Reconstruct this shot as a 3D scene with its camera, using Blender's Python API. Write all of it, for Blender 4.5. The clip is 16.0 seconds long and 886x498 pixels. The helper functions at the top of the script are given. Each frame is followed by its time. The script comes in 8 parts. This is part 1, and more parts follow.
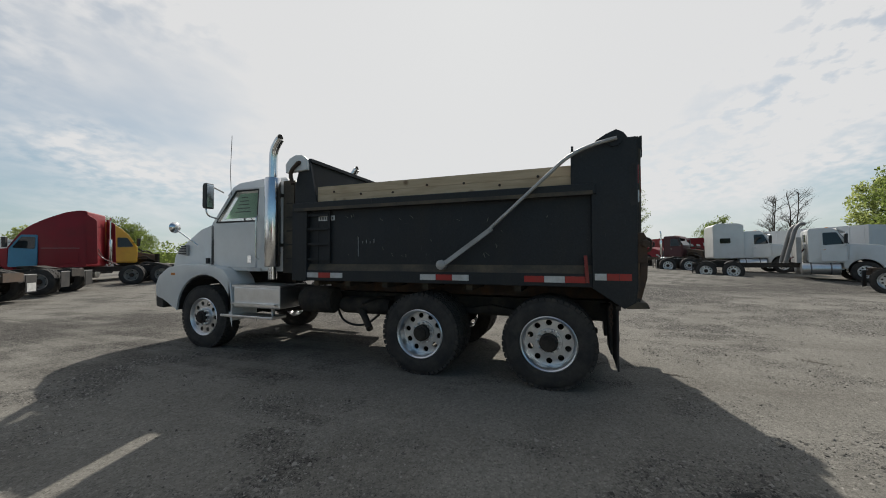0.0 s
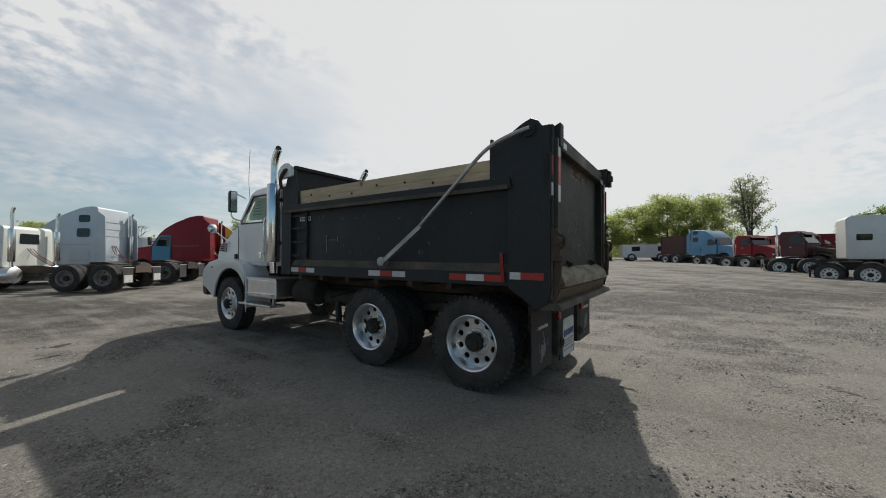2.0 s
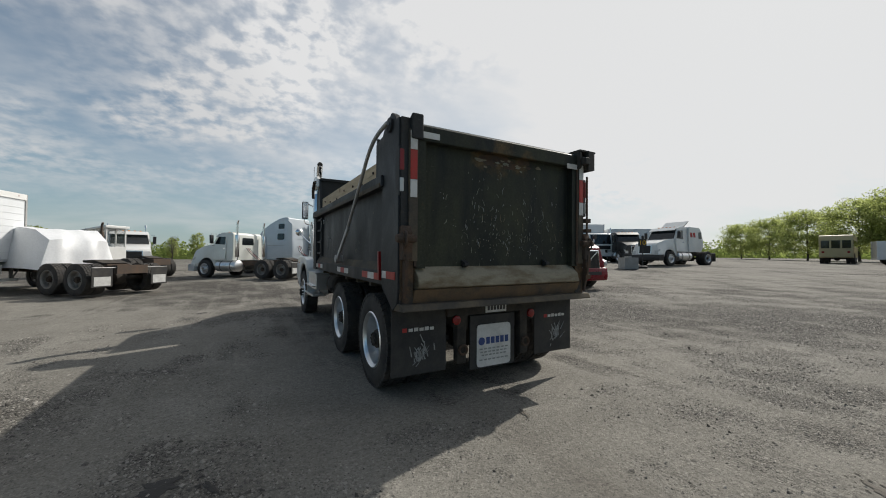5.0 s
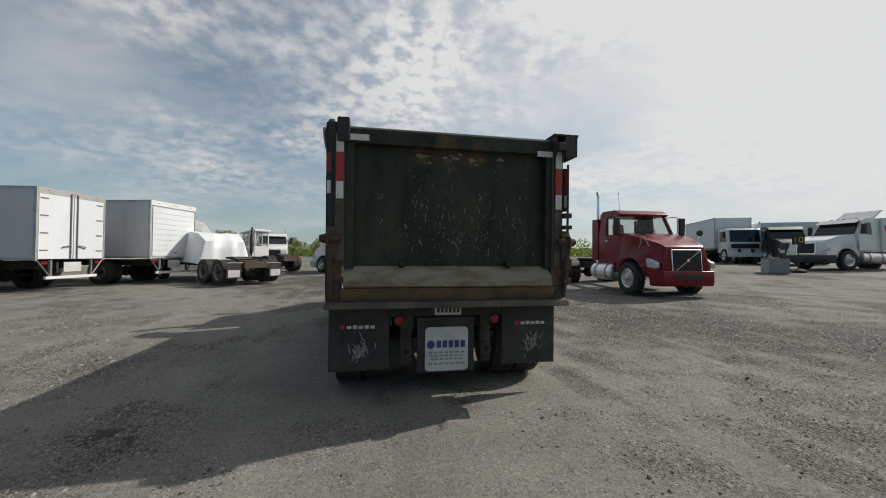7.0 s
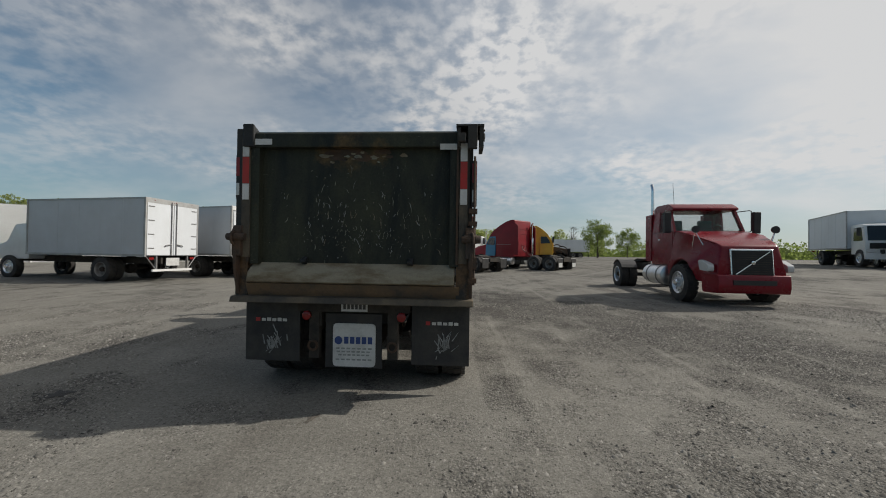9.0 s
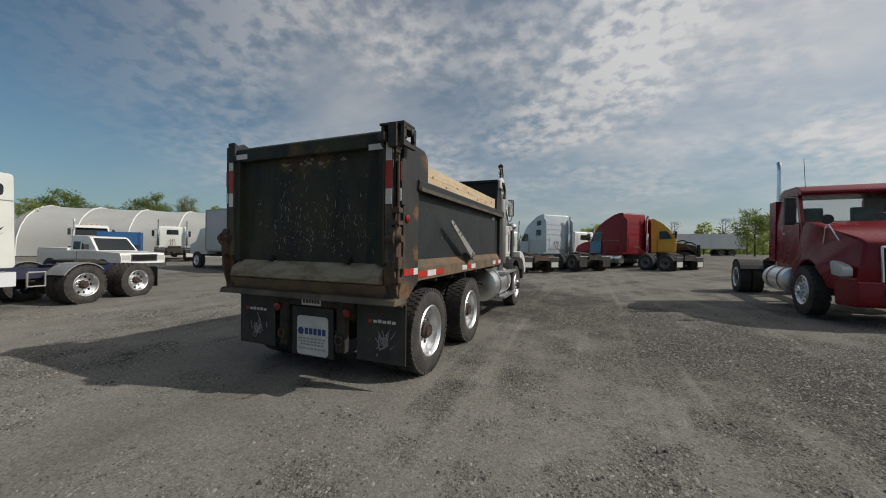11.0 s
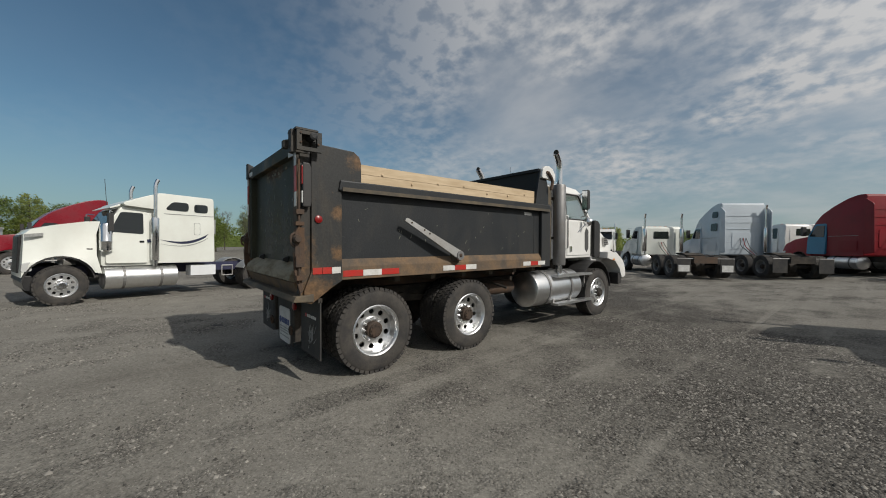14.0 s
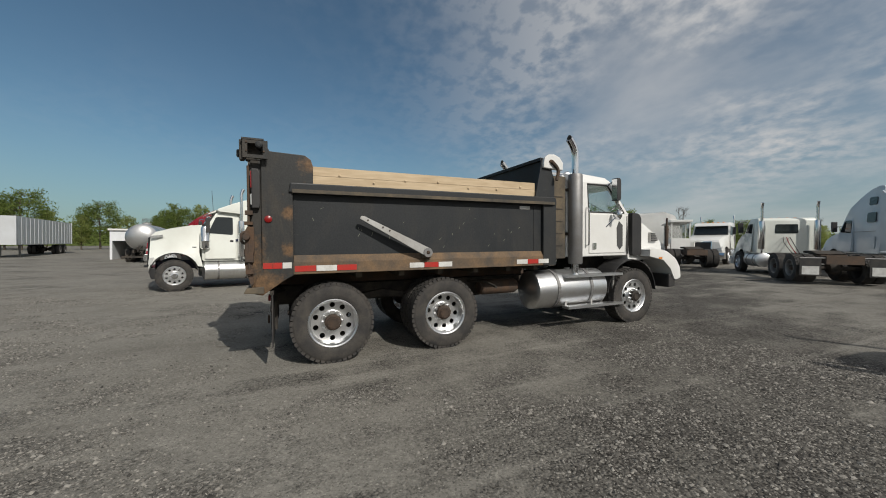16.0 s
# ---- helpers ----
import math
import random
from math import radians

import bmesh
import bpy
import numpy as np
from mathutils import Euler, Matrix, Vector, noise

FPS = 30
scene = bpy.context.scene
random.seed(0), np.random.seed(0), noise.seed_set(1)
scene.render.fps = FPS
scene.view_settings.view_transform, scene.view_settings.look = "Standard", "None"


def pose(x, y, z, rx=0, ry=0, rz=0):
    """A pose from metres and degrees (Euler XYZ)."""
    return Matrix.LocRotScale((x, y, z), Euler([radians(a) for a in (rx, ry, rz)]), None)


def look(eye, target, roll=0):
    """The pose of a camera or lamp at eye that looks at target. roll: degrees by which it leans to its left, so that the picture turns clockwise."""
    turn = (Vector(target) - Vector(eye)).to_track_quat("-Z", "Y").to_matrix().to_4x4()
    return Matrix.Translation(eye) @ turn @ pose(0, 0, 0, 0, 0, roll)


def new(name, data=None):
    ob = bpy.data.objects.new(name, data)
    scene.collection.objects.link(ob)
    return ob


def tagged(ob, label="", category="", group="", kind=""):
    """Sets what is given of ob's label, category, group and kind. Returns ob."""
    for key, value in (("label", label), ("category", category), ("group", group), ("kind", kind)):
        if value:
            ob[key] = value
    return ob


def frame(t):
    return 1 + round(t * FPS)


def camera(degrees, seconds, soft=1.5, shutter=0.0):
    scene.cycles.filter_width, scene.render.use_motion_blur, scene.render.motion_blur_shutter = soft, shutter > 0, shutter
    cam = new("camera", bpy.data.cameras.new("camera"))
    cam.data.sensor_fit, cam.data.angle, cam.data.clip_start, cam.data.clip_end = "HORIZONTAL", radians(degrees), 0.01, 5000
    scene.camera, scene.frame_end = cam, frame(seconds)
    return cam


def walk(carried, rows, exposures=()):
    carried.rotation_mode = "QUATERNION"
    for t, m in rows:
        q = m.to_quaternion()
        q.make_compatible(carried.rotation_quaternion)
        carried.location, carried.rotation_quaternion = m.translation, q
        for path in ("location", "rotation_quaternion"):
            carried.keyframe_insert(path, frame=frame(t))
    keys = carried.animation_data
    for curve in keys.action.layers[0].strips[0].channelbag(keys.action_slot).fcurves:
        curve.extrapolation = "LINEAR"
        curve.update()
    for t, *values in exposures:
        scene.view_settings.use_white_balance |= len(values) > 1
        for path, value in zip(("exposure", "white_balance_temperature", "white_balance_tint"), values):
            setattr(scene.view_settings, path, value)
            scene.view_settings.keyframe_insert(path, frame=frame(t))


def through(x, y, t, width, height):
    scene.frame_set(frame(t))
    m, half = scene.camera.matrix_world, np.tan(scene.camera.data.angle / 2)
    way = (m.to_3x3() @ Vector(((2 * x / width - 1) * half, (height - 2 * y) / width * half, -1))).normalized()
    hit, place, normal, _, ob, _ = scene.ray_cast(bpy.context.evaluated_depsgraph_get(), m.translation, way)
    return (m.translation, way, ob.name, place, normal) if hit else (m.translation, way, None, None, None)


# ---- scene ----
cam = camera(102.0, 16.0, soft=1.0)
PATH = [
    (0, (-5.679, -0.344, 1.588), (-3.804, 0.351, 1.640), -0.87),
    (0.5, (-5.533, -0.794, 1.596), (-3.709, 0.023, 1.643), -0.80),
    (1, (-5.300, -1.295, 1.591), (-3.540, -0.347, 1.632), -0.84),
    (1.5, (-5.072, -1.712, 1.541), (-3.365, -0.671, 1.592), -0.66),
    (2, (-4.863, -2.137, 1.553), (-3.216, -1.003, 1.600), -0.43),
    (2.5, (-4.588, -2.533, 1.560), (-3.023, -1.289, 1.602), -0.39),
    (3, (-4.288, -2.921, 1.553), (-2.814, -1.569, 1.596), -0.25),
    (3.5, (-3.948, -3.311, 1.542), (-2.573, -1.860, 1.584), -0.20),
    (6, (-1.627, -4.575, 1.530), (-0.973, -2.685, 1.577), 0.35),
    (6.5, (-1.206, -4.682, 1.521), (-0.705, -2.747, 1.566), 0.44),
    (7, (-0.749, -4.753, 1.556), (-0.393, -2.785, 1.591), 0.46),
    (7.5, (-0.270, -4.817, 1.555), (-0.022, -2.832, 1.585), 0.54),
    (8, (0.213, -4.825, 1.533), (0.364, -2.832, 1.567), 0.70),
    (10.5, (2.759, -4.510, 1.607), (2.152, -2.604, 1.613), 0.84),
    (11, (3.210, -4.285, 1.614), (2.443, -2.437, 1.614), 0.91),
    (11.5, (3.632, -4.037, 1.631), (2.717, -2.259, 1.625), 0.91),
    (12, (4.030, -3.764, 1.597), (2.967, -2.070, 1.599), 0.85),
    (12.5, (4.375, -3.426, 1.628), (3.161, -1.836, 1.618), 0.88),
    (13, (4.691, -3.091, 1.649), (3.347, -1.610, 1.634), 0.78),
    (13.5, (5.033, -2.717, 1.626), (3.579, -1.344, 1.616), 0.67),
    (14, (5.390, -2.332, 1.649), (3.853, -1.052, 1.634), 0.70),
    (14.5, (5.662, -1.909, 1.652), (4.056, -0.716, 1.631), 0.64),
    (15, (5.922, -1.481, 1.665), (4.243, -0.394, 1.637), 0.60),
    (15.5, (6.223, -0.995, 1.669), (4.451, -0.069, 1.636), 0.47),
    (16, (6.355, -0.600, 1.650), (4.522, 0.200, 1.619), 0.43),
]
EXPOSURES = [(0.0, 0.5), (3.5, 0.55), (7.5, 0.45), (11.0, 0.2), (14.5, 0.2), (16.0, 0.27)]
walk(cam, [(t, look(eye, target, roll)) for t, eye, target, roll in PATH], EXPOSURES)

# ---- world, sun ----
SUN = Vector((3.55, 0.95, 2.98)).normalized()
world = bpy.data.worlds.new("world")
scene.world = world
world.use_nodes = True
wt = world.node_tree
wt.nodes.clear()


def wnode(kind, **kw):
    n = wt.nodes.new(kind)
    for k, v in kw.items():
        n.inputs[k].default_value = v
    return n


def wmath(op, a, b=None, c=None):
    n = wt.nodes.new("ShaderNodeMath")
    n.operation = op
    for i, v in enumerate((a, b, c)):
        if v is None:
            continue
        if isinstance(v, (int, float)):
            n.inputs[i].default_value = v
        else:
            wt.links.new(v, n.inputs[i])
    return n.outputs[0]


sky = wt.nodes.new("ShaderNodeTexSky")
sky.sky_type = 'NISHITA'
sky.sun_disc = False
sky.sun_elevation = math.asin(SUN.z)
sky.sun_rotation = math.atan2(SUN.x, SUN.y)
sky.altitude = 30
sky.air_density, sky.dust_density, sky.ozone_density = 1.0, 0.8, 1.2
tc = wt.nodes.new("ShaderNodeTexCoord")
sep = wt.nodes.new("ShaderNodeSeparateXYZ")
wt.links.new(tc.outputs["Generated"], sep.inputs[0])
up = wmath('MAXIMUM', sep.outputs[2], 0.0)
den = wmath('ADD', up, 0.26)
comb = wt.nodes.new("ShaderNodeCombineXYZ")
wt.links.new(wmath('DIVIDE', sep.outputs[0], den), comb.inputs[0])
wt.links.new(wmath('DIVIDE', sep.outputs[1], den), comb.inputs[1])
cells = wnode("ShaderNodeTexNoise", Scale=15.0, Detail=4.0, Roughness=0.52, Distortion=0.1)
sheets = wnode("ShaderNodeTexNoise", Scale=1.15, Detail=3.0, Roughness=0.5, Distortion=0.2)
wisps = wnode("ShaderNodeTexNoise", Scale=1.6, Detail=5.0, Roughness=0.52, Distortion=0.2)
stretch = wt.nodes.new("ShaderNodeMapping")
stretch.inputs["Scale"].default_value = (0.8, 1.3, 1)
stretch.inputs["Rotation"].default_value = (0, 0, 0.5)
wt.links.new(comb.outputs[0], stretch.inputs[0])
wt.links.new(comb.outputs[0], cells.inputs["Vector"])
wt.links.new(comb.outputs[0], sheets.inputs["Vector"])
wt.links.new(stretch.outputs[0], wisps.inputs["Vector"])


def wramp(v, lo, hi):
    n = wt.nodes.new("ShaderNodeMapRange")
    n.interpolation_type = 'SMOOTHSTEP'
    n.inputs[1].default_value, n.inputs[2].default_value = lo, hi
    wt.links.new(v, n.inputs[0])
    return n.outputs[0]


broken = wmath('MULTIPLY', wmath('MULTIPLY', wramp(cells.outputs[0], 0.31, 0.70), wramp(sheets.outputs[0], 0.36, 0.68)), wramp(up, 0.05, 0.30))
veil = wmath('ADD', wmath('MULTIPLY', wramp(wisps.outputs[0], 0.32, 0.8), 0.5), 0.19)
flat = wmath('ADD', wmath('MULTIPLY', sep.outputs[0], 0.78), wmath('MULTIPLY', sep.outputs[1], 0.62))
band = wramp(flat, -0.62, 0.15)
cover = wmath('MULTIPLY', wmath('MINIMUM', wmath('ADD', broken, veil), 0.92), wmath('ADD', wmath('MULTIPLY', band, 0.95), 0.05))
haze = wmath('MULTIPLY', wramp(up, 0.28, 0.0), 0.5)
# clouds and haze scatter far more light round the sun
dot = wt.nodes.new("ShaderNodeVectorMath")
dot.operation = 'DOT_PRODUCT'
dot.inputs[1].default_value = SUN
wt.links.new(tc.outputs["Generated"], dot.inputs[0])
near = wmath('MAXIMUM', dot.outputs["Value"], 0.0)
glow = wmath('ADD', wmath('MULTIPLY', wmath('POWER', near, 4.0), 11.0), wmath('MULTIPLY', wmath('POWER', near, 30.0), 14.0))
white = wmath('MINIMUM', wmath('ADD', glow, 3.7), 4.4)
ccol = wt.nodes.new("ShaderNodeCombineColor")
wt.links.new(white, ccol.inputs[0])
wt.links.new(white, ccol.inputs[1])
wt.links.new(white, ccol.inputs[2])
mixc = wt.nodes.new("ShaderNodeMix")
mixc.data_type = 'RGBA'
wt.links.new(wmath('MINIMUM', wmath('ADD', cover, wmath('MULTIPLY', wmath('POWER', near, 4.2), 1.25)), 0.97), mixc.inputs[0])
tint = wt.nodes.new("ShaderNodeMix")
tint.data_type, tint.blend_type = 'RGBA', 'MULTIPLY'
tint.inputs[0].default_value = 1.0
tint.inputs[7].default_value = (0.35, 0.462, 0.468, 1)
wt.links.new(sky.outputs[0], tint.inputs[6])
low = wt.nodes.new("ShaderNodeMix")
low.data_type = 'RGBA'
low.inputs[7].default_value = (1.5, 2.0, 2.3, 1)
wt.links.new(haze, low.inputs[0])
wt.links.new(tint.outputs[2], low.inputs[6])
wt.links.new(low.outputs[2], mixc.inputs[6])
wt.links.new(ccol.outputs[0], mixc.inputs[7])
bg = wt.nodes.new("ShaderNodeBackground")
bg.inputs[1].default_value = 0.12
wout = wt.nodes.new("ShaderNodeOutputWorld")
wt.links.new(mixc.outputs[2], bg.inputs[0])
wt.links.new(bg.outputs[0], wout.inputs[0])

sun = new("sun", bpy.data.lights.new("sun", 'SUN'))
sun.data.energy = 2.9
sun.data.angle = radians(0.6)
sun.data.color = (1.0, 0.95, 0.87)
sun.matrix_basis = look(SUN * 60, (0, 0, 0))


# ---- materials ----
def material(name, colour, rough=0.5, metal=0.0, dirt=None, amount=0.3, patch=1.5, grain=40.0, bump=0.1,
             coat=0.0, spread=0.12, streak=1.0, edge=(0.38, 0.72)):
    """A surface with its colour, large patches of dirt, fine grain and relief."""
    m = bpy.data.materials.new(name)
    m.use_nodes = True
    t = m.node_tree
    b = t.nodes["Principled BSDF"]
    co = t.nodes.new("ShaderNodeTexCoord")
    mp = t.nodes.new("ShaderNodeMapping")
    mp.inputs["Scale"].default_value = (1, 1, streak)
    t.links.new(co.outputs["Object"], mp.inputs[0])
    big = t.nodes.new("ShaderNodeTexNoise")
    big.inputs["Scale"].default_value, big.inputs["Detail"].default_value = patch, 7
    big.inputs["Roughness"].default_value = 0.65
    fine = t.nodes.new("ShaderNodeTexNoise")
    fine.inputs["Scale"].default_value, fine.inputs["Detail"].default_value = grain, 4
    t.links.new(mp.outputs[0], big.inputs["Vector"])
    t.links.new(co.outputs["Object"], fine.inputs["Vector"])
    rng = t.nodes.new("ShaderNodeMapRange")
    rng.inputs[1].default_value, rng.inputs[2].default_value = edge
    rng.inputs[4].default_value = amount
    t.links.new(big.outputs[0], rng.inputs[0])
    mix = t.nodes.new("ShaderNodeMix")
    mix.data_type = 'RGBA'
    mix.inputs[6].default_value = (*colour, 1)
    mix.inputs[7].default_value = (*(dirt or [c * 0.6 for c in colour]), 1)
    t.links.new(rng.outputs[0], mix.inputs[0])
    hsv = t.nodes.new("ShaderNodeHueSaturation")
    var = t.nodes.new("ShaderNodeMapRange")
    var.inputs[3].default_value, var.inputs[4].default_value = 1 - spread, 1 + spread
    t.links.new(fine.outputs[0], var.inputs[0])
    t.links.new(var.outputs[0], hsv.inputs["Value"])
    t.links.new(mix.outputs[2], hsv.inputs["Color"])
    t.links.new(hsv.outputs[0], b.inputs["Base Color"])
    b.inputs["Metallic"].default_value = metal
    rr = t.nodes.new("ShaderNodeMapRange")
    rr.inputs[3].default_value, rr.inputs[4].default_value = max(rough - 0.1, 0.03), min(rough + 0.18, 1)
    t.links.new(big.outputs[0], rr.inputs[0])
    t.links.new(rr.outputs[0], b.inputs["Roughness"])
    b.inputs["Coat Weight"].default_value = coat
    bp = t.nodes.new("ShaderNodeBump")
    bp.inputs["Strength"].default_value, bp.inputs["Distance"].default_value = bump, 0.01
    t.links.new(fine.outputs[0], bp.inputs["Height"])
    t.links.new(bp.outputs[0], b.inputs["Normal"])
    return m


def glass(name, tint, rough=0.02, alpha=0.45):
    m = bpy.data.materials.new(name)
    m.use_nodes = True
    t = m.node_tree
    b = t.nodes["Principled BSDF"]
    b.inputs["Base Color"].default_value = (*tint, 1)
    b.inputs["Roughness"].default_value = rough
    b.inputs["Alpha"].default_value = alpha
    b.inputs["Specular IOR Level"].default_value = 0.6
    return m


def worn_steel(name, colour, cloud, chip, rust, clouds=(0.45, 0.75, 0.7), chips=0.62, spots=(), rough=0.5, rusty=0.75, streak=0.5):
    """Painted steel: dusty clouds, fine scratches and bare chips, and rust that spreads from the given spots (x, y, z, radius)."""
    m = bpy.data.materials.new(name)
    m.use_nodes = True
    t = m.node_tree
    b = t.nodes["Principled BSDF"]
    co = t.nodes.new("ShaderNodeTexCoord")

    def noise(scale, detail, stretch=(1, 1, 1), turn=(0, 0, 0), rough=0.6, distort=0.0):
        mp = t.nodes.new("ShaderNodeMapping")
        mp.inputs["Scale"].default_value, mp.inputs["Rotation"].default_value = stretch, turn
        t.links.new(co.outputs["Object"], mp.inputs[0])
        n = t.nodes.new("ShaderNodeTexNoise")
        for k, v in (("Scale", scale), ("Detail", detail), ("Roughness", rough), ("Distortion", distort)):
            n.inputs[k].default_value = v
        t.links.new(mp.outputs[0], n.inputs["Vector"])
        return n.outputs[0]

    def ramp(v, a, c, lo=0.0, hi=1.0):
        n = t.nodes.new("ShaderNodeMapRange")
        for i, x in zip((1, 2, 3, 4), (a, c, lo, hi)):
            n.inputs[i].default_value = x
        t.links.new(v, n.inputs[0])
        return n.outputs[0]

    def maths(op, a, c):
        n = t.nodes.new("ShaderNodeMath")
        n.operation = op
        for i, v in enumerate((a, c)):
            if isinstance(v, (int, float)):
                n.inputs[i].default_value = v
            else:
                t.links.new(v, n.inputs[i])
        return n.outputs[0]

    def blend(f, a, c):
        n = t.nodes.new("ShaderNodeMix")
        n.data_type = 'RGBA'
        for i, v in ((6, a), (7, c)):
            if isinstance(v, tuple):
                n.inputs[i].default_value = (*v, 1)
            else:
                t.links.new(v, n.inputs[i])
        t.links.new(f, n.inputs[0])
        return n.outputs[2]

    broad = noise(2.1, 8, (1, 1, streak), rough=0.66, distort=0.4)
    grain = noise(48, 5)
    col = blend(ramp(broad, clouds[0], clouds[1], 0.0, clouds[2]), colour, cloud)
    worn = ramp(noise(1.3, 4, rough=0.5), 0.4, 0.66)
    for stretch, turn in (((9, 9, 0.9), (0.25, 0.2, 0)), ((8, 8, 0.8), (-0.45, -0.5, 0)), ((1.2, 1.2, 10), (0.1, 0.1, 0))):
        col = blend(maths('MULTIPLY', ramp(noise(7, 3, stretch, turn), 0.69, 0.73, 0.0, chips), worn), col, chip)
    col = blend(maths('MULTIPLY', ramp(noise(26, 4, rough=0.7), 0.68, 0.73, 0.0, chips), worn), col, chip)
    if spots:
        total = 0.0
        for x, y, z, r in spots:
            d = t.nodes.new("ShaderNodeVectorMath")
            d.operation = 'DISTANCE'
            d.inputs[1].default_value = (x, y, z)
            t.links.new(co.outputs["Object"], d.inputs[0])
            total = maths('MAXIMUM', total, ramp(d.outputs["Value"], 0.0, r, 1.0, 0.0))
        eaten = ramp(maths('ADD', total, ramp(noise(7, 8, rough=0.72), 0.25, 0.75, -0.55, 0.55)), 0.25, 0.75, 0.0, 1.0)
        col = blend(maths('MULTIPLY', eaten, rusty), col, blend(ramp(noise(16, 6, rough=0.7), 0.35, 0.68), rust, tuple(0.42 * c for c in rust)))
    hsv = t.nodes.new("ShaderNodeHueSaturation")
    t.links.new(ramp(grain, 0.2, 0.8, 0.72, 1.28), hsv.inputs["Value"])
    t.links.new(col, hsv.inputs["Color"])
    t.links.new(hsv.outputs[0], b.inputs["Base Color"])
    t.links.new(ramp(broad, 0.3, 0.7, rough - 0.08, rough + 0.22), b.inputs["Roughness"])
    b.inputs["Specular IOR Level"].default_value = 0.3
    bp = t.nodes.new("ShaderNodeBump")
    bp.inputs["Strength"].default_value, bp.inputs["Distance"].default_value = 0.18, 0.01
    t.links.new(maths('ADD', grain, maths('MULTIPLY', broad, 2.0)), bp.inputs["Height"])
    t.links.new(bp.outputs[0], b.inputs["Normal"])
    return m


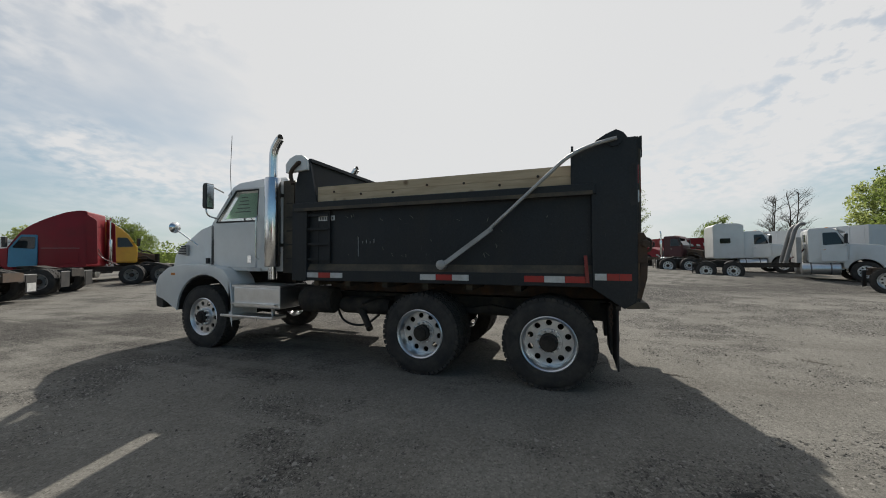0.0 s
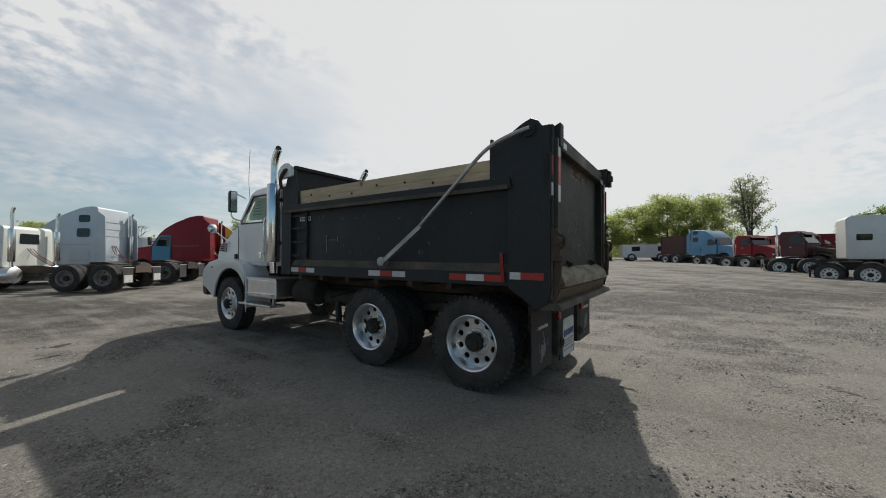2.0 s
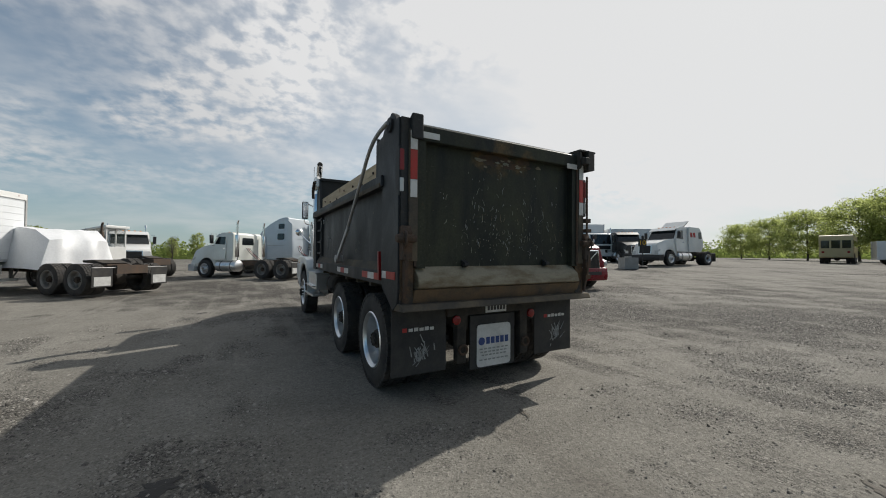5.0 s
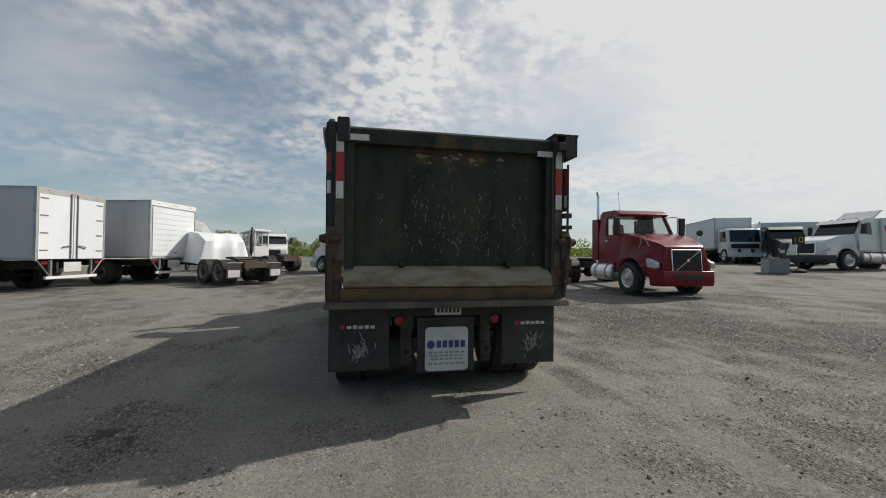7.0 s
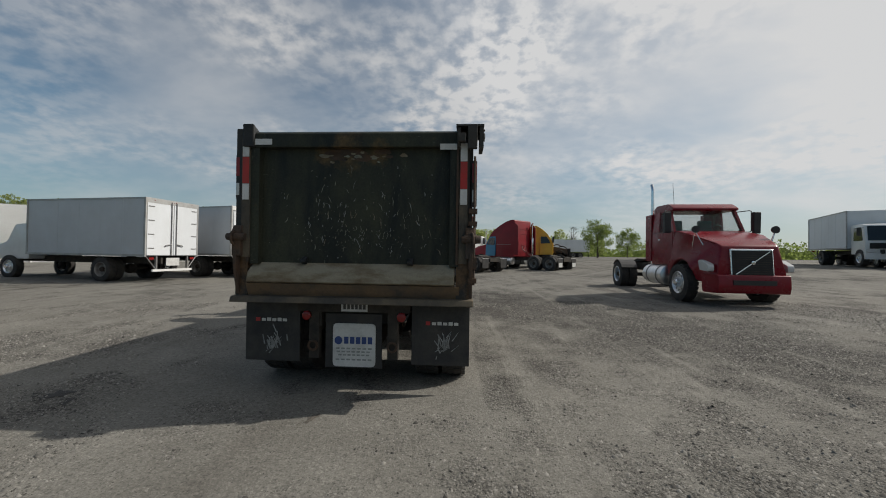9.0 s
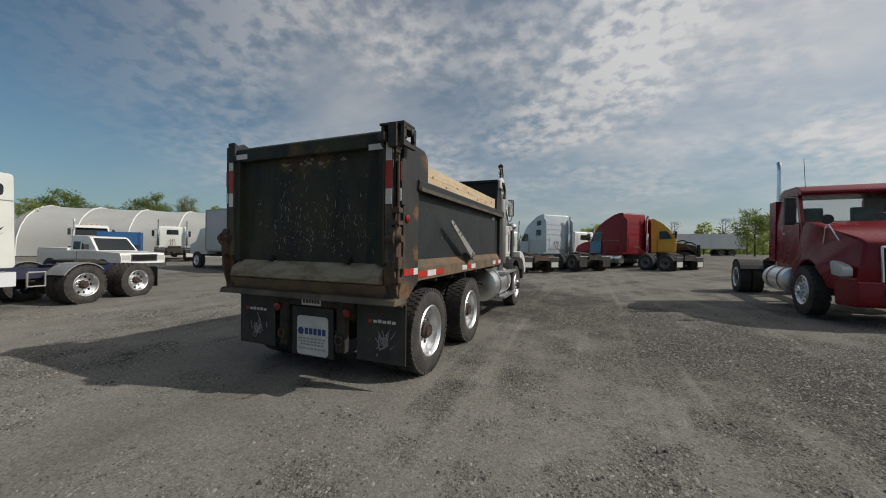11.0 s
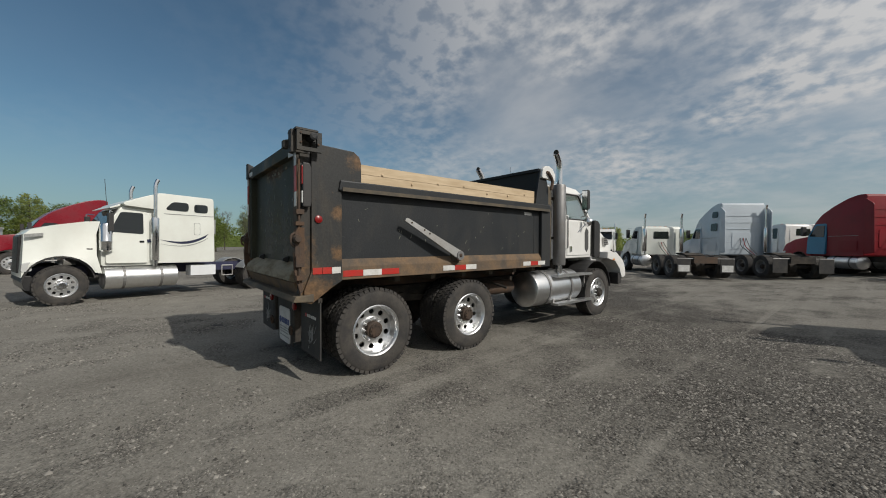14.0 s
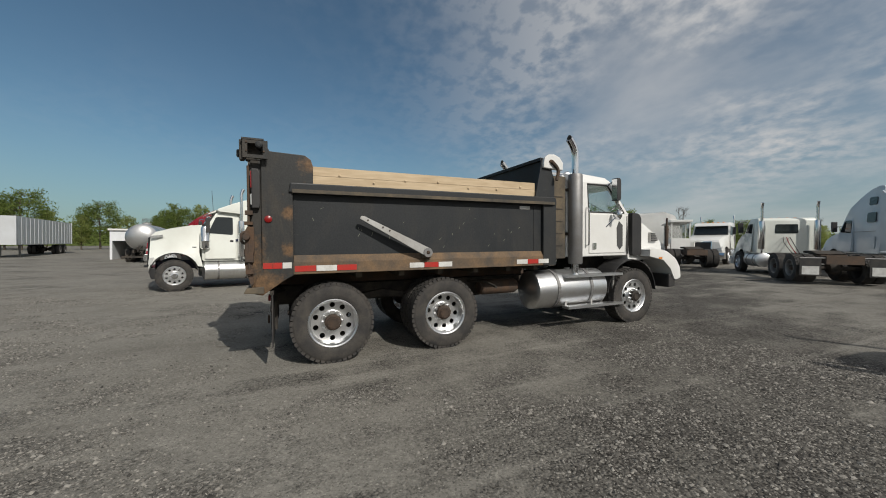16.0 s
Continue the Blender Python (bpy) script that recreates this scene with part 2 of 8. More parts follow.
M = {
    "body": worn_steel("dump_body_black", (0.021, 0.0235, 0.026), (0.046, 0.043, 0.038), (0.14, 0.14, 0.13), (0.15, 0.085, 0.045), chips=0.32),
    "gate": worn_steel("tailgate_black", (0.017, 0.0205, 0.0185), (0.075, 0.078, 0.048), (0.20, 0.205, 0.155), (0.15, 0.10, 0.045), (0.42, 0.74, 0.75), 0.6, ((-0.1, -1.0, 2.56, 0.3), (0.25, -1.0, 2.55, 0.22), (-0.35, -1.0, 2.54, 0.16)), streak=0.35),
    "rail": material("dusty_rail", (0.06, 0.055, 0.048), 0.75, 0, (0.17, 0.135, 0.09), 0.85, 2.2, 45, 0.2, spread=0.2),
    "corner": worn_steel("rust_stained_black_steel", (0.028, 0.029, 0.029), (0.075, 0.062, 0.046), (0.15, 0.14, 0.12), (0.20, 0.115, 0.055), (0.46, 0.72, 0.8), 0.4,
                         ((1.3, -0.72, 1.0, 0.34), (1.3, -0.85, 1.12, 0.24), (1.3, -0.28, 2.58, 0.2), (1.3, -0.52, 1.5, 0.14), (1.3, -0.52, 1.95, 0.12), (1.3, -1.0, 1.5, 0.3), (1.2, -1.04, 1.3, 0.4), (-1.2, -1.04, 1.35, 0.4))),
    "mudrust": material("rusty_muddy_rail", (0.075, 0.06, 0.046), 0.85, 0, (0.20, 0.125, 0.065), 0.85, 3.2, 50, 0.3, spread=0.25, edge=(0.36, 0.66)),
    "scuff": material("pale_scuffs", (0.24, 0.245, 0.19), 0.7, 0, (0.10, 0.10, 0.08), 0.8, 20, 60, 0.02),
    "hubrust": material("rusty_hub", (0.045, 0.034, 0.027), 0.85, 0.1, (0.085, 0.05, 0.03), 0.7, 9, 60, 0.35, spread=0.25),
    "rust": material("rusty_steel", (0.055, 0.042, 0.034), 0.85, 0.1, (0.125, 0.068, 0.036), 0.8, 5, 60, 0.35, spread=0.25),
    "ledge": material("muddy_ledge", (0.25, 0.225, 0.165), 0.85, 0, (0.115, 0.08, 0.042), 0.9, 2.6, 50, 0.3, spread=0.2, streak=3, edge=(0.42, 0.66)),
    "white": material("white_paint", (0.72, 0.72, 0.70), 0.3, 0, (0.42, 0.40, 0.36), 0.25, 1.6, 90, 0.02, coat=0.5, spread=0.03),
    "cream": material("cream_white_paint", (0.70, 0.72, 0.67), 0.32, 0, (0.45, 0.42, 0.36), 0.25, 1.6, 90, 0.02, coat=0.4, spread=0.03),
    "box": material("white_panel", (0.68, 0.70, 0.72), 0.42, 0, (0.42, 0.42, 0.40), 0.3, 1.0, 60, 0.03, spread=0.03, streak=0.4),
    "boxgrey": material("grey_white_panel", (0.5, 0.52, 0.54), 0.35, 0, (0.34, 0.34, 0.33), 0.35, 0.8, 60, 0.03, spread=0.03),
    "blackpaint": material("black_paint", (0.02, 0.02, 0.022), 0.35, 0, (0.06, 0.055, 0.05), 0.3, 2, 60, 0.03, coat=0.3),
    "red": material("red_paint", (0.19, 0.004, 0.013), 0.24, 0, (0.11, 0.006, 0.012), 0.5, 1.8, 80, 0.02, coat=0.1, spread=0.05),
    "redmat": material("faded_red_paint", (0.23, 0.009, 0.016), 0.42, 0, (0.12, 0.02, 0.02), 0.5, 1.2, 80, 0.02, spread=0.06),
    "maroon": material("maroon_paint", (0.07, 0.018, 0.02), 0.5, 0, (0.05, 0.02, 0.02), 0.4, 1.2, 60, 0.03),
    "yellow": material("yellow_paint", (0.66, 0.38, 0.014), 0.38, 0, (0.42, 0.24, 0.02), 0.4, 1.3, 80, 0.02, coat=0.3, spread=0.05),
    "tan": material("faded_tan_paint", (0.42, 0.35, 0.19), 0.5, 0, (0.30, 0.25, 0.15), 0.4, 1.3, 80, 0.02, spread=0.05),
    "blue": material("light_blue_paint", (0.10, 0.26, 0.42), 0.35, 0, (0.07, 0.16, 0.26), 0.4, 1.3, 80, 0.02, coat=0.3),
    "door_blue": material("blue_door_paint", (0.03, 0.2, 0.34), 0.4, 0, (0.03, 0.12, 0.2), 0.4, 2, 80, 0.02),
    "paleblue": material("pale_blue_white_paint", (0.50, 0.555, 0.60), 0.4, 0, (0.36, 0.40, 0.44), 0.35, 1.2, 80, 0.02, coat=0.4, spread=0.04),
    "tarpblue": material("blue_container_paint", (0.02, 0.1, 0.26), 0.5, 0, (0.02, 0.06, 0.16), 0.4, 1.2, 40, 0.05),
    "black": material("black_plastic", (0.018, 0.018, 0.019), 0.55, 0, (0.06, 0.055, 0.05), 0.45, 3, 70, 0.1, spread=0.2),
    "frame": material("chassis_black", (0.03, 0.028, 0.026), 0.8, 0, (0.10, 0.083, 0.065), 0.7, 4, 60, 0.3, spread=0.25),
    "navy": material("navy_chassis_paint", (0.018, 0.02, 0.06), 0.5, 0, (0.06, 0.055, 0.06), 0.4, 3, 60, 0.1),
    "brownframe": material("rusty_chassis", (0.07, 0.052, 0.04), 0.85, 0, (0.13, 0.08, 0.05), 0.7, 4, 60, 0.3, spread=0.25),
    "rubber": material("tyre_rubber", (0.026, 0.025, 0.0245), 0.85, 0, (0.085, 0.075, 0.064), 0.75, 5, 60, 0.25, spread=0.2),
    "flap": material("rubber_flap", (0.033, 0.033, 0.034), 0.7, 0, (0.085, 0.078, 0.068), 0.65, 4, 60, 0.12, spread=0.25),
    "alu": material("polished_aluminium", (0.80, 0.81, 0.82), 0.32, 1.0, (0.56, 0.54, 0.51), 0.45, 5, 60, 0.03, spread=0.08),
    "steelrim": material("painted_steel_rim", (0.3, 0.29, 0.27), 0.6, 0.3, (0.13, 0.1, 0.08), 0.7, 6, 60, 0.1),
    "chrome": material("chrome", (0.78, 0.79, 0.8), 0.12, 1.0, (0.5, 0.49, 0.47), 0.35, 3, 80, 0.02, spread=0.04),
    "dullalu": material("dull_aluminium", (0.45, 0.45, 0.44), 0.5, 0.7, (0.28, 0.26, 0.23), 0.6, 3, 60, 0.08),
    "wood": None,
    "glass": glass("tinted_glass", (0.05, 0.07, 0.065), 0.03, 0.14),
    "darkglass": glass("dark_glass", (0.012, 0.016, 0.018), 0.04, 0.96),
    "greenglass": glass("green_glass", (0.10, 0.19, 0.16), 0.03, 0.13),
    "lens_red": material("red_lens", (0.22, 0.008, 0.008), 0.25, 0, spread=0.02, bump=0.0),
    "lens_clear": material("clear_lens", (0.55, 0.56, 0.55), 0.15, 0.1, spread=0.02, bump=0.0),
    "amber": material("amber_lens", (0.6, 0.2, 0.02), 0.3, 0, spread=0.02, bump=0.0),
    "tape_red": material("red_reflective_tape", (0.42, 0.02, 0.015), 0.4, 0, (0.16, 0.05, 0.03), 0.5, 7, 60, 0.02),
    "tape_white": material("white_reflective_tape", (0.62, 0.62, 0.6), 0.4, 0, (0.3, 0.27, 0.23), 0.5, 7, 60, 0.02),
    "plate": material("dirty_white_plate", (0.6, 0.6, 0.58), 0.5, 0, (0.33, 0.32, 0.3), 0.6, 7, 50, 0.05, spread=0.12),
    "ink_blue": material("blue_print", (0.03, 0.06, 0.2), 0.5, 0, spread=0.05),
    "ink_navy": material("navy_stripe", (0.012, 0.016, 0.05), 0.45, 0, spread=0.05),
    "ink_grey": material("worn_grey_print", (0.32, 0.33, 0.32), 0.6, 0, (0.12, 0.12, 0.12), 0.8, 25, 60, 0.02),
    "ink_dark": material("dark_marks", (0.06, 0.06, 0.06), 0.6, 0, spread=0.1),
    "ink_red": material("red_print", (0.4, 0.03, 0.03), 0.5, 0, spread=0.05),
    "paper": material("pale_green_paper", (0.5, 0.66, 0.5), 0.7, 0, (0.42, 0.55, 0.42), 0.3, 5, 60, 0.02),
    "grille": material("dark_grille", (0.012, 0.012, 0.013), 0.4, 0.3, spread=0.2, grain=120, bump=0.4),
    "seat": material("grey_seat_cloth", (0.06, 0.06, 0.065), 0.9, 0, spread=0.1),
    "concrete": material("concrete", (0.34, 0.33, 0.31), 0.9, 0, (0.22, 0.21, 0.19), 0.6, 3, 50, 0.3),
    "fabric": material("white_fabric_roof", (0.72, 0.72, 0.70), 0.7, 0, (0.55, 0.54, 0.5), 0.4, 0.5, 30, 0.05),
    "wrap": material("white_tarpaulin", (0.72, 0.73, 0.74), 0.5, 0, (0.5, 0.5, 0.5), 0.3, 1.5, 20, 0.1),
    "bark": material("bark", (0.09, 0.075, 0.06), 0.95, 0, (0.05, 0.04, 0.03), 0.6, 4, 30, 0.6),
    "steel": material("grey_steel", (0.24, 0.24, 0.24), 0.5, 0.6, (0.14, 0.12, 0.1), 0.5, 3, 50, 0.1),
    "tanksteel": material("stainless_tank", (0.55, 0.55, 0.55), 0.3, 0.9, (0.4, 0.39, 0.37), 0.4, 2, 50, 0.03),
}


def wood_material():
    m = bpy.data.materials.new("weathered_pine")
    m.use_nodes = True
    t = m.node_tree
    b = t.nodes["Principled BSDF"]
    co = t.nodes.new("ShaderNodeTexCoord")
    mp = t.nodes.new("ShaderNodeMapping")
    mp.inputs["Scale"].default_value = (6, 0.8, 7)
    t.links.new(co.outputs["Object"], mp.inputs[0])
    n = t.nodes.new("ShaderNodeTexNoise")
    n.inputs["Scale"].default_value, n.inputs["Detail"].default_value = 3.0, 6
    n.inputs["Distortion"].default_value = 0.6
    t.links.new(mp.outputs[0], n.inputs["Vector"])
    r = t.nodes.new("ShaderNodeValToRGB")
    r.color_ramp.elements[0].position, r.color_ramp.elements[1].position = 0.3, 0.72
    r.color_ramp.elements[0].color = (0.43, 0.325, 0.205, 1)
    r.color_ramp.elements[1].color = (0.58, 0.46, 0.31, 1)
    t.links.new(n.outputs[0], r.inputs[0])
    # knots
    v = t.nodes.new("ShaderNodeTexVoronoi")
    v.inputs["Scale"].default_value = 3.2
    t.links.new(co.outputs["Object"], v.inputs["Vector"])
    k = t.nodes.new("ShaderNodeMapRange")
    k.inputs[1].default_value, k.inputs[2].default_value = 0.06, 0.16
    k.inputs[3].default_value, k.inputs[4].default_value = 0.8, 0.0
    t.links.new(v.outputs["Distance"], k.inputs[0])
    mx = t.nodes.new("ShaderNodeMix")
    mx.data_type = 'RGBA'
    mx.inputs[7].default_value = (0.14, 0.075, 0.035, 1)
    t.links.new(k.outputs[0], mx.inputs[0])
    t.links.new(r.outputs[0], mx.inputs[6])
    t.links.new(mx.outputs[2], b.inputs["Base Color"])
    b.inputs["Roughness"].default_value = 0.8
    bp = t.nodes.new("ShaderNodeBump")
    bp.inputs["Strength"].default_value, bp.inputs["Distance"].default_value = 0.25, 0.005
    t.links.new(n.outputs[0], bp.inputs["Height"])
    t.links.new(bp.outputs[0], b.inputs["Normal"])
    return m


M["wood"] = wood_material()


# swells of loose stone over the lot: height, two wave numbers, phase
SWELLS = ((0.5, 1.1, 0.7, 0.3), (0.4, -0.8, 1.7, 2.0), (0.4, 2.6, -1.9, 1.1), (0.35, 3.9, 3.1, 4.0), (0.3, -5.2, 4.4, 0.6), (0.3, 7.4, 2.3, 1.9), (0.25, -3.1, -8.6, 5.1))


def gravel_material():
    m = bpy.data.materials.new("gravel_yard")
    m.use_nodes = True
    t = m.node_tree
    b = t.nodes["Principled BSDF"]
    co = t.nodes.new("ShaderNodeTexCoord")

    def tex(kind, **kw):
        n = t.nodes.new(kind)
        for k, v in kw.items():
            n.inputs[k].default_value = v
        t.links.new(co.outputs["Object"], n.inputs["Vector"])
        return n

    def mrange(v, a, c, lo=0.0, hi=1.0):
        n = t.nodes.new("ShaderNodeMapRange")
        for i, x in zip((1, 2, 3, 4), (a, c, lo, hi)):
            n.inputs[i].default_value = x
        t.links.new(v, n.inputs[0])
        return n.outputs[0]

    def blend(f, a, c):
        n = t.nodes.new("ShaderNodeMix")
        n.data_type = 'RGBA'
        for i, v in ((6, a), (7, c)):
            if isinstance(v, tuple):
                n.inputs[i].default_value = (*v, 1)
            else:
                t.links.new(v, n.inputs[i])
        t.links.new(f, n.inputs[0])
        return n.outputs[2]

    def maths(op, a, c=0.0, d=0.0):
        n = t.nodes.new("ShaderNodeMath")
        n.operation = op
        for i, v in enumerate((a, c, d)):
            if isinstance(v, (int, float)):
                n.inputs[i].default_value = v
            else:
                t.links.new(v, n.inputs[i])
        return n.outputs[0]

    axes = t.nodes.new("ShaderNodeSeparateXYZ")
    t.links.new(co.outputs["Object"], axes.inputs[0])
    x, y = axes.outputs[0], axes.outputs[1]

    # the same swells that the loose stones follow
    def swell(a, fx, fy, p):
        return maths('MULTIPLY', maths('SINE', maths('MULTIPLY_ADD', x, fx, maths('MULTIPLY_ADD', y, fy, p))), a)

    heap = 0.0
    for row in SWELLS:
        heap = maths('ADD', swell(*row), heap)
    wide = tex("ShaderNodeTexNoise", Scale=0.13, Detail=4.0, Roughness=0.55, Distortion=0.8)
    mid = tex("ShaderNodeTexNoise", Scale=0.8, Detail=9.0, Roughness=0.7, Distortion=0.3)
    spots = tex("ShaderNodeTexNoise", Scale=3.6, Detail=8.0, Roughness=0.74)
    fine = tex("ShaderNodeTexNoise", Scale=22.0, Detail=8.0, Roughness=0.8)
    chips = tex("ShaderNodeTexVoronoi", Scale=38.0, Randomness=1.0)
    small = tex("ShaderNodeTexVoronoi", Scale=85.0, Randomness=1.0)

    # swept tyre tracks cross the lot two ways
    def tracks(turn, scale):
        mp = t.nodes.new("ShaderNodeMapping")
        mp.inputs["Rotation"].default_value = (0, 0, turn)
        mp.inputs["Scale"].default_value = (1.3, 0.09, 1)
        t.links.new(co.outputs["Object"], mp.inputs[0])
        n = t.nodes.new("ShaderNodeTexNoise")
        n.inputs["Scale"].default_value, n.inputs["Detail"].default_value = scale, 6
        n.inputs["Roughness"].default_value = 0.62
        n.inputs["Distortion"].default_value = 0.7
        t.links.new(mp.outputs[0], n.inputs["Vector"])
        return n.outputs[0]

    # how stony the surface is: 0 packed dust, 1 loose stone
    # stonier and darker eastward, partly lens vignette put into the tone; paler beyond
    east = mrange(maths('MULTIPLY_ADD', y, 0.8, x), 1.0, 6.0, -0.10, 0.40)
    rough = maths('ADD', mrange(heap, -1.2, 1.4, 0.0, 0.42), maths('ADD', mrange(mid.outputs[0], 0.3, 0.7, 0.0, 0.5), mrange(spots.outputs[0], 0.3, 0.7, 0.0, 0.40)))
    east = maths('ADD', east, mrange(maths('MULTIPLY_ADD', y, 0.8, x), 7.5, 11.0, 0.0, -0.38))
    rough = maths('ADD', rough, maths('ADD', east, mrange(wide.outputs[0], 0.35, 0.65, -0.12, 0.12)))
    # a patch behind the truck is swept smooth
    away = maths('ADD', maths('POWER', maths('SUBTRACT', x, 2.2), 2.0), maths('POWER', maths('ADD', y, 4.9), 2.0))
    rough = maths('ADD', rough, mrange(away, 0.5, 4.0, -0.35, 0.0))
    swept = maths('MULTIPLY', mrange(tracks(0.62, 1.5), 0.5, 0.66, 0.0, 0.34), mrange(spots.outputs[0], 0.3, 0.6, 0.5, 1.0))
    stony = mrange(maths('SUBTRACT', rough, swept), 0.50, 1.06)
    dusty = blend(mrange(mid.outputs[0], 0.34, 0.66), (0.164, 0.1545, 0.1345), (0.228, 0.2165, 0.190))
    loose = blend(mrange(spots.outputs[0], 0.36, 0.66), (0.080, 0.074, 0.066), (0.138, 0.129, 0.115))
    base = blend(stony, dusty, loose)
    base = blend(mrange(tracks(1.35, 1.2), 0.54, 0.68, 0.0, 0.42), base, (0.125, 0.113, 0.098))
    # single chips: a few dark or pale cells stand out, the rest stays near the ground's own tone
    big = t.nodes.new("ShaderNodeSeparateColor")
    t.links.new(chips.outputs["Color"], big.inputs[0])
    bit = t.nodes.new("ShaderNodeSeparateColor")
    t.links.new(small.outputs["Color"], bit.inputs[0])

    def tone(v, amount):
        dark = mrange(v, 0.0, 0.24, -0.8, 0.0)
        pale = mrange(v, 0.82, 1.0, 0.0, 0.85)
        return maths('MULTIPLY', maths('ADD', dark, pale), amount)

    show = mrange(stony, 0.0, 0.9, 0.12, 1.0)
    value = maths('ADD', tone(big.outputs[0], maths('MULTIPLY', show, 0.75)), tone(bit.outputs[0], mrange(stony, 0.0, 1.0, 0.4, 0.8)))
    # shade between the chips, put into the colour as darker cell borders
    gap_shade = maths('MULTIPLY', mrange(chips.outputs["Distance"], 0.42, 0.7, 0.0, -0.45), show)
    value = maths('ADD', value, maths('ADD', gap_shade, mrange(fine.outputs[0], 0.25, 0.75, 0.62, 1.38)))
    hsv = t.nodes.new("ShaderNodeHueSaturation")
    t.links.new(base, hsv.inputs["Color"])
    t.links.new(maths('MAXIMUM', value, 0.25), hsv.inputs["Value"])
    t.links.new(hsv.outputs[0], b.inputs["Base Color"])
    b.inputs["Roughness"].default_value = 0.92
    b.inputs["Specular IOR Level"].default_value = 0.18
    # relief: chips are broken facets of uneven height, the dust between them nearly flat
    facets = maths('MULTIPLY', maths('MULTIPLY', mrange(chips.outputs["Distance"], 0.25, 0.6, 1.0, 0.0), big.outputs[1]), show)
    height = maths('ADD', facets, maths('MULTIPLY', maths('MULTIPLY', bit.outputs[1], show), 0.35))
    height = maths('ADD', height, maths('MULTIPLY', fine.outputs[0], 0.5))
    bp = t.nodes.new("ShaderNodeBump")
    bp.inputs["Distance"].default_value, bp.inputs["Strength"].default_value = 0.016, 0.9
    t.links.new(height, bp.inputs["Height"])
    bp2 = t.nodes.new("ShaderNodeBump")
    bp2.inputs["Strength"].default_value, bp2.inputs["Distance"].default_value = 0.35, 0.06
    t.links.new(mid.outputs[0], bp2.inputs["Height"])
    t.links.new(bp.outputs[0], bp2.inputs["Normal"])
    t.links.new(bp2.outputs[0], b.inputs["Normal"])
    return m


def island_material(name, dark, light, rough=0.9, through=0.0):
    m = bpy.data.materials.new(name)
    m.use_nodes = True
    t = m.node_tree
    b = t.nodes["Principled BSDF"]
    g = t.nodes.new("ShaderNodeNewGeometry")
    r = t.nodes.new("ShaderNodeValToRGB")
    r.color_ramp.elements[0].color = (*dark, 1)
    r.color_ramp.elements[1].color = (*light, 1)
    t.links.new(g.outputs["Random Per Island"], r.inputs[0])
    t.links.new(r.outputs[0], b.inputs["Base Color"])
    b.inputs["Roughness"].default_value = rough
    b.inputs["Specular IOR Level"].default_value = 0.2
    if through:
        tr = t.nodes.new("ShaderNodeBsdfTranslucent")
        ms = t.nodes.new("ShaderNodeMixShader")
        ms.inputs[0].default_value = through
        t.links.new(r.outputs[0], tr.inputs[0])
        t.links.new(b.outputs[0], ms.inputs[1])
        t.links.new(tr.outputs[0], ms.inputs[2])
        t.links.new(ms.outputs[0], t.nodes["Material Output"].inputs[0])
    return m


M["gravel"] = gravel_material()
M["stones"] = island_material("loose_stones", (0.055, 0.052, 0.047), (0.31, 0.293, 0.262))
M["leaf"] = island_material("spring_leaves", (0.25, 0.29, 0.085), (0.48, 0.53, 0.21), 0.6, 0.78)
M["leaf_dark"] = island_material("green_leaves", (0.11, 0.155, 0.035), (0.26, 0.32, 0.09), 0.6, 0.65)
M["leaf_pale"] = island_material("pale_leaves", (0.20, 0.24, 0.11), (0.38, 0.42, 0.22), 0.6, 0.65)
M["twig"] = island_material("bare_twigs", (0.09, 0.075, 0.06), (0.17, 0.14, 0.115))
M["paper"] = island_material("pale_green_paper", (0.70, 0.88, 0.74), (0.70, 0.88, 0.74), 0.7, 0.8)
for key, level in (("gate", 0.2), ("rail", 0.25), ("frame", 0.25), ("flap", 0.3), ("red", 0.3), ("redmat", 0.3)):
    M[key].node_tree.nodes["Principled BSDF"].inputs["Specular IOR Level"].default_value = level
M["damp"] = material("damp_gravel", (0.085, 0.074, 0.06), 0.9, 0, (0.14, 0.125, 0.105), 0.7, 14, 90, 0.3)
M["stain"] = material("oil_stained_gravel", (0.03, 0.028, 0.026), 0.8, 0, (0.06, 0.055, 0.05), 0.6, 6, 80, 0.4)


# ---- mesh helpers ----
def part(name, bm, mat, parent, label="", smooth=None):
    """Links a bmesh as one mesh object under a thing or a part."""
    me = bpy.data.meshes.new(name)
    bmesh.ops.recalc_face_normals(bm, faces=bm.faces)
    bm.to_mesh(me)
    bm.free()
    me.materials.append(M[mat] if isinstance(mat, str) else mat)
    if smooth:
        me.polygons.foreach_set("use_smooth", [True] * len(me.polygons))
        me.set_sharp_from_angle(angle=radians(smooth))
    ob = new(name, me)
    ob.parent = parent
    if label:
        tagged(ob, label)
    return ob


def shared(name, me, parent, m=None):
    ob = new(name, me)
    ob.parent = parent
    if m is not None:
        ob.matrix_basis = m
    return ob


def thing(name, label, category, m=None, group="", kind=""):
    ob = new(name)
    ob.empty_display_size = 0.2
    if m is not None:
        ob.matrix_basis = m
    return tagged(ob, label, category, group, kind)


def place(x, y, yaw, s=1.0):
    return pose(x, y, gz(x, y), 0, 0, yaw) @ Matrix.Scale(s, 4)


def bevelled(bm, width, seg=2, angle=20):
    if width:
        es = [e for e in bm.edges if len(e.link_faces) == 2 and e.calc_face_angle(0) > radians(angle)]
        bmesh.ops.bevel(bm, geom=es, offset=width, segments=seg, affect='EDGES', profile=0.6, clamp_overlap=True)
    return bm


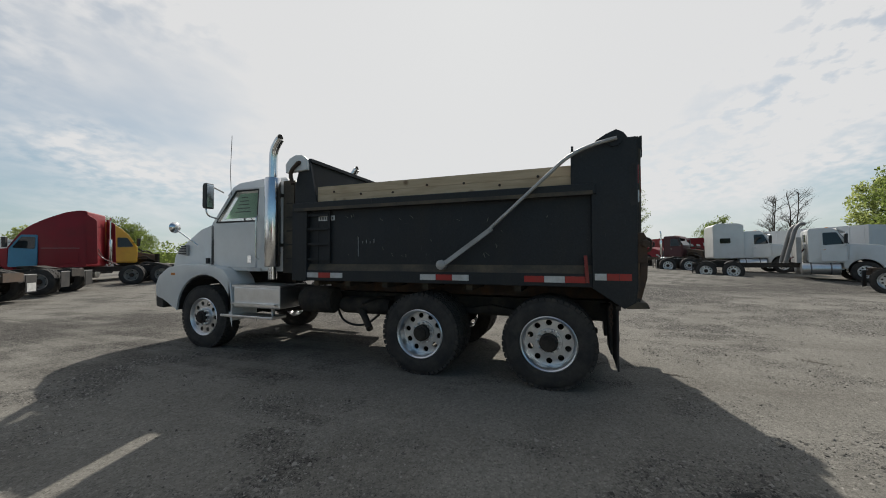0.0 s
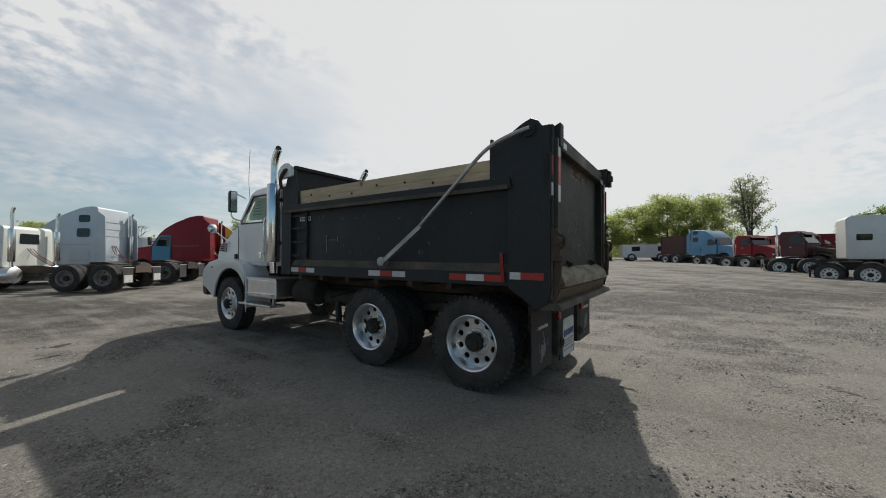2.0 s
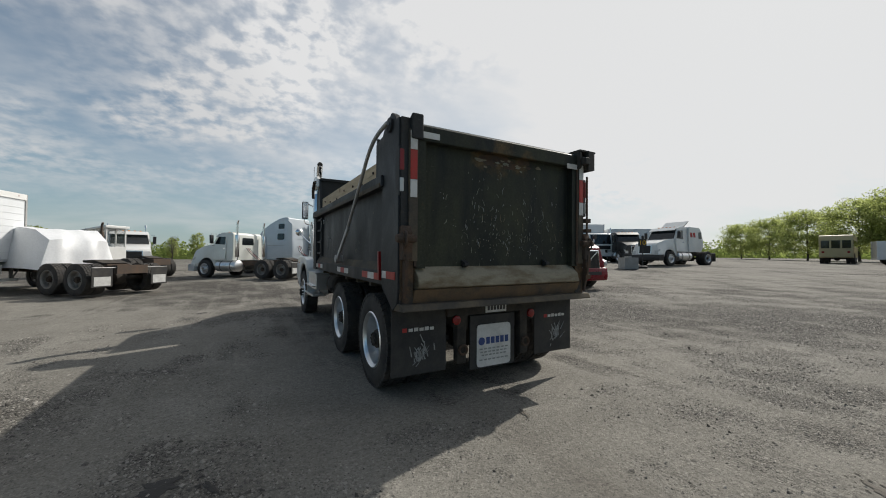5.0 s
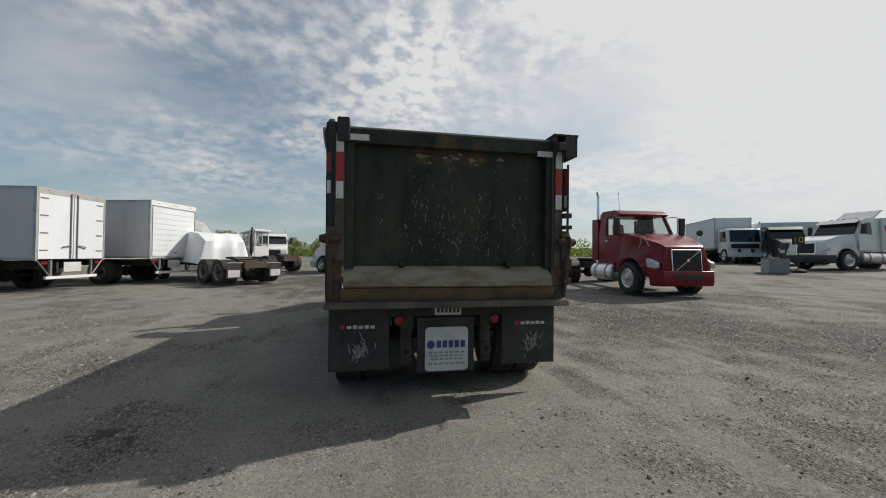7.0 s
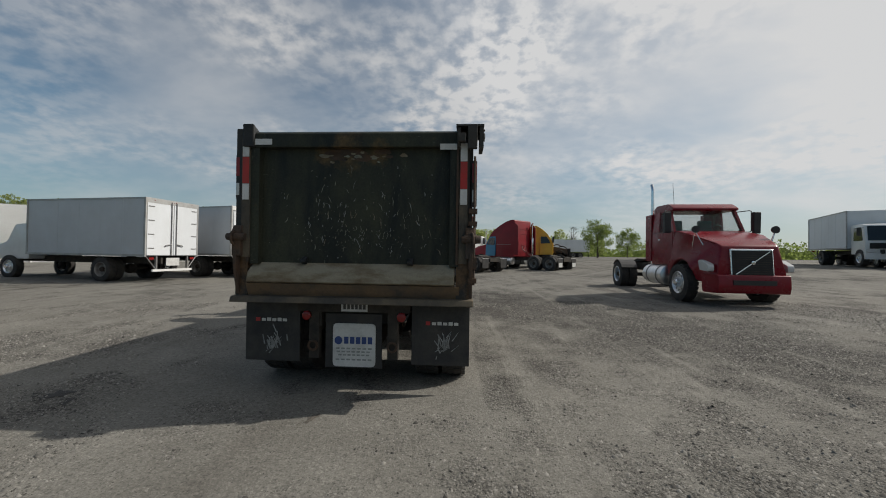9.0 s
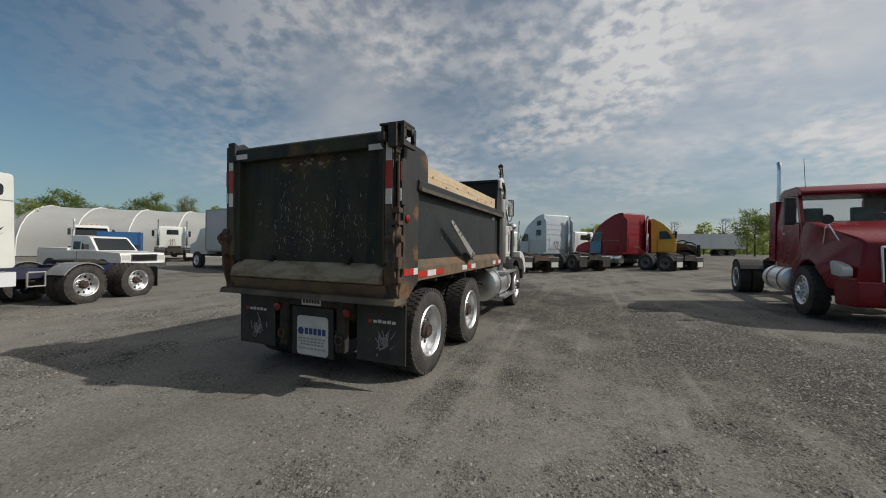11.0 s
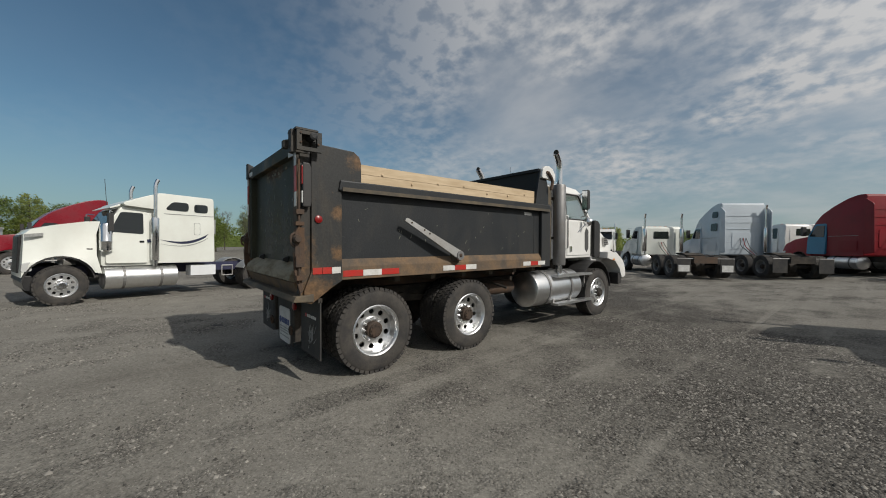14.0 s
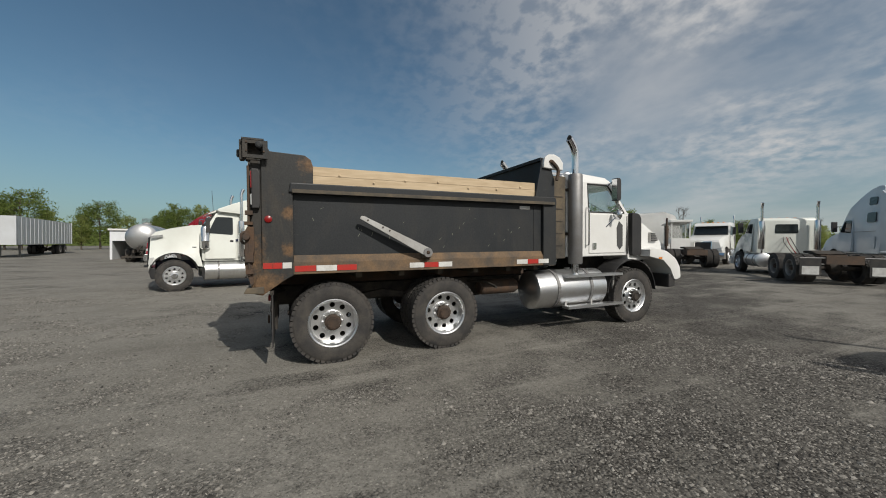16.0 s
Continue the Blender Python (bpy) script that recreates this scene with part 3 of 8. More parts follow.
def add_box(bm, x0, x1, y0, y1, z0, z1):
    v = [bm.verts.new((x, y, z)) for x in (x0, x1) for y in (y0, y1) for z in (z0, z1)]
    for f in ((0, 1, 3, 2), (4, 6, 7, 5), (0, 4, 5, 1), (2, 3, 7, 6), (0, 2, 6, 4), (1, 5, 7, 3)):
        bm.faces.new([v[i] for i in f])
    return v


def box(x0, x1, y0, y1, z0, z1, bevel=0.01, seg=2):
    bm = bmesh.new()
    add_box(bm, x0, x1, y0, y1, z0, z1)
    return bevelled(bm, bevel, seg)


def prism(profile, x0, x1, bevel=0.02, seg=2, squeeze=None):
    """A side profile of (y, z) drawn across x; squeeze(y, z) narrows it."""
    bm = bmesh.new()
    mid, half = (x0 + x1) / 2, (x1 - x0) / 2
    k = squeeze or (lambda y, z: 1.0)
    a = [bm.verts.new((mid - half * k(y, z), y, z)) for y, z in profile]
    b = [bm.verts.new((mid + half * k(y, z), y, z)) for y, z in profile]
    n = len(profile)
    bm.faces.new(a)
    bm.faces.new(b[::-1])
    for i in range(n):
        bm.faces.new((a[i], b[i], b[(i + 1) % n], a[(i + 1) % n]))
    bmesh.ops.recalc_face_normals(bm, faces=bm.faces)
    bevelled(bm, bevel, seg)
    bmesh.ops.triangulate(bm, faces=[f for f in bm.faces if len(f.verts) > 4])
    return bm


def slab(points, thick, bevel=0.0):
    """A flat pane through the given points, with thickness along its normal."""
    bm = bmesh.new()
    pts = [Vector(p) for p in points]
    nrm = (pts[1] - pts[0]).cross(pts[2] - pts[0]).normalized() * (thick / 2)
    a = [bm.verts.new(p - nrm) for p in pts]
    b = [bm.verts.new(p + nrm) for p in pts]
    bm.faces.new(a[::-1])
    bm.faces.new(b)
    n = len(pts)
    for i in range(n):
        bm.faces.new((a[i], a[(i + 1) % n], b[(i + 1) % n], b[i]))
    return bevelled(bm, bevel, 1)


def add_tube(bm, pts, r, seg=12, caps=True, r1=None):
    """A round bar swept along points."""
    pts = [Vector(p) for p in pts]
    rings = []
    n = len(pts)
    ref = None
    for i, p in enumerate(pts):
        d = ((pts[min(i + 1, n - 1)] - p).normalized() + (p - pts[max(i - 1, 0)]).normalized())
        d = d.normalized()
        if ref is None:
            ref = d.orthogonal().normalized()
        ref = (ref - d * ref.dot(d)).normalized()
        side = d.cross(ref)
        rr = r if r1 is None else r + (r1 - r) * i / (n - 1)
        rings.append([bm.verts.new(p + rr * (math.cos(a) * ref + math.sin(a) * side))
                      for a in (2 * math.pi * j / seg for j in range(seg))])
    for a, b in zip(rings, rings[1:]):
        for j in range(seg):
            bm.faces.new((a[j], a[(j + 1) % seg], b[(j + 1) % seg], b[j]))
    if caps:
        bm.faces.new(rings[0][::-1])
        bm.faces.new(rings[-1])
    return bm


def tube(pts, r, seg=12, caps=True, r1=None):
    return add_tube(bmesh.new(), pts, r, seg, caps, r1)


def add_lathe(bm, profile, seg=32, centre=(0, 0, 0), axis='x', close=False):
    """A profile of (radius, along) turned round an axis."""
    c = Vector(centre)
    rings = []
    for r, h in profile:
        ring = []
        for j in range(seg):
            a = 2 * math.pi * j / seg
            u, w = r * math.cos(a), r * math.sin(a)
            p = {'x': (h, u, w), 'y': (u, h, w), 'z': (u, w, h)}[axis]
            ring.append(bm.verts.new(c + Vector(p)))
        rings.append(ring)
    pairs = list(zip(rings, rings[1:])) + ([(rings[-1], rings[0])] if close else [])
    for a, b in pairs:
        for j in range(seg):
            bm.faces.new((a[j], a[(j + 1) % seg], b[(j + 1) % seg], b[j]))
    if not close:
        for ring in (rings[0], rings[-1]):
            bm.faces.new(ring)
    return bm


def lathe(profile, seg=32, centre=(0, 0, 0), axis='x', close=False):
    return add_lathe(bmesh.new(), profile, seg, centre, axis, close)


def bent(points, r=0.15, n=5):
    """Rounds the corners of a run of points."""
    pts = [Vector(p) for p in points]
    out = [pts[0]]
    for a, b, c in zip(pts, pts[1:], pts[2:]):
        ra, rc = min(r, (a - b).length / 2), min(r, (c - b).length / 2)
        p, q = b + (a - b).normalized() * ra, b + (c - b).normalized() * rc
        for i in range(n + 1):
            t = i / n
            out.append((1 - t) ** 2 * p + 2 * t * (1 - t) * b + t * t * q)
    return out + [pts[-1]]


def gz(x, y):
    """The lot rises to the north-east and falls away in its south-east corner."""
    fall = min(0.045 * max(0, -y - 2), 0.7) * min(1, max(0, (x - 6) / 8))
    return min(0.035 * max(0, x - 2), 0.8) + min(0.015 * max(0, y), 0.6) + min(0.004 * max(0, -x - 6), 0.2) - fall


def rounded(points, r, n=3):
    """Rounds the corners of a closed flat outline of (a, b)."""
    out = []
    k = len(points)
    for i in range(k):
        p, c, q = Vector(points[i - 1]), Vector(points[i]), Vector(points[(i + 1) % k])
        a, b = c + (p - c).normalized() * min(r, (p - c).length / 2), c + (q - c).normalized() * min(r, (q - c).length / 2)
        for j in range(n + 1):
            t = j / n
            v = (1 - t) ** 2 * a + 2 * t * (1 - t) * c + t * t * b
            out.append((v.x, v.y))
    return out


# ---- ground ----
def build_ground():
    rings = [0, 1, 2, 3, 4, 5, 6, 7, 8, 9, 10, 11, 12, 14, 16, 18, 20, 23, 26, 30, 35, 40, 50, 70, 110, 200, 400, 900, 2500]
    seg = 72
    verts, faces = [(0, 0, 0)], []
    for r in rings[1:]:
        for j in range(seg):
            a = 2 * math.pi * j / seg
            x, y = r * math.cos(a), r * math.sin(a)
            verts.append((x, y, gz(x, y)))
    for j in range(seg):
        faces.append((0, 1 + j, 1 + (j + 1) % seg))
    for i in range(len(rings) - 2):
        o = 1 + i * seg
        for j in range(seg):
            k = (j + 1) % seg
            faces.append((o + j, o + seg + j, o + seg + k, o + k))
    me = bpy.data.meshes.new("ground")
    me.from_pydata(verts, [], faces)
    me.materials.append(M["gravel"])
    me.polygons.foreach_set("use_smooth", [True] * len(me.polygons))
    tagged(new("ground", me), "dusty grey gravel yard with tyre tracks", "ground", kind="structure")


def build_stones():
    """Loose stones along the walk: thick in drifts, thin on the packed dust, more of them small than large."""
    rng = np.random.default_rng(4)
    n0 = 620000
    x, y = rng.uniform(-9.5, 10.5, n0), rng.uniform(-8.5, 6.0, n0)
    away = np.hypot(np.maximum(np.abs(x) - 2.0, 0), np.maximum(np.maximum(-1.0 - y, y - 5.0), 0))
    drift = sum(a * np.sin(x * fx + y * fy + p) for a, fx, fy, p in SWELLS)
    keep = (drift + rng.normal(0, 0.55, n0) + 0.05 * x - 1.0 * np.exp(-((x - 2.2) ** 2 + (y + 4.9) ** 2) / 2.5) > 0.22) & (away > 0.3)
    x, y = x[keep][:250000], y[keep][:250000]
    n = len(x)
    z = np.minimum(0.035 * np.maximum(0, x - 2), 0.8) + np.minimum(0.015 * np.maximum(0, y), 0.6) + 0.004 * np.maximum(0, -x - 6)
    z -= np.minimum(0.045 * np.maximum(0, -y - 2), 0.7) * np.clip((x - 6) / 8, 0, 1)
    s = 0.0040 + 0.0085 * rng.random(n) ** 2 + 0.017 * rng.random(n) ** 18
    a = rng.uniform(0, 6.28, n)
    v = np.zeros((n, 5, 3))
    for k in range(4):
        t = a + k * 1.571 + rng.normal(0, 0.25, n)
        r = s * rng.uniform(0.7, 1.3, n)
        v[:, k] = np.stack([x + r * np.cos(t), y + r * np.sin(t), z - 0.001], 1)
    v[:, 4] = np.stack([x + s * rng.normal(0, 0.35, n), y + s * rng.normal(0, 0.35, n), z + s * rng.uniform(0.5, 1.0, n)], 1)
    f = (np.array([(0, 1, 4), (1, 2, 4), (2, 3, 4), (3, 0, 4)])[None] + 5 * np.arange(n)[:, None, None]).reshape(-1)
    me = bpy.data.meshes.new("loose_stones")
    me.vertices.add(5 * n)
    me.vertices.foreach_set("co", v.reshape(-1))
    me.loops.add(12 * n)
    me.loops.foreach_set("vertex_index", f)
    me.polygons.add(4 * n)
    me.polygons.foreach_set("loop_start", np.arange(0, 12 * n, 3))
    me.polygons.foreach_set("loop_total", np.full(4 * n, 3))
    me.update(calc_edges=True)
    me.materials.append(M["stones"])
    tagged(new("loose_stones", me), "loose grey stones scattered over the gravel", "gravel", kind="stuff")


def stain(x, y, r, seed, stretch=1.0, turn=0.0, mat="stain"):
    """A ragged patch with crumbs of the same stuff round it."""
    rng = random.Random(seed)
    bm = bmesh.new()

    def clot(u0, v0, size, n, rise):
        p = [rng.uniform(0, 6.283) for _ in range(3)]
        ring = []
        for j in range(n):
            a = 2 * math.pi * j / n
            k = size * (0.85 + 0.22 * math.sin(2 * a + p[0]) + 0.16 * math.sin(5 * a + p[1]) + 0.1 * math.sin(9 * a + p[2]) + rng.uniform(-0.08, 0.08))
            u, v = (u0 + k * math.cos(a)) * stretch, v0 + k * math.sin(a)
            px, py = x + u * math.cos(turn) - v * math.sin(turn), y + u * math.sin(turn) + v * math.cos(turn)
            ring.append(bm.verts.new((px, py, gz(px, py) + 0.005)))
        c = bm.verts.new(sum((w.co for w in ring), Vector()) / n + Vector((0, 0, rise)))
        for j in range(n):
            bm.faces.new((c, ring[j], ring[(j + 1) % n]))

    clot(0, 0, r, 44, 0.005)
    for _ in range(16):
        a, d = rng.uniform(0, 6.283), r * rng.uniform(1.05, 2.0)
        clot(d * math.cos(a), d * math.sin(a), r * rng.uniform(0.05, 0.2), 9, 0.004)
    ob = part("oil_stain", bm, mat, None)
    tagged(ob, "dark oily patch of clotted gravel", "stain", kind="structure")


build_ground()
build_stones()
for i, (sx, sy, sr, st, tn, sm) in enumerate(((-3.05, -1.2, 0.10, 1.5, 0.2, "stain"), (-3.5, 6.7, 0.11, 1.4, 0.4, "stain"), (-0.15, -1.5, 0.025, 5.0, 1.2, "damp"),
                                              (-2.75, -1.35, 0.035, 2.5, 2.0, "stain"), (1.08, -3.55, 0.055, 2.4, 0.9, "damp"))):
    stain(sx, sy, sr, i, st, tn, sm)


# ---- wheels ----
def tyre_mesh(r, w, lugs, seg):
    """A tyre, turned round x from 0 to w, with tread blocks."""
    h = w / 2
    prof = [(r * 0.57, 0.02), (r * 0.60, 0.0), (r * 0.72, -0.012), (r * 0.88, -0.006), (r * 0.955, 0.012), (r * 0.985, 0.035),
            (r * 0.985, w - 0.035), (r * 0.955, w - 0.012), (r * 0.88, w + 0.006), (r * 0.72, w + 0.012), (r * 0.60, w), (r * 0.57, w - 0.02)]
    bm = lathe(prof, seg, close=True)
    for f in bm.faces:
        f.smooth = True
    for j in range(lugs):
        a = 2 * math.pi * j / lugs
        for row, (x0, x1, da) in enumerate(((0.0, h * 0.36, 0.0), (h * 0.46, h * 0.94, 0.5), (h * 1.06, h * 1.54, 0.0), (h * 1.64, w, 0.5))):
            b = a + da * 2 * math.pi / lugs
            t = Matrix.Rotation(b, 4, 'X')
            half = math.pi * r / lugs * 0.74
            vs = add_box(bm, x0, x1, -half, half, r * 0.97, r)
            edge = 0 if row == 0 else (x1 if row == 3 else None)
            for v in vs:
                if edge is not None and abs(v.co.x - edge) < 1e-6 and v.co.z < r * 0.99:
                    v.co.z = r * 0.93
                v.co = t @ v.co
    bmesh.ops.recalc_face_normals(bm, faces=bm.faces)
    me = bpy.data.meshes.new("tyre")
    bm.to_mesh(me)
    bm.free()
    me.materials.append(M["rubber"])
    return me


def rim_mesh(name, r, w, disc, mat, holes=10, seg=40, dish=0.05):
    """A disc wheel: barrel, flange and a disc with round hand holes. The outer side is at x = 0."""
    bm = bmesh.new()
    R = r * 0.585
    add_lathe(bm, [(R + 0.012, 0.0), (R, -0.012), (R - 0.014, 0.0), (R - 0.03, 0.03), (R - 0.035, w * 0.6), (R - 0.01, w * 0.98), (R + 0.012, w)], seg, close=True)
    rd, ri, rh = R - 0.03, R * 0.50, R * 0.115
    edges = []

    def loop(cx, cy, rad, n):
        vs = [bm.verts.new((disc, cx + rad * math.cos(2 * math.pi * j / n), cy + rad * math.sin(2 * math.pi * j / n))) for j in range(n)]
        es = [bm.edges.new((vs[j], vs[(j + 1) % n])) for j in range(n)]
        edges.extend(es)
        return es, vs
    loop(0, 0, rd, seg)
    inner, ivs = loop(0, 0, ri, 30)
    hole = []
    for j in range(holes):
        a = 2 * math.pi * (j + 0.5) / holes
        hole.append(loop(R * 0.72 * math.cos(a), R * 0.72 * math.sin(a), rh, 12))
    bmesh.ops.triangle_fill(bm, edges=edges, use_beauty=True, use_dissolve=False)
    for es, vs in hole:
        back = [bm.verts.new(v.co + Vector((0.02, 0, 0))) for v in vs]
        for j in range(len(vs)):
            k = (j + 1) % len(vs)
            bm.faces.new((vs[j], vs[k], back[k], back[j]))
    face = [bm.verts.new((disc - dish * 0.4, v.co.y * 0.96, v.co.z * 0.96)) for v in ivs]
    for j in range(30):
        bm.faces.new((ivs[j], ivs[(j + 1) % 30], face[(j + 1) % 30], face[j]))
    bm.faces.new(face)
    for j in range(10):
        a = 2 * math.pi * j / 10
        add_lathe(bm, [(0.017, disc - dish * 0.4), (0.017, disc - dish * 0.4 - 0.03), (0.008, disc - dish * 0.4 - 0.042)], 6,
                  (0, R * 0.40 * math.cos(a), R * 0.40 * math.sin(a)))
    bmesh.ops.recalc_face_normals(bm, faces=bm.faces)
    me = bpy.data.meshes.new(name)
    bm.to_mesh(me)
    bm.free()
    me.materials.append(M[mat])
    return me


def hub_mesh(r, depth, mat):
    bm = lathe([(r, 0.0), (r, -depth * 0.7), (r * 0.8, -depth * 0.8), (r * 0.75, -depth), (r * 0.2, -depth)], 20)
    for j in range(8):
        a = 2 * math.pi * j / 8
        add_lathe(bm, [(0.01, -depth * 0.95), (0.01, -depth - 0.012)], 6, (0, r * 0.58 * math.cos(a), r * 0.58 * math.sin(a)))
    bmesh.ops.recalc_face_normals(bm, faces=bm.faces)
    me = bpy.data.meshes.new("hub")
    bm.to_mesh(me)
    bm.free()
    me.materials.append(M[mat])
    return me


def drum_mesh(r):
    bm = lathe([(r, 0.0), (r, 0.2), (r * 0.3, 0.22)], 24)
    me = bpy.data.meshes.new("brake_drum")
    bm.to_mesh(me)
    bm.free()
    me.materials.append(M["frame"])
    return me


TYRE = tyre_mesh(0.53, 0.28, 46, 64)
TYRE_FAR = tyre_mesh(0.53, 0.28, 26, 24)
RIM_DUAL = rim_mesh("rim", 0.53, 0.26, 0.15, "alu", dish=0.06)
RIM_FRONT = rim_mesh("rim", 0.53, 0.26, 0.035, "alu", dish=0.10)
RIM_DULL = rim_mesh("rim", 0.53, 0.26, 0.14, "steelrim", holes=5, seg=28, dish=0.06)
HUB = hub_mesh(0.105, 0.12, "hubrust")
HUB_DARK = hub_mesh(0.105, 0.12, "frame")
HUB_FRONT = hub_mesh(0.10, 0.09, "frame")
HUB_BRIGHT = hub_mesh(0.10, 0.10, "chrome")
DRUM = drum_mesh(0.2)


def wheel(parent, side, x, y, kind="dual", z=0.525, far=True, bright=True, turn=0.0):
    """One wheel; side -1 or 1 is the way its outer face looks, x the outer sidewall."""
    w = new("wheel")
    w.parent = parent
    w.matrix_basis = pose(x, y, z, turn, 0, 0) @ Matrix.Scale(-side, 4, (1, 0, 0)) if side > 0 else pose(x, y, z, turn, 0, 0)
    if side > 0:
        w.matrix_basis = pose(x, y, z, turn, 0, 180)
    shared("tyre", TYRE_FAR if far else TYRE, w)
    if kind != "inner":
        shared("rim", RIM_FRONT if kind == "front" else (RIM_DUAL if bright else RIM_DULL), w)
        d = 0.0 if kind == "front" else 0.13
        shared("hub", (HUB_FRONT if kind == "front" and not far else HUB_BRIGHT) if kind == "front" else (HUB if side > 0 or far else HUB_DARK), w, pose(d + 0.01, 0, 0))
        shared("brake_drum", DRUM, w, pose(0.07 if kind == "front" else 0.175, 0, 0))
    return w


def axle_wheels(parent, y, far=True, bright=True, z=0.525, outer=1.25):
    for s in (-1, 1):
        wheel(parent, s, s * outer, y, "dual", z, far, bright, 17 * y)
        wheel(parent, s, s * (outer - 0.33), y, "inner", z, far)
    part("axle", add_tube(lathe([(0.08, -0.22), (0.2, -0.14), (0.24, 0), (0.2, 0.14), (0.08, 0.22)], 18, (0, y, z)), [(-0.9, y, z), (0.9, y, z)], 0.075), "frame", parent, smooth=40)


# ---- the dump truck ----
truck = thing("dump_truck", "white three-axle dump truck with black steel tipping body, parked on gravel", "dump truck",
              pose(0.03, 0, 0.0, 0.75) @ Matrix.Diagonal((1.0, 1.05, 1.04, 1.0)))


def dump_wheels():
    for y in (0.0, 1.6):
        axle_wheels(truck, y, far=False)
    for s in (-1, 1):
        wheel(truck, s, s * 1.22, 5.58, "front", far=False, turn=20)
    part("axle", tube([(-0.95, 5.58, 0.5), (0.95, 5.58, 0.5)], 0.06), "frame", truck)


def dump_chassis():
    for s in (-1, 1):
        part("frame_rail", box(s * 0.43 - 0.04, s * 0.43 + 0.04, -0.75, 6.6, 0.7, 0.96, 0.008), "frame", truck)
        part("subframe_beam", box(s * 0.47 - 0.05, s * 0.47 + 0.05, -0.8, 3.5, 0.99, 1.2, 0.008), "rust", truck)
        part("spring", prism([(-0.55, 0.62), (0.8, 0.86), (2.15, 0.62), (2.15, 0.56), (0.8, 0.76), (-0.55, 0.56)], s * 0.55 - 0.045, s * 0.55 + 0.045, 0.005), "frame", truck)
        part("fender_bracket", tube(bent([(s * 0.45, 2.35, 0.9), (s * 0.8, 2.5, 0.92), (s * 1.2, 2.5, 0.86)], 0.1), 0.022, 8), "frame", truck)
    for y in (-0.6, 0.8, 2.4, 3.6, 4.8):
        part("cross_member", box(-0.4, 0.4, y - 0.06, y + 0.06, 0.72, 0.93, 0.006), "frame", truck)
    for y in (0.35, 0.95, 1.55, 2.15, 2.75, 3.3):
        part("floor_beam", box(-1.16, 1.16, y - 0.04, y + 0.04, 1.11, 1.22, 0.006), "rail", truck)
    part("drive_shaft", tube([(0, 1.8, 0.56), (0, 4.6, 0.72)], 0.055), "frame", truck)
    part("air_tank", add_lathe(bmesh.new(), [(0.1, 2.3), (0.13, 2.36), (0.13, 3.1), (0.1, 3.16)], 20, (-0.68, 0, 0.78), 'y'), "frame", truck, smooth=40)
    part("air_tank", add_lathe(bmesh.new(), [(0.1, 2.45), (0.13, 2.5), (0.13, 3.15), (0.1, 3.2)], 20, (0.68, 0, 0.8), 'y'), "rust", truck, smooth=40)
    part("gearbox", prism([(4.4, 0.55), (5.0, 0.5), (5.0, 1.0), (4.4, 1.0)], -0.25, 0.25, 0.04), "frame", truck)
    part("engine", prism([(5.0, 0.5), (6.3, 0.55), (6.3, 1.4), (5.0, 1.4)], -0.36, 0.36, 0.05), "frame", truck)
    part("hoist", tube([(0, 2.2, 0.75), (0, 3.3, 1.15)], 0.09), "rust", truck)
    part("exhaust_elbow", tube(bent([(-0.4, 3.2, 0.7), (-0.85, 2.7, 0.72), (-1.05, 2.45, 0.5)], 0.15), 0.05), "frame", truck, smooth=40)
    part("air_hose", tube(bent([(-0.5, 2.6, 0.62), (-0.7, 2.75, 0.45), (-0.75, 3.1, 0.5), (-0.55, 3.35, 0.7)], 0.2), 0.018, 8), "black", truck)


def tapes(parent, x, spans, z, h=0.072):
    """Reflective strips: runs of (from y, to y, colours)."""
    for y0, y1, cols in spans:
        n = len(cols)
        for i, c in enumerate(cols):
            a, b = y0 + (y1 - y0) * i / n, y0 + (y1 - y0) * (i + 1) / n
            part("reflector_strip", box(x - 0.003, x + 0.003, min(a, b), max(a, b) - 0.004, z, z + h, 0), "tape_red" if c == "r" else "tape_white", parent)


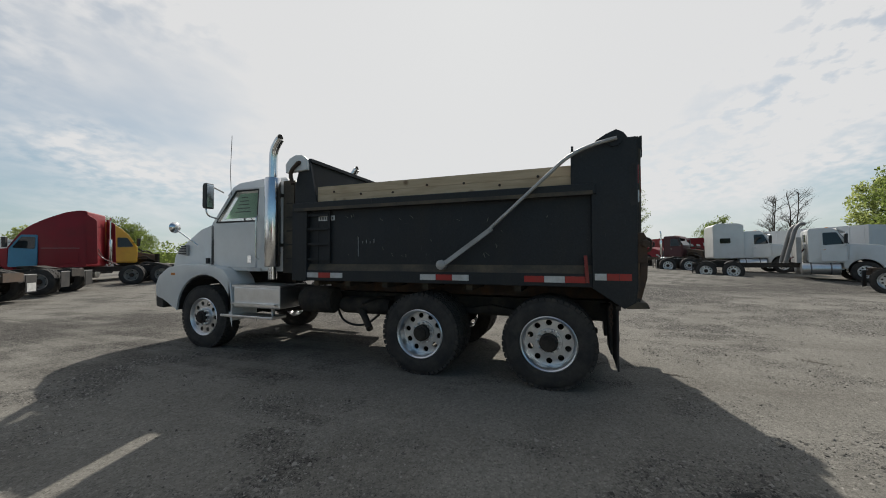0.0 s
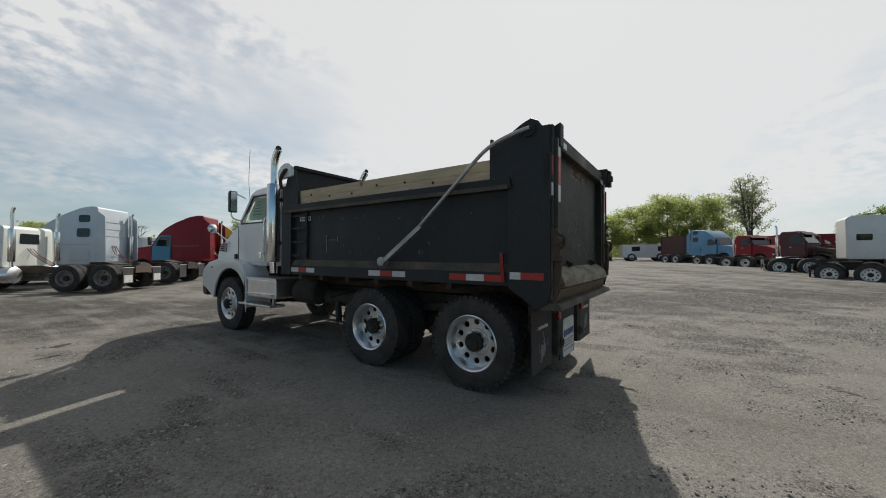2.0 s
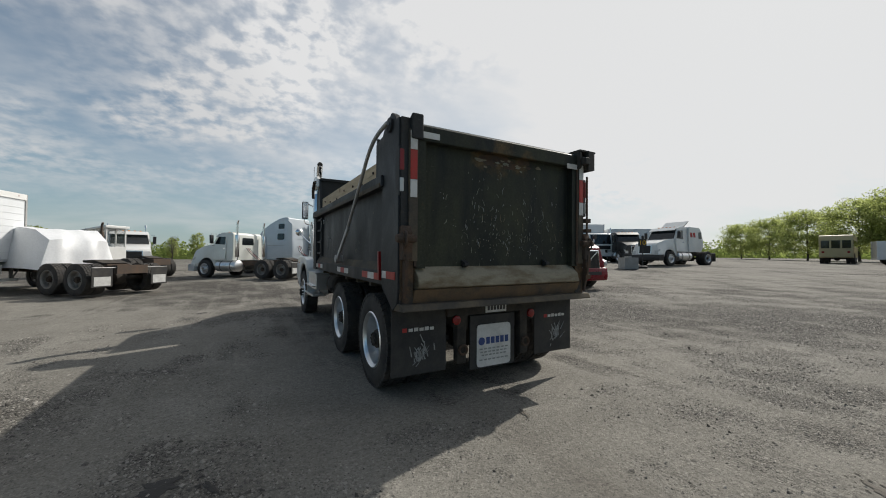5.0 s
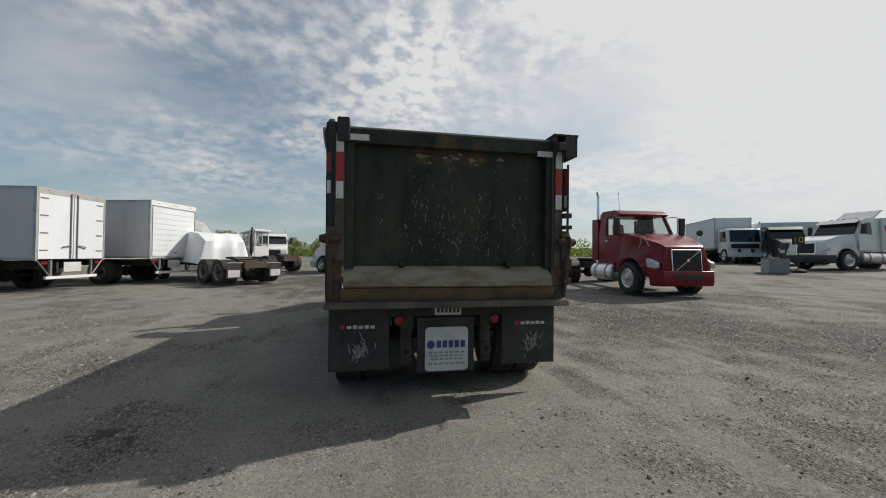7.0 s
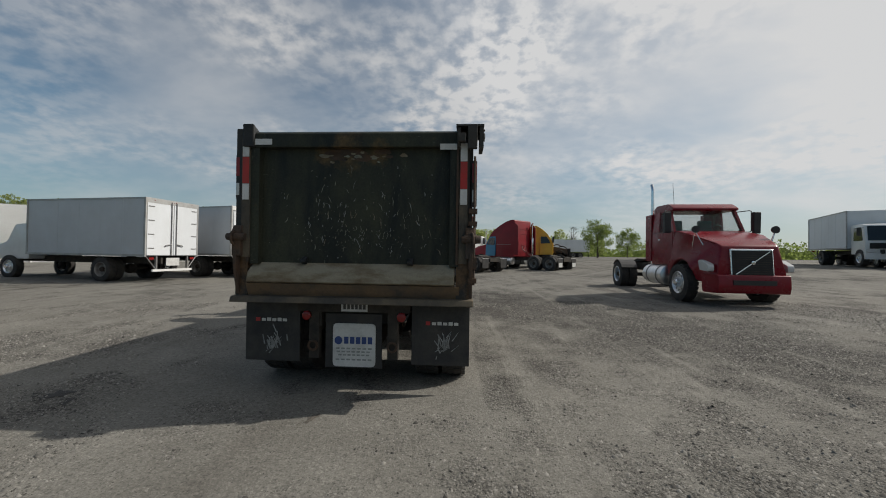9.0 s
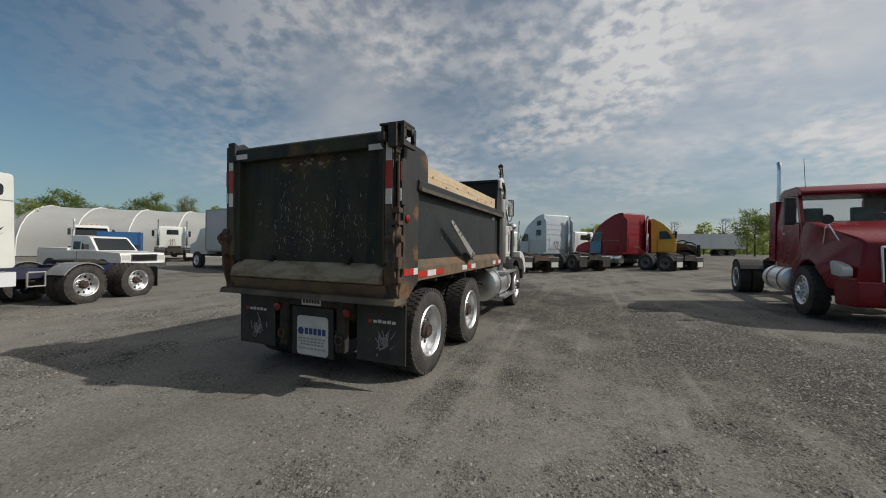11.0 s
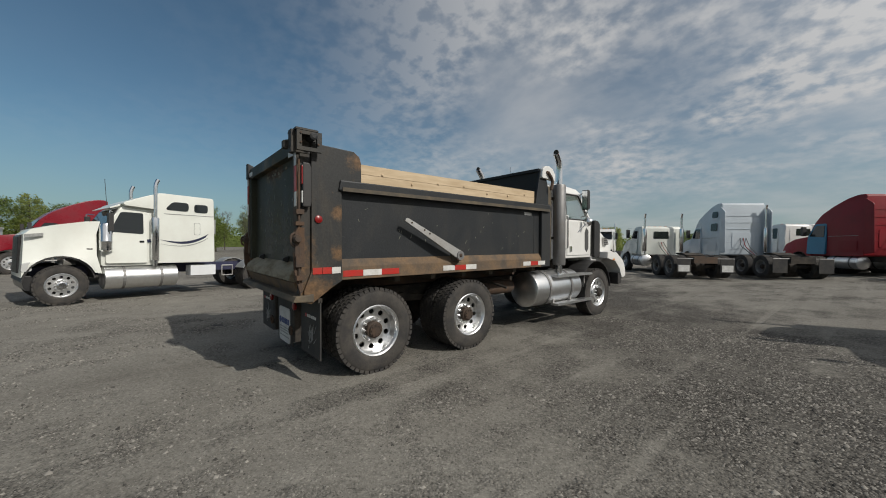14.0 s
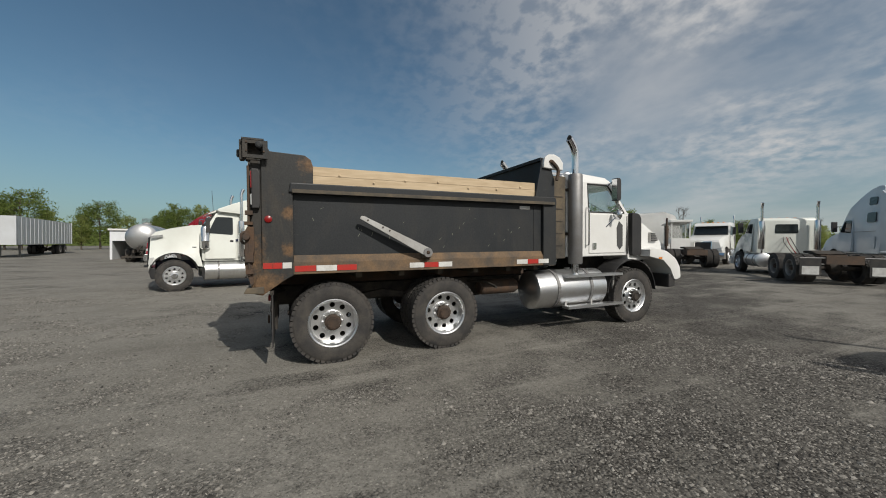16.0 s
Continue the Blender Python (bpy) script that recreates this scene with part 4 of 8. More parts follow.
def dump_body():
    body = new("tipping_body")
    body.parent = truck
    # floor and sloped lower sides
    part("floor", box(-1.2, 1.2, -0.78, 3.42, 1.22, 1.28, 0.005), "rail", body)
    for s in (-1, 1):
        part("side_panel", box(s * 1.215 - 0.02, s * 1.215 + 0.02, -0.75, 3.5, 1.3, 2.28, 0.004), "body", body)
        # bottom rail with its dusty sloped top
        part("bottom_rail", prism([(-0.48, 1.19), (3.6, 1.19), (3.6, 1.34), (-0.48, 1.34)], s * 1.25 - 0.04, s * 1.25 + 0.04, 0.008), "mudrust" if s > 0 else "body", body)
        bm = bmesh.new()
        v = [bm.verts.new(p) for p in ((s * 1.29, -0.47, 1.34), (s * 1.29, 3.5, 1.34), (s * 1.237, 3.5, 1.43), (s * 1.237, -0.47, 1.43), (s * 1.237, -0.47, 1.33), (s * 1.237, 3.5, 1.33))]
        for f in ((0, 1, 2, 3), (3, 2, 5, 4), (4, 5, 1, 0), (0, 3, 4), (1, 5, 2)):
            bm.faces.new([v[i] for i in f])
        part("dust_ledge", bm, "mudrust" if s > 0 else "rail", body)
        # top rail
        part("top_rail", prism([(-0.52, 2.21), (3.6, 2.21), (3.6, 2.27), (3.58, 2.33), (-0.5, 2.33)], s * 1.25 - 0.085, s * 1.25 + 0.085, 0.015), "body", body)
        part("rail_lip", box(s * 1.335 - 0.006, s * 1.335 + 0.008, -0.48, 3.56, 2.205, 2.25, 0.004), "rail", body, "dusty bare metal lip")
        # front corner post
        part("front_post", box(s * 1.25 - 0.06, s * 1.25 + 0.045, 3.36, 3.62, 1.19, 2.32, 0.015), "body", body)
        part("front_wing", prism([(3.22, 2.3), (3.62, 2.3), (3.62, 2.62), (3.5, 2.98), (3.36, 2.98)], s * 1.235 - 0.02, s * 1.235 + 0.02, 0.006), "body", body)
        # rear corner plate and post
        if s < 0:
            prof = [(-0.91, 1.2), (-0.89, 1.04), (-0.78, 0.97), (-0.47, 1.18), (-0.47, 2.3), (-0.26, 2.3), (-0.26, 2.70), (-0.47, 2.74), (-0.52, 2.80), (-0.62, 2.86), (-0.72, 2.90), (-0.79, 2.86), (-0.83, 2.80), (-0.91, 2.80)]
        else:
            prof = [(-0.90, 1.1), (-0.90, 0.97), (-0.82, 0.95), (-0.58, 1.12), (-0.475, 1.18), (-0.475, 2.3), (-0.235, 2.3), (-0.235, 2.55), (-0.26, 2.63), (-0.33, 2.68), (-0.82, 2.70), (-0.82, 1.3)]
        part("rear_corner_plate", prism(prof, s * 1.275 - 0.03, s * 1.275 + 0.03, 0.008), "corner" if s > 0 else "body", body)
        part("rear_post", box(s * 1.21 - 0.075, s * 1.21 + 0.06, -0.93, -0.79, 1.0, 2.68 if s > 0 else 2.80, 0.012), "corner", body)
        part("post_edge", box(s * 1.14 - 0.012, s * 1.14 + 0.012, -0.955, -0.88, 1.4, 2.62, 0.004), "rust", body)
        # side boards, two planks edge on edge
        for k in range(2):
            z0 = 2.335 + 0.118 * k
            bm = box(s * 1.19 - 0.02, s * 1.19 + 0.02, -0.5, 3.24, z0, z0 + 0.114, 0.004, 1)
            ob = part("plank", bm, "wood", body, "weathered pine side board")
        for y in (0.1, 0.55, 1.0, 1.5, 2.0, 2.5, 2.95):
            part("bolt", lathe([(0.016, 0), (0.016, 0.012), (0.008, 0.018)], 8, (s * 1.21, y, 2.44 + 0.04 * math.sin(9 * y))) if s > 0 else
                 lathe([(0.016, 0), (0.016, -0.012), (0.008, -0.018)], 8, (s * 1.21, y, 2.44 + 0.04 * math.sin(9 * y))), "wood" if s > 0 else "rust", body)
    # front wall
    part("front_wall", prism([(3.38, 1.22), (3.46, 1.22), (3.46, 2.97), (3.38, 2.97)], -1.215, 1.215, 0.01), "body", body)
    part("front_wall_cap", box(-1.23, 1.23, 3.34, 3.5, 2.95, 3.0, 0.01), "body", body)
    for x in (-0.8, -0.27, 0.27, 0.8):
        part("wall_rib", box(x - 0.04, x + 0.04, 3.46, 3.54, 1.3, 2.9, 0.01), "body", body)
    # folded tarpaulin housing above the front wall
    for s in (-1, 1):
        part("tarp_end_cap", prism([(3.36, 2.82), (3.76, 2.80), (3.77, 2.93), (3.69, 3.02), (3.58, 3.06), (3.46, 3.05), (3.38, 2.99), (3.36, 2.9)], s * 1.27 - 0.035, s * 1.27 + 0.035, 0.018, 3), "white", body, "white painted tarpaulin roller end cap")
        part("cap_bolt", lathe([(0.03, -0.045), (0.035, 0.0), (0.03, 0.045)], 10, (s * 1.28, 3.5, 2.93)), "rust", body)
    part("tarp_roll", lathe([(0.09, -1.22), (0.10, -0.4), (0.095, 0.5), (0.09, 1.22)], 20, (0, 3.57, 2.9)), "flap", body, smooth=40)
    for s in (-1, 1):
        part("tarp_spring", tube(bent([(s * 1.33, 3.5, 2.93), (s * 1.33, 3.66, 2.8), (s * 1.33, 3.6, 2.62)], 0.1), 0.03, 8), "rust", body)
    # ladder on the driver's side
    part("ladder_rail", box(-1.275, -1.235, 2.98, 3.02, 1.45, 2.2, 0.005), "body", body)
    for z in (1.5, 1.72, 1.94, 2.14):
        part("ladder_rung", box(-1.285, -1.25, 3.0, 3.38, z - 0.015, z + 0.02, 0.004), "body", body)
    # vertical ribs and weld seams
    for s in (-1, 1):
        part("panel_seam", box(s * 1.237 - 0.004, s * 1.237 + 0.004, 3.2, 3.22, 1.43, 2.21, 0.002), "body", body)
        part("panel_seam", box(s * 1.237 - 0.004, s * 1.237 + 0.004, -0.46, -0.43, 1.43, 2.21, 0.002), "body", body)
    tapes(body, -1.294, ((3.37, 2.75, "wrw"), (1.57, 0.92, "wrw"), (0.26, -0.41, "rwr")), 1.235)
    tapes(body, -1.309, ((-0.49, -0.85, "wrr"),), 1.27)
    tapes(body, 1.294, ((-0.46, 0.30, "rwr"), (1.03, 1.69, "wrw"), (2.83, 3.47, "wrw")), 1.225)
    tapes(body, 1.309, ((-0.81, -0.49, "rrw"),), 1.272)
    part("label_plate", box(-1.243, -1.237, 2.92, 3.2, 2.06, 2.13, 0), "tape_white", body, "small worn white label plate")
    part("label_plate", box(-1.303, -1.296, 3.42, 3.52, 2.05, 2.14, 0), "tape_white", body)
    part("label_plate", box(1.237, 1.243, 2.92, 3.12, 2.12, 2.17, 0), "tape_white", body)
    for i in range(6):
        part("label_mark", box(-1.2455, -1.2435, 2.94 + i * 0.042, 2.965 + i * 0.042, 2.075, 2.115, 0), "ink_dark", body)
    for i, (a, b) in enumerate(((0.0, 0.09), (0.07, 0.03), (0.13, 0.05), (0.19, 0.03), (0.25, 0.06))):
        part("chalk_mark", box(-1.2405, -1.2375, 2.52 - a, 2.53 - a, 1.72 - b * (2 if i == 0 else 0), 1.72 + b, 0), "ink_grey", body)
    rng = random.Random(3)
    for s in (-1, 1):
        for i in range(22):
            y, z, l = rng.uniform(-0.3, 3.1), rng.uniform(1.5, 2.1), rng.uniform(0.008, 0.05)
            d = rng.uniform(-0.02, 0.05)
            part("scratch", slab([(s * 1.2365, y, z), (s * 1.2365, y + d, z + l), (s * 1.2365, y + d + 0.004, z + l), (s * 1.2365, y + 0.006, z)], 0.003), "scuff", body)
    # red side lamp
    for s, y, z in ((1, -0.747, 1.875),):
        part("marker_lamp", lathe([(0.042, 0.0), (0.042, s * 0.015), (0.02, s * 0.026)], 16, (s * 1.305, y, z)), "lens_red", body, "round red marker lamp", smooth=50)
    # tarpaulin arms
    part("arm_pivot", lathe([(0.06, -1.30), (0.06, -1.40), (0.03, -1.41)], 16, (0, 1.25, 1.43)), "dullalu", body, smooth=40)
    part("arm_bar", slab([(-1.375, 1.30, 1.41), (-1.375, 1.22, 1.40), (-1.375, 0.60, 1.84), (-1.375, 0.62, 1.89)], 0.035, 0.004), "dullalu", body, "worn flat aluminium tarp arm")
    part("arm_tube", tube(bent([(-1.375, 0.66, 1.84), (-1.375, -0.25, 2.65), (-1.375, -0.5, 2.74), (-1.35, -0.72, 2.79)], 0.16, 6), 0.021), "dullalu", body, "bare aluminium tarp arm tube", smooth=40)
    part("arm_pivot", lathe([(0.028, 1.36), (0.065, 1.36), (0.07, 1.385), (0.065, 1.405), (0.028, 1.405)], 18, (0, 1.27, 1.44), close=True), "steel", body, smooth=40)
    part("pivot_bolt", lathe([(0.026, 1.30), (0.026, 1.40), (0.012, 1.41)], 10, (0, 1.27, 1.44)), "hubrust", body)
    part("pivot_bracket", prism([(1.2, 1.36), (1.34, 1.36), (1.32, 1.49), (1.22, 1.49)], 1.24, 1.34, 0.006), "rail", body)
    part("arm_bar", slab([(1.375, 1.28, 1.385), (1.375, 1.20, 1.415), (1.375, 0.33, 1.90), (1.375, 0.345, 1.935), (1.375, 0.38, 1.935), (1.375, 1.29, 1.505)], 0.03, 0.006), "dullalu", body, "short flat aluminium tarp arm")
    for y, z in ((0.43, 1.88), (0.63, 1.79), (0.72, 1.745)):
        part("arm_bolt", lathe([(0.012, 1.39), (0.012, 1.4)], 8, (0, y, z)), "hubrust", body)
    part("pin_bracket", lathe([(0.07, -1.33), (0.07, -1.22)], 16, (0, -0.70, 2.78)), "body", body)
    part("stake", prism([(-0.44, 1.24), (-0.40, 1.24), (-0.385, 1.54), (-0.42, 1.54)], -1.325, -1.295, 0.004), "lens_red", body, "bent red marker stake")
    part("board_stop", box(-1.3, -1.26, -0.29, -0.265, 2.3, 2.76, 0.004), "body", body)


def tailgate():
    gate = new("tailgate")
    gate.parent = truck
    gate.matrix_basis = pose(0.02, 0.12, 0)
    part("gate_panel", box(-1.13, 1.13, -0.985, -0.955, 1.36, 2.64, 0.004), "gate", gate)
    part("gate_top_bar", prism([(-1.07, 2.60), (-0.90, 2.60), (-0.90, 2.75), (-1.05, 2.76), (-1.07, 2.74)], -1.14, 1.14, 0.012), "gate", gate)
    part("gate_edge", box(-1.13, 1.13, -1.03, -0.93, 2.757, 2.772, 0.003), "dullalu", gate, "worn bare metal edge")
    for s in (-1, 1):
        part("gate_frame", box(s * 1.09 - 0.05, s * 1.09 + 0.045, -1.06, -0.95, 1.38, 2.6, 0.012), "gate", gate)
    # ledge and apron along the bottom
    part("gate_ledge", prism([(-0.95, 1.39), (-0.99, 1.395), (-1.10, 1.30), (-1.13, 1.20), (-1.03, 1.17), (-0.95, 1.2)], -1.14, 1.10, 0.012), "ledge", gate)
    part("gate_skirt", prism([(-1.09, 1.18), (-1.05, 1.18), (-0.98, 1.03), (-1.02, 1.02)], -1.17, 1.15, 0.006), "mudrust", gate)
    part("gate_lip", prism([(-1.14, 0.985), (-1.11, 1.045), (-0.92, 1.06), (-0.92, 0.97)], -1.32, 1.30, 0.012), "rail", gate)
    for x in (-0.55, 0.62):
        part("gate_tab", prism([(-1.0, 1.38), (-1.06, 1.4), (-1.06, 1.43), (-0.99, 1.46)], x - 0.03, x + 0.03, 0.006), "body", gate)
    rng = random.Random(8)
    for i in range(280):
        x, z = rng.gauss(0.08, 0.46), rng.gauss(1.78, 0.27)
        if abs(x) > 1.0 or not 1.44 < z < 2.45:
            continue
        l, w, a, k = 0.012 + 0.085 * rng.random() ** 3, rng.uniform(0.003, 0.009), rng.gauss(1.5, 0.35), rng.uniform(-0.9, 0.9)
        mid = (x + 0.5 * l * math.cos(a), z + 0.5 * l * math.sin(a))
        end = (mid[0] + 0.5 * l * math.cos(a + k), mid[1] + 0.5 * l * math.sin(a + k))
        pts = [(x, z), (x + w * 0.5, z), (mid[0] + w, mid[1]), (end[0] + w * 0.2, end[1]), end, mid]
        part("scratch", slab([(u, -0.9865, v) for u, v in pts], 0.003), ("scuff", "ink_grey", "ledge", "scuff", "scuff", "ink_grey")[i % 6], gate)
    for i in range(26):
        x, z, r = rng.gauss(-0.02, 0.22), rng.gauss(2.515, 0.028), rng.uniform(0.012, 0.035)
        pts = [(x + r * 1.6 * math.cos(q) * rng.uniform(0.5, 1.2), -0.9872, z + 0.6 * r * math.sin(q) * rng.uniform(0.5, 1.3)) for q in (math.tau * j / 9 for j in range(9))]
        part("paint_flake", slab(pts, 0.003), ("ledge", "rust", "scuff", "ledge")[i % 4], gate)
    for x, z, w in ((-0.1, 2.56, 0.5), (0.12, 2.52, 0.3), (-0.25, 2.53, 0.22), (0.3, 2.57, 0.2)):
        n = 12
        pts = [(x + w / 2 * math.cos(2 * math.pi * j / n) * (0.8 + 0.4 * rng.random()), -0.9862, z + 0.035 * math.sin(2 * math.pi * j / n) * (0.6 + 0.9 * rng.random())) for j in range(n)]
        part("rust_patch", slab(pts, 0.002), "rust", gate)
    # reflective strips down the posts
    for x, zs in ((-1.185, (2.68, 2.50, 2.22, 2.05)), (1.185, (2.635, 2.45, 2.17, 2.01))):
        for k, (z1, z0) in enumerate(zip(zs, zs[1:])):
            part("reflector_strip", box(x - 0.036, x + 0.036, -1.082, -1.077, z0, z1 - 0.004, 0), "tape_red" if k == 1 else "tape_white", gate)
        part("strip_backing", box(x - 0.045, x + 0.045, -1.077, -1.04, zs[3] - 0.6, zs[0] + 0.01, 0.004), "rail", gate)
    for x0, x1, z in ((-1.09, -0.9, 2.655), (0.93, 1.11, 2.60)):
        part("reflector_strip", box(x0, x1, -1.078, -1.072, z - 0.03, z + 0.03, 0), "tape_white", gate)
    # tail lamp boxes on the posts
    for s, z0 in ((-1, 2.06), (1, 2.0)):
        part("lamp_box", prism([(-1.04, z0), (-0.96, z0), (-0.95, z0 + 0.05), (-0.95, z0 + 0.42), (-0.97, z0 + 0.47), (-1.04, z0 + 0.47)], s * 1.295 - 0.03, s * 1.295 + 0.03, 0.012), "black", gate)
        part("tail_lamp", prism([(-1.052, z0 + 0.24), (-1.03, z0 + 0.24), (-1.03, z0 + 0.44), (-1.052, z0 + 0.44)], s * 1.295 - 0.022, s * 1.295 + 0.022, 0.008), "lens_red", gate, "red tail lamp lens")
        part("reverse_lamp", prism([(-1.052, z0 + 0.04), (-1.03, z0 + 0.04), (-1.03, z0 + 0.17), (-1.052, z0 + 0.17)], s * 1.295 - 0.02, s * 1.295 + 0.02, 0.008), "lens_clear", gate, "clear reversing lamp lens")
    # top hinge brackets
    for x in (1.13, 1.24):
        part("hinge_bracket", prism(rounded([(-1.12, 2.58), (-0.86, 2.58), (-0.84, 2.70), (-0.9, 2.79), (-1.12, 2.80)], 0.03, 2), x - 0.018, x + 0.018, 0.005), "corner", gate)
    bm = bmesh.new()
    for y0, y1, z0, z1 in ((-1.12, -1.07, 2.58, 2.79), (-0.91, -0.86, 2.58, 2.79), (-1.07, -0.91, 2.58, 2.62), (-1.07, -0.91, 2.75, 2.79)):
        add_box(bm, 1.345, 1.385, y0, y1, z0, z1)
    part("hinge_frame", bevelled(bm, 0.004, 1), "corner", gate)
    part("hinge_cap", box(1.10, 1.39, -1.13, -0.9, 2.79, 2.81, 0.006), "corner", gate)
    part("hinge_pin", lathe([(0.04, 1.02), (0.04, 1.40), (0.02, 1.41)], 12, (0, -0.95, 2.74)), "body", gate)
    for y, z in ((-1.08, 2.66), (-0.9, 2.66), (-1.08, 2.76)):
        part("hinge_bolt", lathe([(0.011, 1.385), (0.011, 1.398)], 6, (0, y, z)), "rust", gate)
    part("hinge_link", prism([(-1.2, 2.62), (-1.13, 2.62), (-1.13, 2.72), (-1.2, 2.7)], 1.12, 1.2, 0.01), "corner", gate)
    part("hinge_strap", prism([(-1.16, 2.56), (-1.11, 2.56), (-1.11, 2.8), (-1.16, 2.8)], 1.22, 1.32, 0.008), "corner", gate)
    part("hinge_bracket", prism([(-1.10, 2.60), (-0.9, 2.60), (-0.88, 2.74), (-1.10, 2.84)], -1.215, -1.09, 0.015), "body", gate)
    # rusty latch on the passenger's side, with a smaller one opposite
    for s in (-1, 1):
        part("latch_plate", prism([(-1.12, 1.46), (-1.02, 1.46), (-1.02, 1.78), (-1.09, 1.78), (-1.12, 1.72)], s * 1.26 - 0.05, s * 1.26 + 0.05, 0.01), "rust", gate)
        part("latch_arm", prism([(-1.13, 1.52), (-1.06, 1.5), (-1.03, 1.1), (-1.06, 1.06), (-1.12, 1.3)], s * 1.27 - 0.018, s * 1.27 + 0.018, 0.008), "rust", gate)
        part("latch_pin", lathe([(0.035, -0.1), (0.045, -0.05), (0.045, 0.05), (0.035, 0.1)], 12, (s * 1.27, -1.1, 1.66)), "rust", gate)
        part("latch_hook", tube(bent([(s * 1.28, -1.11, 1.72), (s * 1.29, -1.155, 1.70), (s * 1.29, -1.155, 1.60), (s * 1.28, -1.1, 1.57)], 0.03), 0.014, 8), "rust", gate)
    for z, d, h in ((1.92, 0.05, 0.05), (1.80, 0.07, 0.04), (1.36, 0.06, 0.12), (1.22, 0.05, 0.05)):
        part("post_bracket", box(1.24, 1.33, -1.09 - d * 0.4, -1.03, z, z + h, 0.006), "rust", gate)
    part("latch_rod", tube([(1.3, -1.075, 1.2), (1.3, -1.075, 2.5)], 0.013, 8), "rust", gate)
    # chains
    for x, y, z1, n in ((-1.2, -0.78, 1.0, 7), (0.52, -0.78, 0.98, 7)):
        for i in range(n):
            c = Vector((x, y, z1 - 0.042 * i))
            flat = i % 2
            ring = [c + Vector((0.016 * math.cos(a) * (1 - flat), 0.016 * math.cos(a) * flat, 0.03 * math.sin(a))) for a in (2 * math.pi * j / 8 for j in range(9))]
            part("chain_link", tube(ring, 0.006, 5, caps=False), "rust", gate)


def rear_end():
    for x0, x1, logo in ((-1.29, -0.65, -0.97), (0.64, 1.29, 1.0)):
        flap = part("mud_flap", prism([(-0.725, 0.30), (-0.71, 0.30), (-0.71, 0.98), (-0.725, 0.98)], x0, x1, 0.004), "flap", truck, "black rubber mud flap with worn pale print")
        part("flap_clamp", box(x0, x1, -0.745, -0.7, 0.95, 1.0, 0.005), "frame", flap)
        part("print_mark", box(logo - 0.2, logo - 0.15, -0.7295, -0.7265, 0.735, 0.775, 0), "ink_red", flap)
        for i in range(5):
            part("print_mark", box(logo - 0.13 + i * 0.062, logo - 0.083 + i * 0.062, -0.7295, -0.7265, 0.737, 0.768 + 0.006 * (i % 2), 0), "tape_white", flap)
        rng = random.Random(int(50 + 10 * x0))
        for i in range(34):
            a, l = rng.uniform(0.3, 2.4), rng.uniform(0.03, 0.14)
            px, pz = logo + rng.gauss(0.0, 0.045), 0.50 + rng.gauss(-0.01, 0.05)
            qx, qz = px + l * math.cos(a) * 0.8, pz + l * math.sin(a)
            part("print_mark", slab([(px, -0.728, pz), (qx, -0.728, qz), (qx + 0.006, -0.728, qz + 0.006), (px + 0.014, -0.728, pz)], 0.003), "ink_grey", flap)
        part("flap_hanger", tube([((x0 + x1) / 2, -0.71, 0.97), (math.copysign(0.45, x0), -0.6, 0.9)], 0.025, 8), "frame", truck)
    plate = part("centre_flap", prism([(-0.735, 0.25), (-0.715, 0.25), (-0.715, 0.84), (-0.735, 0.84)], -0.345, 0.305, 0.004), "flap", truck)
    bm = slab([(x, -0.741, z) for x, z in rounded([(-0.255, 0.265), (0.235, 0.265), (0.235, 0.735), (-0.255, 0.735)], 0.05)], 0.008)
    part("sign_plate", bm, "plate", plate, "dirty white plate with worn blue print")
    for i in range(5):
        part("print_mark", box(-0.125 + i * 0.068, -0.125 + i * 0.068 + 0.05, -0.7485, -0.7455, 0.515, 0.59, 0), "ink_blue", plate)
    part("print_mark", lathe([(0.045, -0.7485), (0.045, -0.7455)], 14, (-0.19, 0, 0.55), 'y'), "ink_blue", plate)
    for z, a, b in ((0.455, -0.22, 0.21), (0.42, -0.21, 0.19), (0.385, -0.19, 0.18), (0.335, -0.22, 0.21)):
        for k in range(7):
            x = a + (b - a) * k / 7
            part("print_mark", box(x, x + (b - a) / 7 * 0.7, -0.748, -0.7455, z, z + 0.016, 0), "ink_grey", plate)
    lic = part("number_plate", box(-0.155, 0.145, -0.772, -0.765, 0.87, 0.975, 0.002), "plate", truck, "dirty number plate with illegible marks")
    for i in range(6):
        part("print_mark", box(-0.13 + i * 0.045, -0.10 + i * 0.045, -0.776, -0.7725, 0.895, 0.95, 0), "ink_dark", lic)
    for x in (-0.55, 0.53):
        part("tail_lamp", lathe([(0.05, -0.76), (0.05, -0.785), (0.03, -0.795)], 16, (x, 0, 0.82), 'y'), "lens_red", truck, "round red tail lamp", smooth=50)
    part("rear_beam", box(-0.66, 0.62, -0.765, -0.66, 0.86, 0.97, 0.01), "frame", truck)
    for x in (-0.47, 0.43):
        part("tow_bracket", prism([(-0.76, 0.35), (-0.68, 0.35), (-0.66, 0.88), (-0.76, 0.88)], x - 0.06, x + 0.06, 0.012), "frame", truck)
        part("tow_eye", tube([(x + 0.05 * math.cos(a), -0.79, 0.5 + 0.05 * math.sin(a)) for a in (2 * math.pi * j / 12 for j in range(13))], 0.014, 6, caps=False), "rust", truck)


